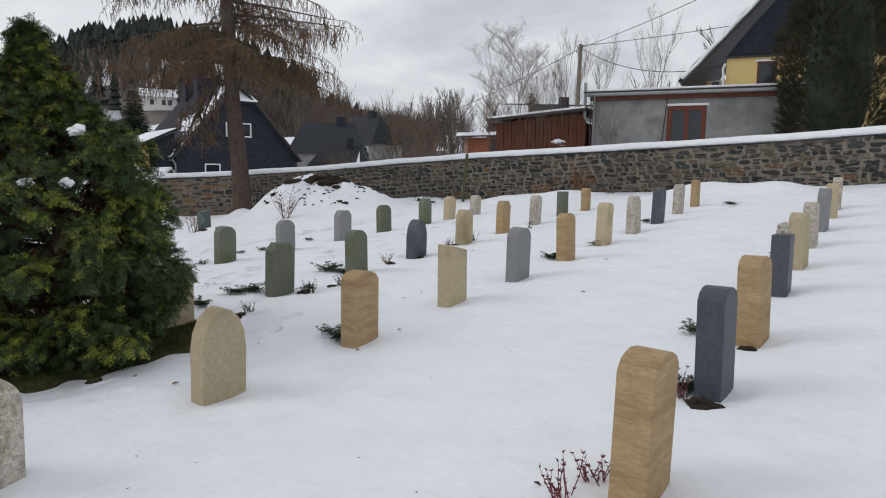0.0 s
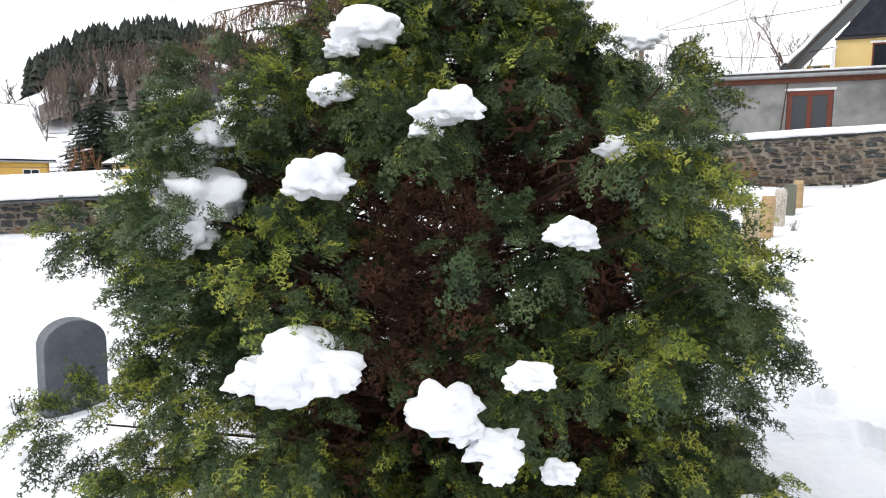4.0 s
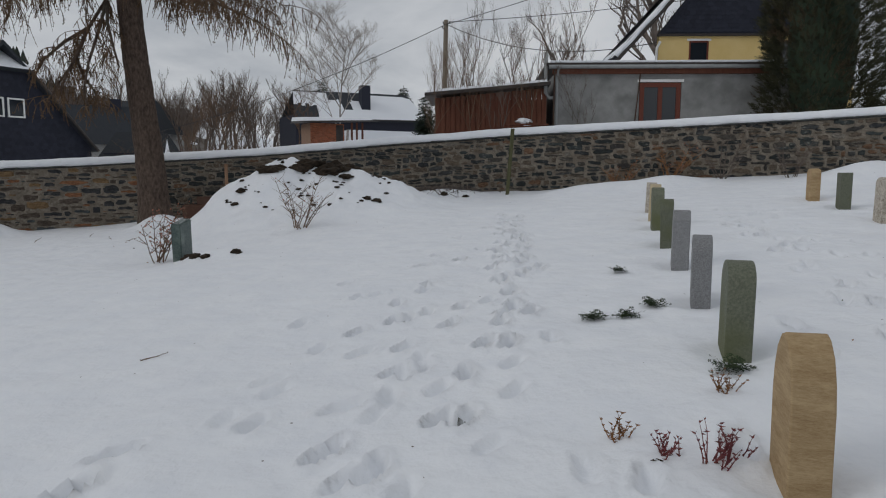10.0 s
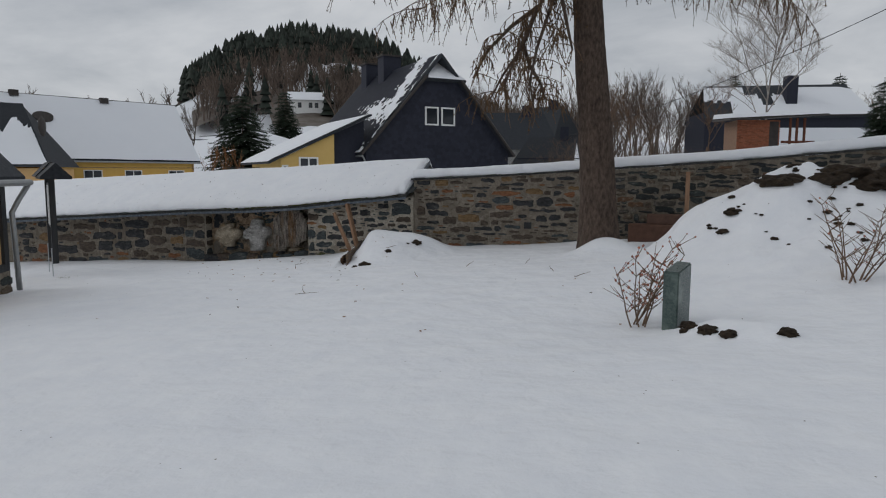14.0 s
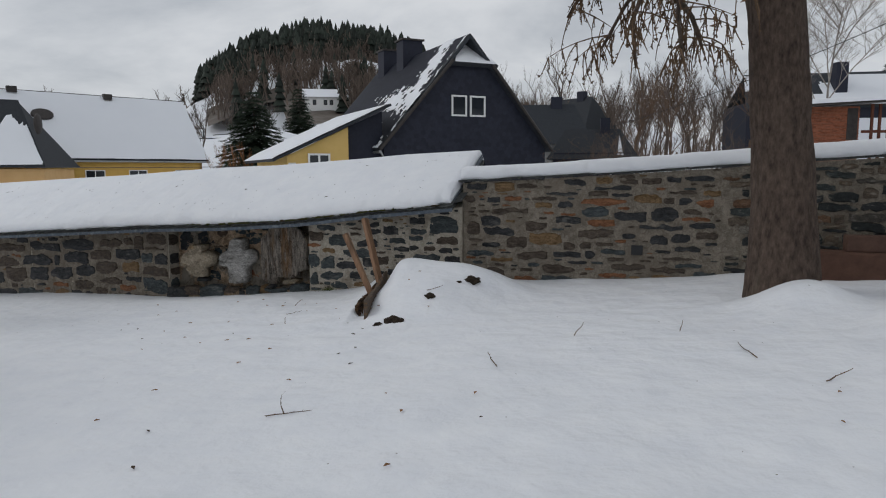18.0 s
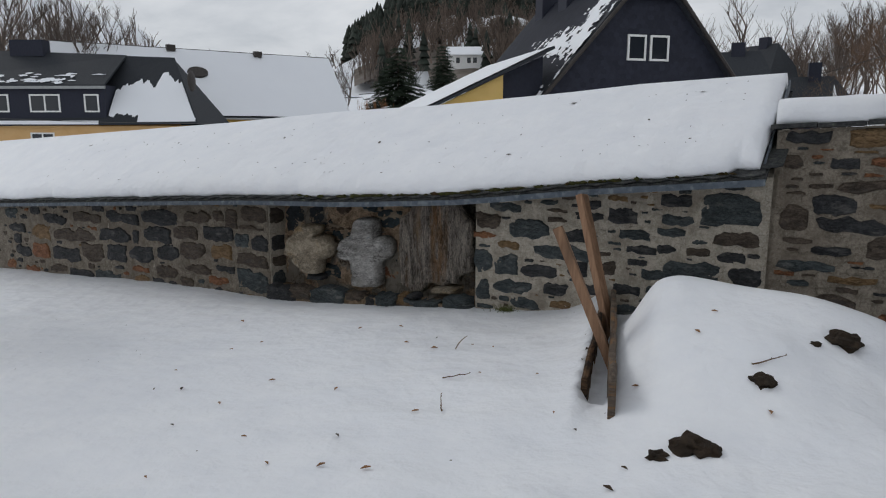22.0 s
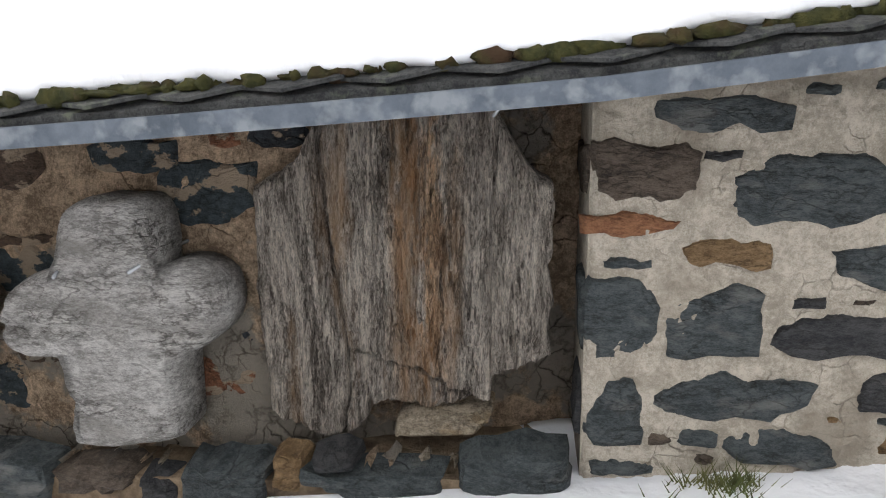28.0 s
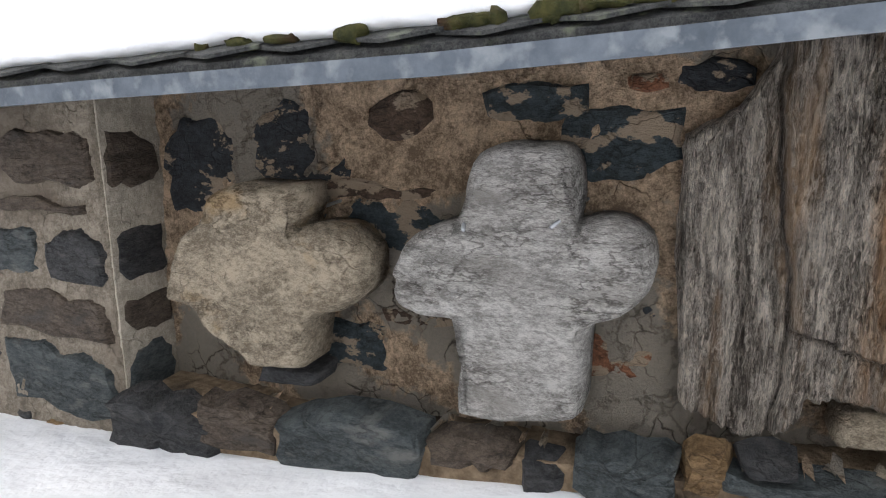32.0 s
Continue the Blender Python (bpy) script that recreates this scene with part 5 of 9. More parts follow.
# ---- stone crosses and slab in the niche ----
def blob_outline(poly, n=72, soft=2):
    """An outline through the corners, resampled and softened."""
    pts = [Vector((x, z)) for x, z in poly]
    seg = [(pts[i], pts[(i + 1) % len(pts)]) for i in range(len(pts))]
    total = sum((b - a).length for a, b in seg)
    res, acc, k = [], 0.0, 0
    for i in range(n):
        d = total * i / n
        while d > acc + (seg[k][1] - seg[k][0]).length:
            acc += (seg[k][1] - seg[k][0]).length
            k += 1
        a, b = seg[k]
        res.append(a + (b - a) * ((d - acc) / max((b - a).length, 1e-6)))
    for _ in range(soft):
        res = [(res[i - 1] + res[i] * 2 + res[(i + 1) % n]) / 4 for i in range(n)]
    return res


def carved(poly, thick, round_off, rough, seed, soft=2, grooves=(), n=80):
    """A hewn stone: an outline with a rounded rim and an uneven front, standing upright, front towards -y."""
    line = blob_outline(poly, n, soft)
    cx, cz = sum(q.x for q in line) / n, sum(q.y for q in line) / n
    b = bmesh.new()
    rings = []
    for inset, y in ((0.0, thick / 2), (0.0, -thick * 0.12), (0.35, -thick * 0.30), (0.8, -thick * 0.44), (1.5, -thick * 0.5)):
        ring = []
        for i, q in enumerate(line):
            t = line[(i + 1) % n] - line[i - 1]
            nrm = Vector((-t.y, t.x)).normalized()
            w = q + nrm * inset * round_off
            ring.append(b.verts.new((w.x, y, w.y)))
        rings.append(ring)
    for r0, r1 in zip(rings, rings[1:]):
        for i in range(n):
            b.faces.new((r0[i], r0[(i + 1) % n], r1[(i + 1) % n], r1[i]))
    cap = b.faces.new(rings[-1])
    backf = b.faces.new(list(reversed(rings[0])))
    bmesh.ops.triangulate(b, faces=[cap])
    for _ in range(5):
        long_edges = [e for e in b.edges if e.calc_length() > 0.016 and all(v.co.y < -thick * 0.4 for v in e.verts)]
        if long_edges:
            bmesh.ops.subdivide_edges(b, edges=long_edges, cuts=1)
    bmesh.ops.triangulate(b, faces=[f for f in b.faces if len(f.verts) > 4 and f is not backf])
    bmesh.ops.recalc_face_normals(b, faces=b.faces)
    for v in b.verts:
        if v.co.y < thick * 0.45:
            k = rough * fbm(v.co.x * 9 + seed, v.co.z * 9, seed, 3) + 0.32 * rough * fbm(v.co.x * 34 + v.co.z * 20, v.co.z * 60, seed, 3)
            v.co.y += k
            for gz, gd in grooves:
                v.co.y += gd * math.exp(-((v.co.z - gz) / 0.018) ** 2)
    return b


C2 = [(-1.598, 0.011), (-1.468, 0.005), (-1.244, 0.038), (-1.222, 0.063), (-1.216, 0.327), (-1.14, 0.350), (-1.068, 0.414), (-1.042, 0.497), (-1.062, 0.585), (-1.133, 0.629), (-1.215, 0.631), (-1.267, 0.599), (-1.250, 0.656), (-1.258, 0.774),
      (-1.293, 0.825), (-1.375, 0.822), (-1.458, 0.828), (-1.545, 0.791), (-1.572, 0.709), (-1.575, 0.600), (-1.662, 0.589), (-1.756, 0.541), (-1.805, 0.433), (-1.789, 0.335), (-1.696, 0.303), (-1.590, 0.303)]
cross_2 = finish("stone_cross", carved(C2, 0.19, 0.022, 0.012, 3.1, 1, grooves=((0.415, 0.022), (0.445, -0.012), (0.545, 0.016), (0.57, -0.006), (0.17, 0.012), (0.09, -0.008)), n=110), "cross", smooth=True)
cross_2.location = (0, 0.0, 0)
tagged(cross_2, "grey weathered stone cross with rounded arms in the niche", "stone cross", group="old stones in the niche")
C1 = [(-2.277, 0.085), (-2.085, 0.105), (-2.054, 0.283), (-1.946, 0.310), (-1.862, 0.389), (-1.852, 0.496), (-1.924, 0.571), (-2.030, 0.580), (-2.115, 0.553), (-2.070, 0.608), (-2.067, 0.699), (-2.166, 0.690), (-2.298, 0.697),
      (-2.415, 0.657), (-2.434, 0.574), (-2.535, 0.523), (-2.625, 0.335), (-2.605, 0.278), (-2.500, 0.271), (-2.445, 0.193), (-2.360, 0.151)]
cross_1 = finish("stone_cross", carved(C1, 0.19, 0.022, 0.020, 8.4, 1, n=96), "cross_tan", smooth=True)
cross_1.location = (0, -0.05, 0)
tagged(cross_1, "small ochre-grey broken stone cross in the niche", "stone cross", group="old stones in the niche")
S1 = [(-0.973, 0.076), (-0.81, -0.002), (-0.713, 0.024), (-0.664, 0.071), (-0.658, 0.125), (-0.561, 0.148), (-0.452, 0.121), (-0.258, 0.18), (-0.26, 0.254), (-0.215, 0.258), (-0.077, 0.32), (-0.074, 0.536), (-0.078, 0.856),
      (-0.145, 0.897), (-0.192, 0.973), (-0.265, 1.09), (-0.40, 1.13), (-0.773, 1.12), (-0.794, 1.036), (-0.865, 0.919), (-1.006, 0.84), (-1.008, 0.647)]


def split_slab(poly, thick, nx=190, nz=170):
    """A cleft slab: columns between the outline's lower and upper edge, with long upright ridges, a fissure and a broken foot."""
    n = len(poly)
    x0, x1 = min(q[0] for q in poly), max(q[0] for q in poly)
    v = []
    for i in range(nx + 1):
        x = x0 + 0.004 + (x1 - x0 - 0.008) * i / nx
        cuts = []
        for k in range(n):
            (xa, za), (xb, zb) = poly[k], poly[(k + 1) % n]
            if (xa - x) * (xb - x) < 0:
                cuts.append(za + (zb - za) * (x - xa) / (xb - xa))
        lo, hi = min(cuts) + 0.008 * fbm(x * 30, 1.0), max(cuts) + 0.008 * fbm(x * 30, 5.0)
        for j in range(nz + 1):
            z = lo + (hi - lo) * j / nz
            edge = min((x - x0) / 0.03, (x1 - x) / 0.03, (z - lo) / 0.03, (hi - z) / 0.03, 1)
            xs_ = x + 0.02 * fbm(z * 1.5, x * 2)
            y = -thick / 2 + 0.05 * (1 - edge) ** 2 - 0.026 * fbm(xs_ * 16, z * 1.6, 2.0, 2) - 0.020 * fbm(xs_ * 50, z * 7, 7.0, 2) - 0.016 * fbm(xs_ * 110, z * 30, 4.0, 2)
            line = -0.742 + 0.03 * math.sin(z * 5) + 0.012 * fbm(z * 9, 2)
            y += 0.05 * max(0, 1 - abs(x - line) / 0.014) + (0.03 if x < line else 0)
            foot = 0.345 - 0.20 * (x + 0.74) - 0.42 * (x + 0.74) ** 2 + 0.02 * fbm(x * 20, 3)
            if x > line and z < foot:
                y += 0.022
            if x > line:
                y += 0.035 * max(0, 1 - abs(z - foot) / 0.011)
            v.append((x + 0.016 * fbm(z * 11, 2.0 if x < -0.5 else 8.0, 1.0, 3) * max(0, 1 - min(x - x0, x1 - x) / 0.06), y, z))
    f = [(i * (nz + 1) + j, (i + 1) * (nz + 1) + j, (i + 1) * (nz + 1) + j + 1, i * (nz + 1) + j + 1) for i in range(nx) for j in range(nz)]
    rim = [i * (nz + 1) for i in range(nx + 1)] + [nx * (nz + 1) + j for j in range(1, nz + 1)] + [i * (nz + 1) + nz for i in range(nx - 1, -1, -1)] + [j for j in range(nz - 1, 0, -1)]
    o = len(v)
    v += [(v[k][0], thick / 2, v[k][2]) for k in rim]
    m = len(rim)
    f += [(rim[(k + 1) % m], rim[k], o + k, o + (k + 1) % m) for k in range(m)]
    f.append(tuple(o + k for k in range(m - 1, -1, -1)))
    return Geo().add(v, f)


slab = finish("stone_slab", split_slab(S1, 0.17), "slab", smooth=True)
slab.location = (0, 0.115, 0)
tagged(slab, "tall rough gneiss slab with brown vertical bands leaning in the niche", "stone slab", group="old stones in the niche")
wedge = finish("wedge_stone", carved([(-0.58, 0.02), (-0.30, 0.04), (-0.24, 0.12), (-0.40, 0.13), (-0.56, 0.10)], 0.2, 0.015, 0.01, 2.2, 1, n=40), "cross_tan", smooth=False)
wedge.location = (0, 0.14, 0)
tagged(wedge, "flat layered stone wedged under the slab", "stone")
chip = finish("loose_stone", carved([(-2.33, 0.0), (-2.10, 0.01), (-2.08, 0.075), (-2.30, 0.085)], 0.15, 0.012, 0.01, 6.2, 1, n=36), KIND["k"])
chip.location = (0, 0.02, 0)
tagged(chip, "dark flat stone under the small cross", "stone")
for x, z, dx in ((-1.55, 0.59, 0.05), (-1.31, 0.61, -0.055), (-2.43, 0.57, 0.04), (-2.13, 0.57, -0.055), (-0.72, 1.09, 0.03), (-0.25, 1.05, -0.04)):
    pin = Geo().tube([(x, -0.125 if x < -1 else -0.02, z), (x - dx * 0.6, -0.03, z + 0.03), (x - dx * 1.4, 0.33, z + 0.06)], 0.006, 6)
    tagged(finish("steel_pin", pin, "steel", smooth=True), "bent steel pin holding an old stone", "pin", group="pins in the niche")
nr = random.Random(8)
for i in range(26):
    x = nr.uniform(-2.55, -0.15)
    w = nr.uniform(0.01, 0.03)
    b = bmesh.new()
    bmesh.ops.create_icosphere(b, subdivisions=1, radius=w)
    for v in b.verts:
        v.co *= nr.uniform(0.7, 1.2)
        v.co += Vector((x, nr.uniform(-0.04, 0.10), 0.0))
        v.co.z += -0.02 + 0.045 * x + 0.02
    tagged(finish("pebble", b, nr.choice(("cross_tan", "niche", "mortar"))), "small stone chip on the niche floor", "stone", group="chips on the niche floor")


# ---- gravestones in rows ----
def grave_profile(kind, w, h):
    a = w / 2
    if kind == "arch":
        return [(-a, -0.15), (a, -0.15), (a, h - a * 0.85)] + [(a * math.cos(t), h - a * 0.85 + a * 0.85 * math.sin(t)) for t in np.linspace(0.15, math.pi - 0.15, 13)] + [(-a, h - a * 0.85)]
    if kind == "ogive":
        return [(-a, -0.15), (a, -0.15), (a * 1.02, h * 0.55), (a * 0.93, h * 0.72), (a * 0.68, h * 0.88), (a * 0.3, h * 0.975), (0, h), (-a * 0.3, h * 0.975), (-a * 0.68, h * 0.88), (-a * 0.93, h * 0.72), (-a * 1.02, h * 0.55)]
    if kind == "bow":
        return [(-a, -0.15), (a, -0.15), (a, h - 0.075), (a * 0.75, h - 0.03), (a * 0.4, h - 0.008), (0, h), (-a * 0.4, h - 0.008), (-a * 0.75, h - 0.03), (-a, h - 0.075)]
    if kind == "shoulder":
        return [(-a, -0.15), (a, -0.15), (a, h - 0.10), (a * 0.55, h), (-a * 0.55, h), (-a, h - 0.10)]
    if kind == "slant":
        return [(-a, -0.15), (a, -0.15), (a, h - 0.07), (-a, h)]
    if kind == "taper":
        return [(-a * 1.15, -0.15), (a * 1.15, -0.15), (a * 0.9, h * 0.8), (a * 0.5, h * 0.96), (0, h), (-a * 0.5, h * 0.96), (-a * 0.9, h * 0.8)]
    return [(-a, -0.15), (a, -0.15), (a, h), (-a, h)]


LOOK = {"sandstone": "yellow-brown sandstone", "sand_pale": "pale buff sandstone", "granite": "speckled light grey granite", "granite_dark": "smooth dark grey granite", "granite_green": "mossy green-grey stone", "stone_white": "weathered whitish stone"}
FORM = {"arch": "round-topped", "ogive": "pointed-arch", "bow": "gently curved", "shoulder": "shouldered", "slant": "sloping-topped", "taper": "tapering", "flat": "flat-topped"}


def gravestone(at, kind, material, w=0.30, h=0.62, d=0.15, turn=60.0, tilt=0.0):
    b = Geo().prism(grave_profile(kind, w, h), -d / 2, d / 2).bm()
    bmesh.ops.bevel(b, geom=[e for e in b.edges if e.calc_face_angle(0) > 0.7], offset=0.008, segments=2, profile=0.5, affect="EDGES")
    ob = finish("gravestone", b, material)
    ob.matrix_basis = pose(at[0], at[1], ground_z(*at) + 0.02, tilt, tilt * 0.6, turn)
    return tagged(ob, "%s %s gravestone standing in snow" % (FORM[kind], LOOK[material]), "gravestone", group="gravestones in rows")


A_KINDS = [("arch", "stone_white", 0.40, 0.60), ("ogive", "sand_pale", 0.33, 0.62), ("bow", "sandstone", 0.30, 0.62), ("slant", "sand_pale", 0.30, 0.62), ("arch", "granite", 0.29, 0.64), ("bow", "sandstone", 0.28, 0.66),
           ("bow", "sand_pale", 0.27, 0.66), ("taper", "stone_white", 0.25, 0.66), ("arch", "granite_dark", 0.28, 0.70), ("bow", "stone_white", 0.25, 0.62), ("flat", "sandstone", 0.26, 0.60)]
M_KINDS = [("arch", "sand_pale", 0.32, 0.62), ("shoulder", "granite_green", 0.33, 0.64), ("arch", "granite_green", 0.31, 0.62), ("ogive", "granite_dark", 0.32, 0.60), ("shoulder", "sand_pale", 0.30, 0.60), ("shoulder", "sandstone", 0.28, 0.62),
           ("bow", "stone_white", 0.28, 0.60), ("flat", "granite_green", 0.27, 0.56), ("bow", "sandstone", 0.27, 0.56)]
L_KINDS = [("arch", "granite_dark", 0.40, 0.62), ("bow", "granite_dark", 0.30, 0.62), ("ogive", "sandstone", 0.31, 0.63), ("arch", "granite_green", 0.33, 0.60), ("arch", "granite", 0.33, 0.58), ("shoulder", "granite", 0.33, 0.60),
           ("arch", "granite_green", 0.32, 0.58), ("shoulder", "granite_green", 0.30, 0.60), ("bow", "sand_pale", 0.30, 0.58), ("shoulder", "stone_white", 0.28, 0.52)]
R_KINDS = [("bow", "sandstone", 0.31, 0.66), ("bow", "granite_dark", 0.28, 0.66), ("bow", "sandstone", 0.30, 0.66), ("flat", "granite_dark", 0.28, 0.58), ("bow", "sand_pale", 0.28, 0.64), ("bow", "stone_white", 0.28, 0.60), ("shoulder", "granite", 0.28, 0.64), ("bow", "sand_pale", 0.28, 0.60), ("bow", "stone_white", 0.28, 0.60)]
gr = random.Random(21)
for row, kinds in ((ROW_A, A_KINDS), (ROW_M, M_KINDS), (ROW_L, L_KINDS), (ROW_R, R_KINDS)):
    for at, (kind, material, w, h) in zip(row, kinds):
        gravestone(at, kind, material, w, h, 0.16 + gr.uniform(-0.01, 0.015), 60.0 + gr.uniform(-4, 4), gr.uniform(-1.5, 1.5))


# ---- the large false cypress ----
CYP = (13.55, -20.0)


def crown_r(z):
    return np.interp(z, [0.50, 0.75, 1.0, 1.35, 1.8, 2.3, 2.7, 3.05, 3.32], [0.98, 1.16, 1.34, 1.48, 1.36, 1.00, 0.60, 0.26, 0.03])


def spray_template(r):
    """A flat feathery spray, pointing along +x in the xy plane, 1 long: a midrib, branchlets and their scaly tips."""
    tri = []

    def leaf(a, b, w):
        d = (b - a)
        s = Vector((-d.y, d.x, 0)).normalized() * w
        tri.append((a - s, b, a + s))

    n = 3
    for i in range(n):
        s = 0.06 + 0.86 * i / (n - 1)
        base = Vector((s * 0.94, 0, -0.22 * s * s))
        reach = 0.50 * (1 - 0.62 * s) + 0.05
        for side in (-1, 1):
            ang = side * (0.95 - 0.4 * s) + r.uniform(-0.15, 0.15)
            tip = base + Vector((math.cos(ang), math.sin(ang), r.uniform(-0.22, 0.10))) * reach * r.uniform(0.8, 1.15)
            leaf(base, tip, 0.062)
            q = base + (tip - base) * 0.40
            for s2 in (-1, 1):
                a2 = ang + s2 * 0.75
                leaf(q + Vector((math.cos(a2), math.sin(a2), r.uniform(-0.25, 0.05))) * reach * 0.52, q, 0.050)
    leaf(Vector((0, 0, 0)), Vector((1, 0, -0.16)), 0.018)
    return np.array([[tuple(q) for q in t] for t in tri], dtype=np.float32).reshape(-1, 3)


def sprays_mesh(name, items, templates):
    """items: place, axis, normal, length. All the sprays joined into one mesh."""
    blocks, r = [], np.random.RandomState(3)
    for p, ax, nr_, ln in items:
        t = templates[r.randint(len(templates))]
        x = np.array(ax) / np.linalg.norm(ax)
        z = np.array(nr_) - x * np.dot(nr_, x)
        z /= np.linalg.norm(z)
        y = np.cross(z, x)
        blocks.append((t * ln) @ np.stack([x, y, z]) + np.array(p))
    v = np.concatenate(blocks)
    return fast_mesh(name, v, np.arange(len(v)).reshape(-1, 3), 3)


def fan_template(r):
    """A plain needle spray for trees that stay far off."""
    tri = []
    for i in range(5):
        s = 0.1 + 0.2 * i
        for side in (-1, 1):
            ang = side * (0.9 - 0.3 * s)
            tip = (s + math.cos(ang) * 0.45 * (1.15 - s), math.sin(ang) * 0.45 * (1.15 - s), r.uniform(-0.15, 0.05))
            tri.append(((s - 0.06, 0, 0), tip, (s + 0.09, 0, 0)))
    tri.append(((0, -0.03, 0), (1.05, 0, -0.05), (0, 0.03, 0)))
    return np.array(tri, dtype=np.float32).reshape(-1, 3)


br = random.Random(5)
FANS = [fan_template(br) for _ in range(5)]
TEMPLATES = [spray_template(br) for _ in range(6)]
cypress = thing("cypress", (CYP[0], CYP[1], 0.5), "large dense golden-green false cypress with clumps of snow", "conifer")
items, golden, inner, tips = [], [], [], []


def bough(centre, o, size, light):
    """A rounded bough end: cupped fronds all over a dome that faces out and up, their tips curling down; the young growth is on its upper rim."""
    tips.append((centre, o))
    out = (o + Vector((0, 0, 0.45))).normalized()
    side = out.cross(Vector((0, 0, 1))).normalized()
    for f in range(int(7 + 95 * size)):
        d = Vector((br.gauss(0, 1), br.gauss(0, 1), br.gauss(0, 1))).normalized()
        if d.dot(out) < -0.25:
            d = -d
        root = centre + Vector((d.x, d.y, d.z * 0.72)) * size * br.uniform(0.62, 1.0)
        ln = br.uniform(0.08, 0.14)
        ax = (d * 0.8 + side * br.uniform(-0.8, 0.8) + o * 0.35 + Vector((0, 0, br.uniform(-0.55, 0.25)))).normalized()
        nrm = d * 0.8 + Vector((br.gauss(0, 0.3), br.gauss(0, 0.3), 0.55))
        nrm = (nrm - ax * nrm.dot(ax)).normalized()
        across = nrm.cross(ax)
        cup = br.uniform(0.3, 0.9)
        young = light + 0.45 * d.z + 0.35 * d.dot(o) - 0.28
        for k in range(13):
            s = (k // 2) / 6
            wing = (-1 if k % 2 else 1) * (1.0 - 0.4 * s) if k < 12 else 0.0
            w = ax * math.cos(wing) + across * math.sin(wing) - nrm * cup * (s - 0.3) + Vector((br.gauss(0, 0.22), br.gauss(0, 0.22), br.gauss(0, 0.22)))
            q = root + ax * ln * s * 0.85 + nrm * ln * cup * s * (0.7 - s)
            n2 = nrm + ax * cup * s + across * wing * 0.5 + Vector((br.gauss(0, 0.5), br.gauss(0, 0.5), br.gauss(0, 0.5)))
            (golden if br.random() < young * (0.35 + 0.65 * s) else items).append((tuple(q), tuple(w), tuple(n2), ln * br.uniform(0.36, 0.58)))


made = 0
while made < 400:
    a, z = br.uniform(0, 2 * math.pi), 0.60 + 2.80 * br.random() ** 1.25
    if 0.5 < a < 2.3 and br.random() < 0.7:
        continue
    # an open, dead patch low on the side that faces the path
    if (4.1 < a < 5.0 and 0.95 < z < 1.30 and br.random() < 0.6) or (4.50 < a < 4.86 and 1.42 < z < 1.95 and br.random() < 0.9):
        continue
    made += 1
    o = Vector((math.cos(a), math.sin(a), 0))
    size = br.choice((0.10, 0.13, 0.17, 0.22)) * br.uniform(0.85, 1.15) * (0.40 + 0.60 * min(1.0, float(crown_r(z))))
    rad = float(crown_r(z)) * (1 + 0.36 * noise.noise(Vector((o.x * 2.6, o.y * 2.6, z * 2.4)))) * (br.uniform(0.86, 1.12) if made % 4 else br.uniform(0.66, 0.82)) * (1 - 0.33 * max(0.0, math.cos(a - 0.67)) ** 2) * (float(np.interp(z, [0.6, 1.0, 1.4, 1.6, 1.8, 2.2], [0.80, 0.82, 0.95, 0.95, 0.84, 0.72])) if 2.4 < a < 3.6 else 1)
    lean = max(0.0, (z - 1.2) / 2.1)
    centre = Vector((CYP[0] - 0.15 * lean, CYP[1] - 0.07 * lean, z)) + o * max(0.03, rad - size * 0.85)
    bough(centre, o, size, 0.18 + 0.75 * noise.noise(centre * 1.7) + br.gauss(0, 0.16))
# boughs that reach out over the snow
for a, z, rad, size in ((3.73, 1.74, 1.66, 0.14), (3.70, 1.68, 1.45, 0.17), (3.66, 1.62, 1.25, 0.18), (3.80, 1.86, 1.30, 0.15), (3.62, 1.45, 1.38, 0.15), (3.30, 1.62, 1.42, 0.15), (3.12, 1.50, 1.52, 0.14), (3.05, 1.42, 1.38, 0.16), (2.95, 1.78, 1.12, 0.14), (2.86, 2.05, 0.92, 0.13), (2.75, 1.95, 1.00, 0.12), (3.20, 1.25, 1.18, 0.14)):
    o = Vector((math.cos(a), math.sin(a), 0))
    bough(Vector((CYP[0], CYP[1], z)) + o * rad, o, size, 0.25)
for c in range(3200):
    a, z = br.uniform(0, 2 * math.pi), 0.56 + 2.6 * br.random() ** 1.3
    rad = float(crown_r(z)) * br.uniform(0.35, 0.70) * (1 - 0.33 * max(0.0, math.cos(a - 0.67)) ** 2)
    if c < 700:
        a, z = br.uniform(4.48, 4.88), br.uniform(1.25, 1.95)
        rad = float(crown_r(z)) * br.uniform(0.66, 0.80)
    lean = max(0.0, (z - 1.2) / 2.1)
    o = Vector((math.cos(a), math.sin(a), 0))
    ax = o + Vector((br.uniform(-0.8, 0.8), br.uniform(-0.8, 0.8), br.uniform(-0.6, 0.8)))
    inner.append(((CYP[0] - 0.15 * lean + o.x * rad, CYP[1] - 0.07 * lean + o.y * rad, z), tuple(ax), (br.uniform(-1, 1), br.uniform(-1, 1), 0.7), br.uniform(0.05, 0.10) if c < 700 else br.uniform(0.10, 0.22)))
part("foliage", sprays_mesh("foliage", items, TEMPLATES), "thuja", cypress)
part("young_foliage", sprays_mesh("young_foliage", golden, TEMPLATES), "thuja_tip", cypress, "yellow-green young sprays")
part("dead_foliage", sprays_mesh("dead_foliage", inner, TEMPLATES), "thuja_dark", cypress, "brown dead inner sprays")
wood = Geo().tube([(CYP[0], CYP[1], 0.3), (CYP[0] + 0.03, CYP[1], 1.5), (CYP[0], CYP[1] + 0.03, 3.0)], [0.13, 0.09, 0.02], 8)
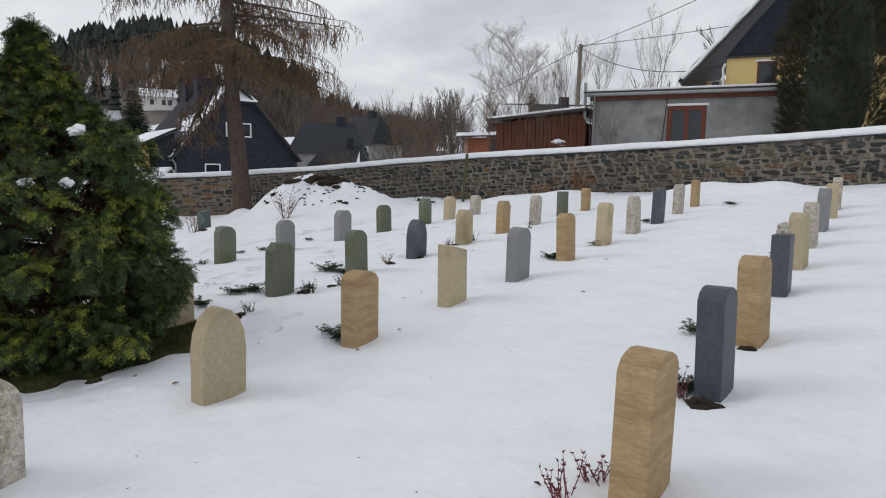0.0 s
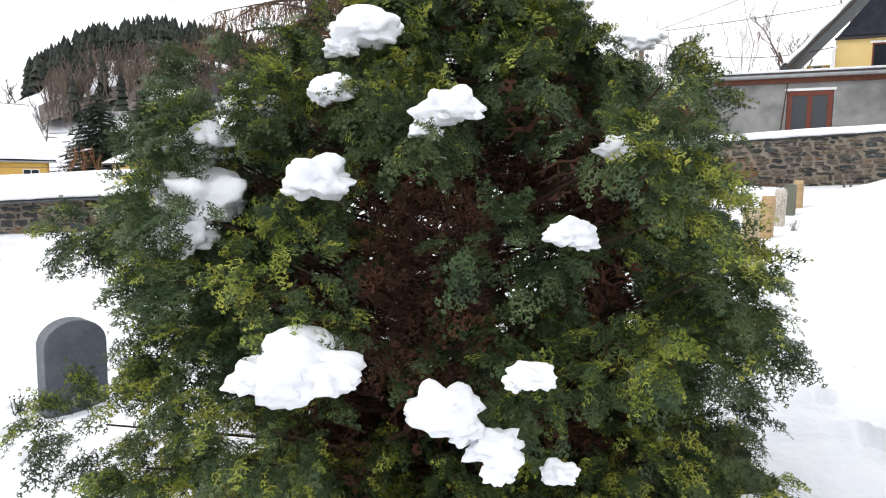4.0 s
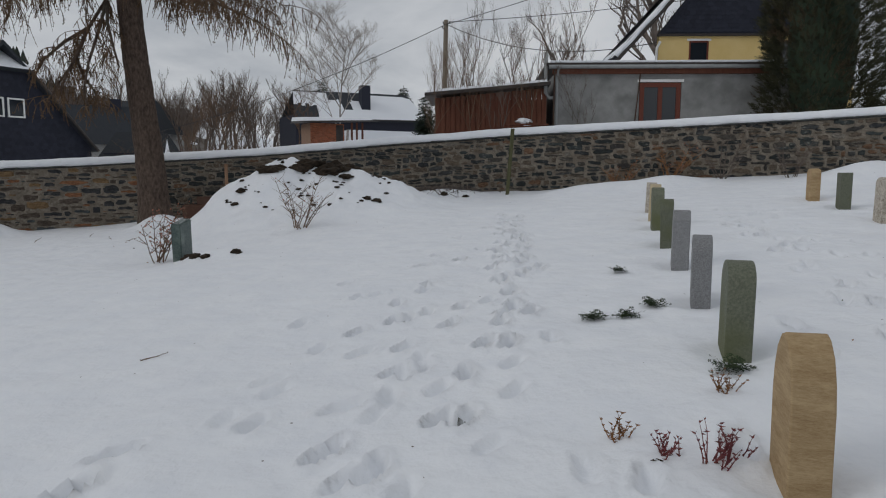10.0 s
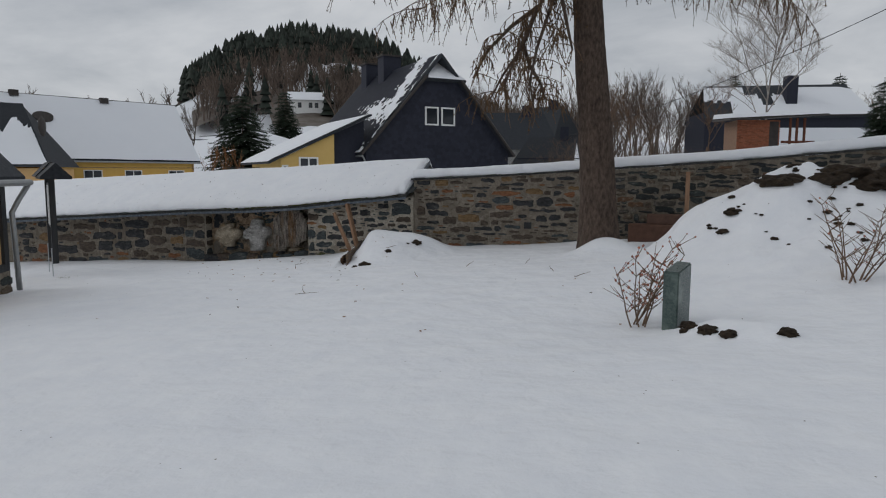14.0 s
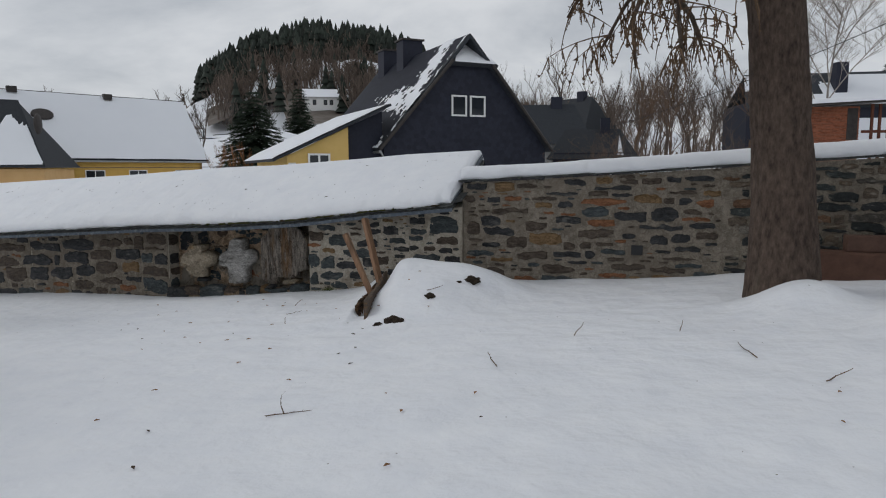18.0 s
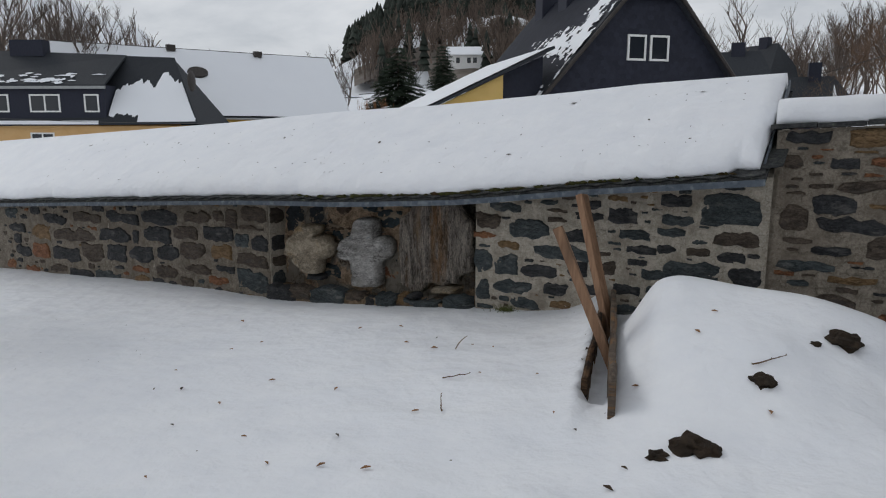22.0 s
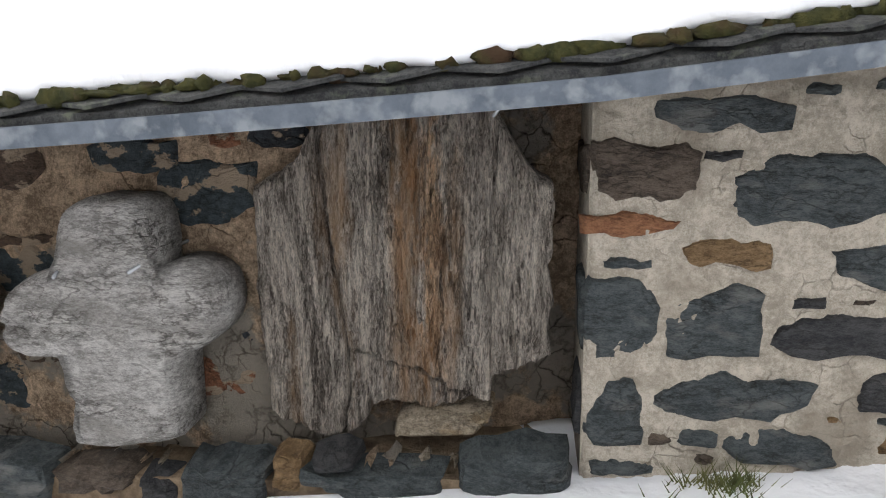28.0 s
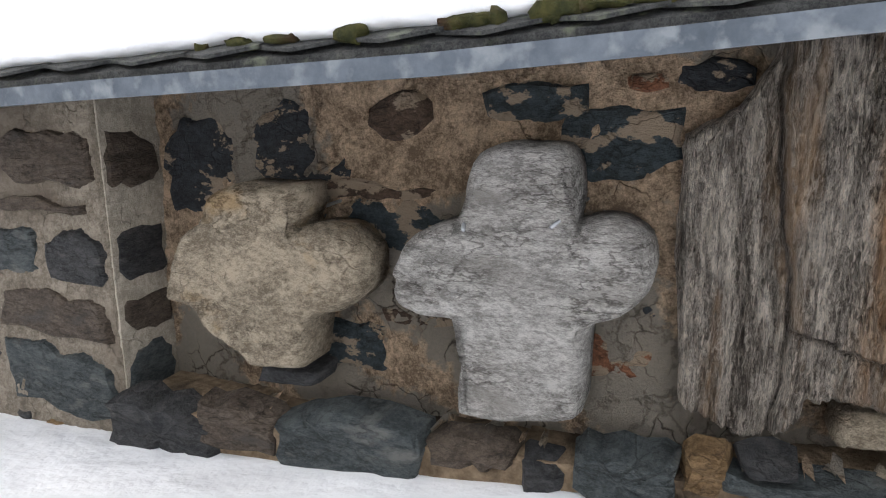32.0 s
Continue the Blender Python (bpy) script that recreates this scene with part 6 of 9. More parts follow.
part("trunk", wood, "bark", cypress, smooth=True)
limbs = Geo()
for centre, o in tips:
    a = Vector((CYP[0], CYP[1], max(0.45, centre.z - br.uniform(0.2, 0.6))))
    m = a.lerp(centre, 0.55) + Vector((br.uniform(-0.08, 0.08), br.uniform(-0.08, 0.08), -0.08))
    limbs.tube([a, m, centre], [0.014, 0.009, 0.004], 4, False)
tagged(part("branchwork", limbs, "rot", cypress, "thin brown branches"), kind="stuff")


def snow_lump(at, r, seed, flat=0.55):
    """A heap of wet snow: a few rounded lobes run together, ragged below."""
    q = random.Random(int(seed * 10) + 5)
    g = Geo()
    for k in range(2 if r < 0.09 else 3):
        b = bmesh.new()
        bmesh.ops.create_icosphere(b, subdivisions=4, radius=1)
        w = r * (0.92 if k == 0 else q.uniform(0.42, 0.6))
        a, d = q.uniform(0, 6.28), 0 if k == 0 else r * q.uniform(0.45, 0.85)
        c = Vector(at) + Vector((math.cos(a) * d, math.sin(a) * d, -0.8 * d * q.uniform(-0.3, 1.2)))
        v = []
        for p in b.verts:
            n = p.co.normalized()
            s = 1 + 0.62 * noise.noise(n * 1.4 + Vector((seed + k, 0, 0))) + 0.22 * noise.noise(n * 3.2 + Vector((seed, k, 0))) * (1.4 - n.z) + 0.07 * noise.noise(n * 8 + Vector((seed, k, 2))) + 0.02 * noise.noise(n * 19 + Vector((seed, k, 5)))
            z = n.z * (flat if n.z > 0 else flat * 0.75)
            v.append(c + Vector((n.x, n.y, z)) * s * w)
        g.add(v, [tuple(x.index for x in f.verts) for f in b.faces])
        b.free()
    return g


LUMPS = [(12.54, -20.71, 1.95, 0.15), (12.47, -20.80, 1.76, 0.08), (13.17, -20.96, 2.28, 0.08), (13.57, -21.08, 2.20, 0.10), (13.18, -21.15, 1.97, 0.11), (13.20, -21.42, 1.43, 0.16), (12.80, -20.74, 2.24, 0.10), (13.61, -21.49, 1.35, 0.11)]
LUMPS_2 = [(13.25, -20.82, 2.51, 0.12), (13.94, -21.25, 1.82, 0.07), (13.75, -21.50, 1.26, 0.08), (13.60, -21.47, 1.00, 0.08), (14.29, -20.88, 2.08, 0.06), (14.19, -20.60, 2.50, 0.07), (13.92, -21.45, 1.17, 0.05), (13.84, -21.48, 1.45, 0.06)]
LUMPS_4 = [(12.11, -20.05, 1.72, 0.09), (12.13, -20.21, 1.72, 0.07), (12.14, -20.31, 1.66, 0.10), (12.25, -20.13, 1.98, 0.12), (12.58, -20.78, 2.10, 0.12), (12.72, -20.91, 2.12, 0.08)]
LUMPS_3 = [(12.53, -20.56, 2.08, 0.12), (12.61, -20.78, 1.98, 0.08), (12.66, -20.93, 1.90, 0.15), (12.65, -21.01, 1.76, 0.10), (12.36, -20.38, 1.94, 0.05), (12.24, -20.53, 1.60, 0.07), (12.31, -20.57, 1.74, 0.09), (12.59, -20.32, 2.31, 0.11), (12.53, -21.04, 1.49, 0.05), (14.08, -21.03, 2.08, 0.06)]
for i, (x, y, z, r) in enumerate(LUMPS + LUMPS_2 + LUMPS_3 + LUMPS_4):
    d = math.hypot(x - CYP[0], y - CYP[1])
    x, y = x + (x - CYP[0]) / d * 0.05, y + (y - CYP[1]) / d * 0.05
    lump = finish("snow_clump", snow_lump((x, y, z), r, i * 1.7, 0.68), "snow_clean", smooth=True)
    tagged(lump, "clump of wet snow lying on cypress sprays", "snow clump", group="snow clumps on the cypress", kind="stuff")
# bare grassy earth and litter under the cypress
na, nd = 260, 40
ga, gd = np.meshgrid(np.linspace(0, 2 * math.pi, na, endpoint=False), np.linspace(0.25, 1.75, nd), indexing="ij")
sx_, sy_ = CYP[0] + gd * np.cos(ga), CYP[1] + gd * np.sin(ga)


def soil_lift(x, y):
    """How far the bare earth stands over the thin snow round it: it sinks under the snow along a ragged line."""
    d = np.hypot(x - CYP[0], y - CYP[1])
    return 0.040 - 0.060 * np.clip((d - 1.0) / 0.5, 0, 3) + 0.06 * np_waves(x, y, 41, 12, 1.5, 5) + 0.9 * np_waves(x, y, 42, 20, 8, 26)


sz_ = relief(sx_.ravel(), sy_.ravel(), False) + soil_lift(sx_.ravel(), sy_.ravel())
soil = fast_mesh("bare_soil", np.stack([sx_.ravel(), sy_.ravel(), sz_], -1), np.array([(i * nd + j, i * nd + j + 1, ((i + 1) % na) * nd + j + 1, ((i + 1) % na) * nd + j) for i in range(na) for j in range(nd - 1)])[:, ::-1], 4)
ra = np.random.RandomState(13)
ba, bd = ra.uniform(0, 2 * math.pi, 26000), ra.uniform(0.95, 1.6, 26000)
bx, by = CYP[0] + bd * np.cos(ba), CYP[1] + bd * np.sin(ba)
up_ = soil_lift(bx, by)
bx, by, up_ = bx[up_ > 0.004], by[up_ > 0.004], up_[up_ > 0.004]
bz = relief(bx, by, False) + up_ - 0.004
bh, bl = ra.uniform(0.012, 0.04, len(bx)), ra.uniform(0, 2 * math.pi, len(bx))
bv = np.stack([np.stack([bx - 0.004, by, bz], -1), np.stack([bx + 0.004, by, bz], -1), np.stack([bx + np.cos(bl) * bh, by + np.sin(bl) * bh, bz + bh], -1)], 1).reshape(-1, 3)
tagged(finish("grass", fast_mesh("grass", bv, np.arange(len(bv)).reshape(-1, 3), 3), "grass"), "short brown-green grass and moss under the cypress", "grass", kind="stuff")
tagged(finish("bare_soil", soil, mat("mossy_soil", (0.028, 0.020, 0.011), (0.140, 0.120, 0.048), 34, 0.95, 1.0, 50, (0.05, 0.032, 0.02), 4, 0.55, depth=0.03), smooth=True), "dark bare soil with needle litter under the cypress", "soil", kind="structure")


# ---- the larch by the wall ----
def gnarled(p0, direction, length, steps, wander, sag, lift, r):
    pts, d = [Vector(p0)], Vector(direction).normalized()
    for i in range(steps):
        s = i / steps
        d = (d + Vector((r.uniform(-wander, wander), r.uniform(-wander, wander), -sag + lift * s))).normalized()
        pts.append(pts[-1] + d * length / steps)
    return pts


lr = random.Random(31)
larch = thing("larch", (7.05, -1.55, 0.4), "tall leafless larch with reddish bark and hanging cone-studded twigs", "tree")
trunk_pts = [(7.08 - 0.062 * k ** 1.02 + 0.03 * math.sin(k), -1.55 + 0.02 * math.sin(k * 0.7), 0.35 + k) for k in np.linspace(0, 17, 26)]
tg = Geo()
tg.tube(trunk_pts, [0.34 * (1 - 0.045 * k) + 0.10 * math.exp(-k * 1.6) for k in np.linspace(0, 17, 26)], 20)
tb = tg.bm()
bmesh.ops.subdivide_edges(tb, edges=[e for e in tb.edges if abs(e.verts[0].co.z - e.verts[1].co.z) > 0.3], cuts=5)
for v in tb.verts:
    a = math.atan2(v.co.y + 1.55, v.co.x - 7.05)
    k = 0.022 * noise.noise(Vector((math.cos(a) * 7, math.sin(a) * 7, v.co.z * 2.2))) + 0.012 * noise.noise(Vector((math.cos(a) * 17, math.sin(a) * 17, v.co.z * 5)))
    v.co += Vector((math.cos(a), math.sin(a), 0)) * k
part("trunk", tb, "bark", larch, smooth=True)


def trunk_at(z):
    i = min(range(len(trunk_pts) - 1), key=lambda j: abs(trunk_pts[j][2] - z))
    return Vector((trunk_pts[i][0], trunk_pts[i][1], z))


twigs = Geo()


def hang(p, r, lo=0.12, hi=0.62):
    ln = r.uniform(lo, hi)
    d = Vector((r.uniform(-0.5, 0.5), r.uniform(-0.5, 0.5), -1)).normalized()
    pts = [p]
    for i in range(3):
        d = (d + Vector((r.uniform(-0.22, 0.22), r.uniform(-0.22, 0.22), -0.12))).normalized()
        pts.append(pts[-1] + d * ln / 3)
    twigs.tube(pts, [0.008, 0.007, 0.006, 0.004], 3, False)
    for i in range(int(ln * 20)):
        s = r.uniform(0, 2.99)
        q = pts[int(s)].lerp(pts[int(s) + 1], s % 1)
        k = r.uniform(0.012, 0.024) * (1.6 if r.random() < 0.22 else 1)
        o = Vector((r.uniform(-1, 1), r.uniform(-1, 1), r.uniform(-1, 0.4))).normalized() * k
        s1 = o.orthogonal().normalized() * k * 0.6
        twigs.add([q - s1, q + s1, q + o * 1.6, q + o.cross(s1).normalized() * k * 0.6], [(0, 1, 2), (1, 3, 2), (3, 0, 2)])


LARCH_BOUGHS = [(6.1, 352, 3.7, 0.045, 0.03), (6.5, 12, 3.9, 0.05, 0.05), (6.3, 330, 3.4, 0.05, 0.03), (6.6, 40, 3.2, 0.05, 0.04), (6.2, 172, 4.0, 0.045, 0.05), (6.7, 200, 4.4, 0.05, 0.06), (7.0, 160, 4.2, 0.04, 0.04), (6.5, 225, 3.6, 0.06, 0.05), (7.2, 250, 3.8, 0.05, 0.05), (6.9, 285, 3.6, 0.05, 0.04), (7.4, 345, 4.6, 0.045, 0.05), (7.6, 185, 4.8, 0.045, 0.05)]
while len(LARCH_BOUGHS) < 40:
    z = lr.uniform(7.6, 14.5)
    LARCH_BOUGHS.append((z, lr.uniform(0, 360), lr.uniform(3.2, 5.4) * (1.25 - z / 22), lr.uniform(0.03, 0.07), lr.uniform(0.03, 0.09)))
for z, a, ln, sag, lift in LARCH_BOUGHS:
    a = radians(a)
    pts = gnarled(trunk_at(z), (math.cos(a), math.sin(a), 0.05), ln, 12, 0.30, sag, lift, lr)
    g = Geo().tube(pts, [0.050 * (1 - i / 13.5) for i in range(13)], 6)
    part("limb", g, "bark", larch, smooth=True)
    for i in range(2, 13):
        for k in range(5 if z < 10 else 2):
            s = lr.random()
            p = pts[i - 1].lerp(pts[i], s)
            side = Vector((-math.sin(a), math.cos(a), 0)) * lr.choice((-1, 1))
            if lr.random() < 0.42:
                q = gnarled(p, side + Vector((math.cos(a) * 0.5, math.sin(a) * 0.5, 0)), lr.uniform(0.5, 1.5), 4, 0.25, 0.18, 0.0, lr)
                twigs.tube(q, [0.014, 0.011, 0.009, 0.007, 0.004], 3, False)
                for w in q[1:]:
                    for _ in range(2):
                        hang(w, lr, 0.2, 0.7)
            else:
                hang(p, lr)
# a heavy bough that hangs low beside the trunk
for pts in ([(6.75, -1.60, 5.9), (6.3, -1.75, 5.7), (5.9, -1.85, 5.0), (5.65, -1.95, 4.3), (5.30, -2.0, 3.8), (5.05, -2.0, 3.35)], [(5.65, -1.95, 4.3), (5.8, -2.0, 3.9), (6.0, -2.05, 3.6), (6.1, -2.1, 3.3)],
            [(5.9, -1.85, 5.0), (5.35, -1.7, 4.7), (4.9, -1.65, 4.3), (4.6, -1.6, 3.8)], [(6.3, -1.75, 5.7), (6.35, -2.1, 5.1), (6.5, -2.3, 4.5), (6.6, -2.35, 4.1)], [(5.9, -1.85, 5.0), (5.75, -2.1, 4.5), (5.55, -2.25, 4.0), (5.40, -2.35, 3.55), (5.45, -2.3, 3.1)], [(6.3, -1.75, 5.7), (6.15, -2.05, 4.9), (5.95, -2.2, 4.2), (5.85, -2.3, 3.6), (5.92, -2.25, 3.15)]):
    pts = [Vector(q) for q in pts]
    part("limb", Geo().tube(pts, [0.045 * (1 - 0.8 * i / len(pts)) for i in range(len(pts))], 6), "bark", larch, smooth=True)
    for a, b in zip(pts, pts[1:]):
        for k in range(7):
            p = a.lerp(b, lr.random())
            if lr.random() < 0.5:
                hang(p, lr, 0.15, 0.55)
            else:
                q = gnarled(p, (lr.uniform(-1, 1), lr.uniform(-1, 1), 0.1), lr.uniform(0.3, 0.8), 4, 0.3, 0.2, 0.0, lr)
                twigs.tube(q, [0.012, 0.010, 0.008, 0.006, 0.004], 3, False)
                for w in q[1:]:
                    hang(w, lr, 0.12, 0.45)
                    hang(w, lr, 0.12, 0.35)
tagged(part("twigwork", twigs, "twig", larch, "thin hanging twigs with small cones"), kind="stuff")


# ---- bare trees and shrubs ----
def bare_tree(at, height, spread, r, levels=4, fork=4, thick=0.03, n=4, up=0.55, droop=0.0, start=0.25):
    g = Geo()

    def grow(p, d, ln, rad, lev):
        k = (4, 4, 3, 3, 2, 2)[lev]
        pts = gnarled(p, d, ln, k, 0.24, droop if lev > 1 else 0.0, 0.0 if lev < 2 else 0.02, r)
        g.tube(pts, [rad * (1 - 0.55 * i / k) for i in range(k + 1)], n if lev < 2 else 3, False)
        if lev >= levels:
            return
        for i in range(fork + (2 if lev == 0 else 0)):
            s = (start if lev == 0 else 0.2) + (0.98 - (start if lev == 0 else 0.2)) * (i + r.random()) / (fork + (2 if lev == 0 else 0))
            q = pts[min(int(s * k), k - 1)].lerp(pts[min(int(s * k) + 1, k)], (s * k) % 1)
            side = Vector((r.uniform(-1, 1), r.uniform(-1, 1), 0)).normalized()
            grow(q, side * spread + Vector((0, 0, up)) + Vector(d) * 0.55, ln * r.uniform(0.42, 0.66) * (1.1 - 0.35 * s), rad * 0.5, lev + 1)

    grow(Vector(at), (r.uniform(-0.05, 0.05), r.uniform(-0.05, 0.05), 1), height * 0.72, height * thick * 0.5, 0)
    return g


# ---- houses beyond the wall ----
def loc(name, geo, material, parent, label="", **kw):
    return part(name, geo, material, parent, label, world_space=False, **kw)


def window(parent, x0, x1, z0, z1, y, name="window", bars=0, material="white", w=0.09):
    """A window set in a wall that faces -y: frame, glass and glazing bars as parts under it."""
    fr = Geo()
    fr.prism([(x0, z0), (x1, z0), (x1, z0 + w), (x0, z0 + w)], y - 0.06, y + 0.05)
    fr.prism([(x0, z1 - w), (x1, z1 - w), (x1, z1), (x0, z1)], y - 0.06, y + 0.05)
    fr.prism([(x0, z0 + w), (x0 + w, z0 + w), (x0 + w, z1 - w), (x0, z1 - w)], y - 0.06, y + 0.05)
    fr.prism([(x1 - w, z0 + w), (x1, z0 + w), (x1, z1 - w), (x1 - w, z1 - w)], y - 0.06, y + 0.05)
    for i in range(bars):
        xm = x0 + (x1 - x0) * (i + 1) / (bars + 1)
        fr.prism([(xm - w * 0.5, z0 + w), (xm + w * 0.5, z0 + w), (xm + w * 0.5, z1 - w), (xm - w * 0.5, z1 - w)], y - 0.055, y + 0.05)
    win = loc(name, fr, material, parent, "white-painted window frame" if material == "white" else "red-brown window frame")
    gl = Geo().prism([(x0 + w, z0 + w), (x1 - w, z0 + w), (x1 - w, z1 - w), (x0 + w, z1 - w)], y - 0.02, y + 0.02)
    g = finish("pane", gl, "glass", win, "dark reflecting glass", world_space=False)
    return win


def slates(poly_in, x0, x1, z0, z1, y, step, r):
    """Overlapping slates hung on a wall that faces -y, where poly_in(x, z) holds."""
    g = Geo()
    row, z = 0, z0
    while z < z1:
        x = x0 + (step * 0.5 if row % 2 else 0)
        while x < x1:
            if poly_in(x, z + step * 0.4) and poly_in(x + step, z + step * 0.4):
                e = r.uniform(-0.006, 0.006)
                g.add([(x + 0.006, y - 0.022 + e, z), (x + step * 0.5, y - 0.026 + e, z - step * 0.22), (x + step - 0.006, y - 0.022 + e, z), (x + step - 0.006, y + 0.0, z + step * 0.95), (x + 0.006, y + 0.0, z + step * 0.95)], [(0, 1, 2, 3, 4)])
            x += step
        z += step * 0.72
        row += 1
    return g


def slope_point(a, b, s, v, lift=0.0):
    """A point on a roof slope between the eaves a and the ridge b, given as (x, z), at v along the ridge."""
    dx, dz = b[0] - a[0], b[1] - a[1]
    ln = math.hypot(dx, dz)
    return (a[0] + dx * s - dz / ln * lift, v, a[1] + dz * s + dx / ln * lift)


def roof_slab(a, b, v0, v1, t=0.16):
    g = Geo()
    q = [slope_point(a, b, s, v, l) for l in (0.0, t) for s, v in ((0, v0), (1, v0), (1, v1), (0, v1))]
    return g.add(q, [(0, 1, 2, 3), (7, 6, 5, 4), (4, 5, 1, 0), (5, 6, 2, 1), (6, 7, 3, 2), (7, 4, 0, 3)])


def roof_slates(a, b, v0, v1, lift, size, r):
    g = Geo()
    ln = math.hypot(b[0] - a[0], b[1] - a[1])
    rows, cols = int(ln / (size * 0.75)), int((v1 - v0) / size)
    for i in range(rows):
        for j in range(cols):
            s0, s1 = i / rows, min(1.0, (i + 1.25) / rows)
            va = v0 + (j + (0.5 if i % 2 else 0)) * size
            if va + size > v1 + 0.01:
                continue
            l = lift + r.uniform(0, 0.012)
            g.add([slope_point(a, b, s0, va + 0.01, l + 0.03), slope_point(a, b, s0, va + size - 0.01, l + 0.03), slope_point(a, b, s1, va + size - 0.01, l), slope_point(a, b, s1, va + 0.01, l)], [(0, 1, 2, 3)])
    return g


def roof_snow(a, b, v0, v1, keep, thick, nx, ny, seed, rag=0.16):
    """Snow left on a roof slope wherever keep(s, v) is above zero; its edge is thin and uneven."""
    g, idx = Geo(), {}
    for i in range(nx + 1):
        for j in range(ny + 1):
            s, v = i / nx, v0 + (v1 - v0) * j / ny
            k = keep(s, v) + rag * fbm(s * 14 + seed, v * 2.6, seed) + (rag - 0.16) * fbm(s * 46, v * 6.5, seed + 3, 2)
            if k > 0:
                idx[i, j] = len(g.v)
                g.v.append(slope_point(a, b, s, v, 0.19 + thick * min(1, k * 5)))
    for i in range(nx):
        for j in range(ny):
            q = [(i, j), (i + 1, j), (i + 1, j + 1), (i, j + 1)]
            if all(c in idx for c in q):
                g.f.append(tuple(idx[c] for c in q))
    return g


hr = random.Random(77)
# the dark slate-hung house
house = thing("slate_house", (-5.0, 24.7, 0.0), "dark slate-hung house with half-hipped snowy roof and yellow annex", "house", turn=45)
EL, ER, TL, TR, RG = (-5.0, 3.0), (5.3, 3.15), (-0.92, 7.62), (1.42, 7.62), (0.15, 9.0)
gable = Geo().prism([(-4.7, 0.2), (5.0, 0.2), (5.0, 3.3), (TR[0], TR[1]), (TL[0], TL[1]), (-4.7, 3.3)], 0.0, 0.4)
loc("wall", gable, "slate_house", house, "gable wall hung with dark slates")


def in_gable(x, z):
    if z > 7.5:
        return False
    left = -4.7 + max(0, z - 3.2) / (TL[1] - 3.2) * (TL[0] + 4.7)
    right = 5.0 - max(0, z - 3.2) / (TR[1] - 3.2) * (5.0 - TR[0])
    return left < x < right and not (-1.0 < x < 1.2 and 4.6 < z < 6.05)


tagged(loc("slate_cladding", slates(in_gable, -4.7, 5.0, 0.6, 7.5, -0.005, 0.27, hr), "slate_house", house), kind="stuff")
loc("side_wall", Geo().box(-4.5, 0.4, 0.2, -4.2, 13, 3.2), "slate_house", house)
loc("rear_wall", Geo().box(-4.5, 12.8, 0.2, 4.8, 13.1, 5), "slate_house", house)
window(house, -0.92, -0.02, 4.86, 5.96, -0.02)
window(house, 0.17, 1.10, 4.86, 5.96, -0.02)
window(house, -2.6, -1.4, 1.7, 2.75, -0.02)
loc("roof", roof_slab(EL, RG, -0.35, 13.2), "slate", house, "steep slate roof slope")
loc("roof_far_side", roof_slab(ER, RG, -0.35, 13.2), "slate", house)
tagged(loc("roof_covering", roof_slates(EL, RG, 0.0, 13.1, 0.16, 0.30, hr), "slate_house", house), kind="stuff")
# half-hip: the roof's end cut back over the gable
hip = Geo().add([(TL[0] - 0.25, -0.45, TL[1] - 0.06), (TR[0] + 0.25, -0.45, TR[1] - 0.06), (RG[0], 1.25, RG[1] + 0.14), (TL[0] - 0.25, -0.3, TL[1] - 0.2), (TR[0] + 0.25, -0.3, TR[1] - 0.2), (RG[0], 1.4, RG[1] - 0.05)], [(0, 1, 2), (5, 4, 3), (0, 3, 4, 1), (1, 4, 5, 2), (2, 5, 3, 0)])
loc("half_hip", hip, "slate", house)
snow_hip = Geo().add([(TL[0] + 0.05, -0.42, TL[1] + 0.0), (TR[0] + 0.1, -0.42, TR[1] + 0.0), (RG[0] + 0.15, 0.9, RG[1] - 0.03), (RG[0] - 0.15, 0.8, RG[1] - 0.1), (TL[0] + 0.05, -0.40, TL[1] + 0.10), (TR[0] + 0.1, -0.40, TR[1] + 0.10), (RG[0] + 0.15, 0.9, RG[1] + 0.02), (RG[0] - 0.15, 0.8, RG[1] - 0.05)], [(4, 5, 6, 7), (0, 1, 5, 4), (1, 2, 6, 5), (2, 3, 7, 6), (3, 0, 4, 7)])
loc("snow", snow_hip, "snow_clean", house)
for a, b in ((EL, TL), (ER, TR)):
    rim = Geo().tube([slope_point(a, b, s, -0.42, 0.10) for s in (0, 0.5, 1)], 0.09, 6)
    loc("verge", rim, "dark_trim", house, "dark verge board")
for v, top in ((7.6, 10.0), (11.0, 9.9)):
    ch = Geo().box(-0.75, v - 0.55, 7.3, 0.55, v + 0.55, top)
    chimney = loc("chimney", ch, "slate_house", house, "slate-clad chimney")
    finish("chimney_cap", Geo().box(-0.85, v - 0.65, top, 0.65, v + 0.65, top + 0.10), "dark_trim", chimney, world_space=False)
keep_main = lambda s, v: max(0.30 - abs(s - (0.40 + 0.02 * v)) * 2.4 - 0.10 * max(0, v - 3.5), 0.34 - abs(v - 1.3 - 2.2 * (s - 0.62)) * 0.34 - (0.5 if s < 0.45 else 0) - 0.6 * max(0, s - 0.95), 0.25 - s * 2.8 - 0.03 * v, 0.2 - abs(v + 0.3) * 1.2)
tagged(loc("roof_snow", roof_snow(EL, RG, -0.35, 13.0, keep_main, 0.06, 84, 130, 3.0, 0.36), "snow_clean", house, "patches of half-melted snow", smooth=True), kind="stuff")
gut = Geo().tube([(-5.05, -0.4, 2.95), (-5.05, 5.5, 2.95)], 0.07, 8)
gut.tube([(-5.0, -0.35, 2.92), (-4.82, -0.30, 2.6), (-4.82, -0.12, 0.4)], 0.05, 8)
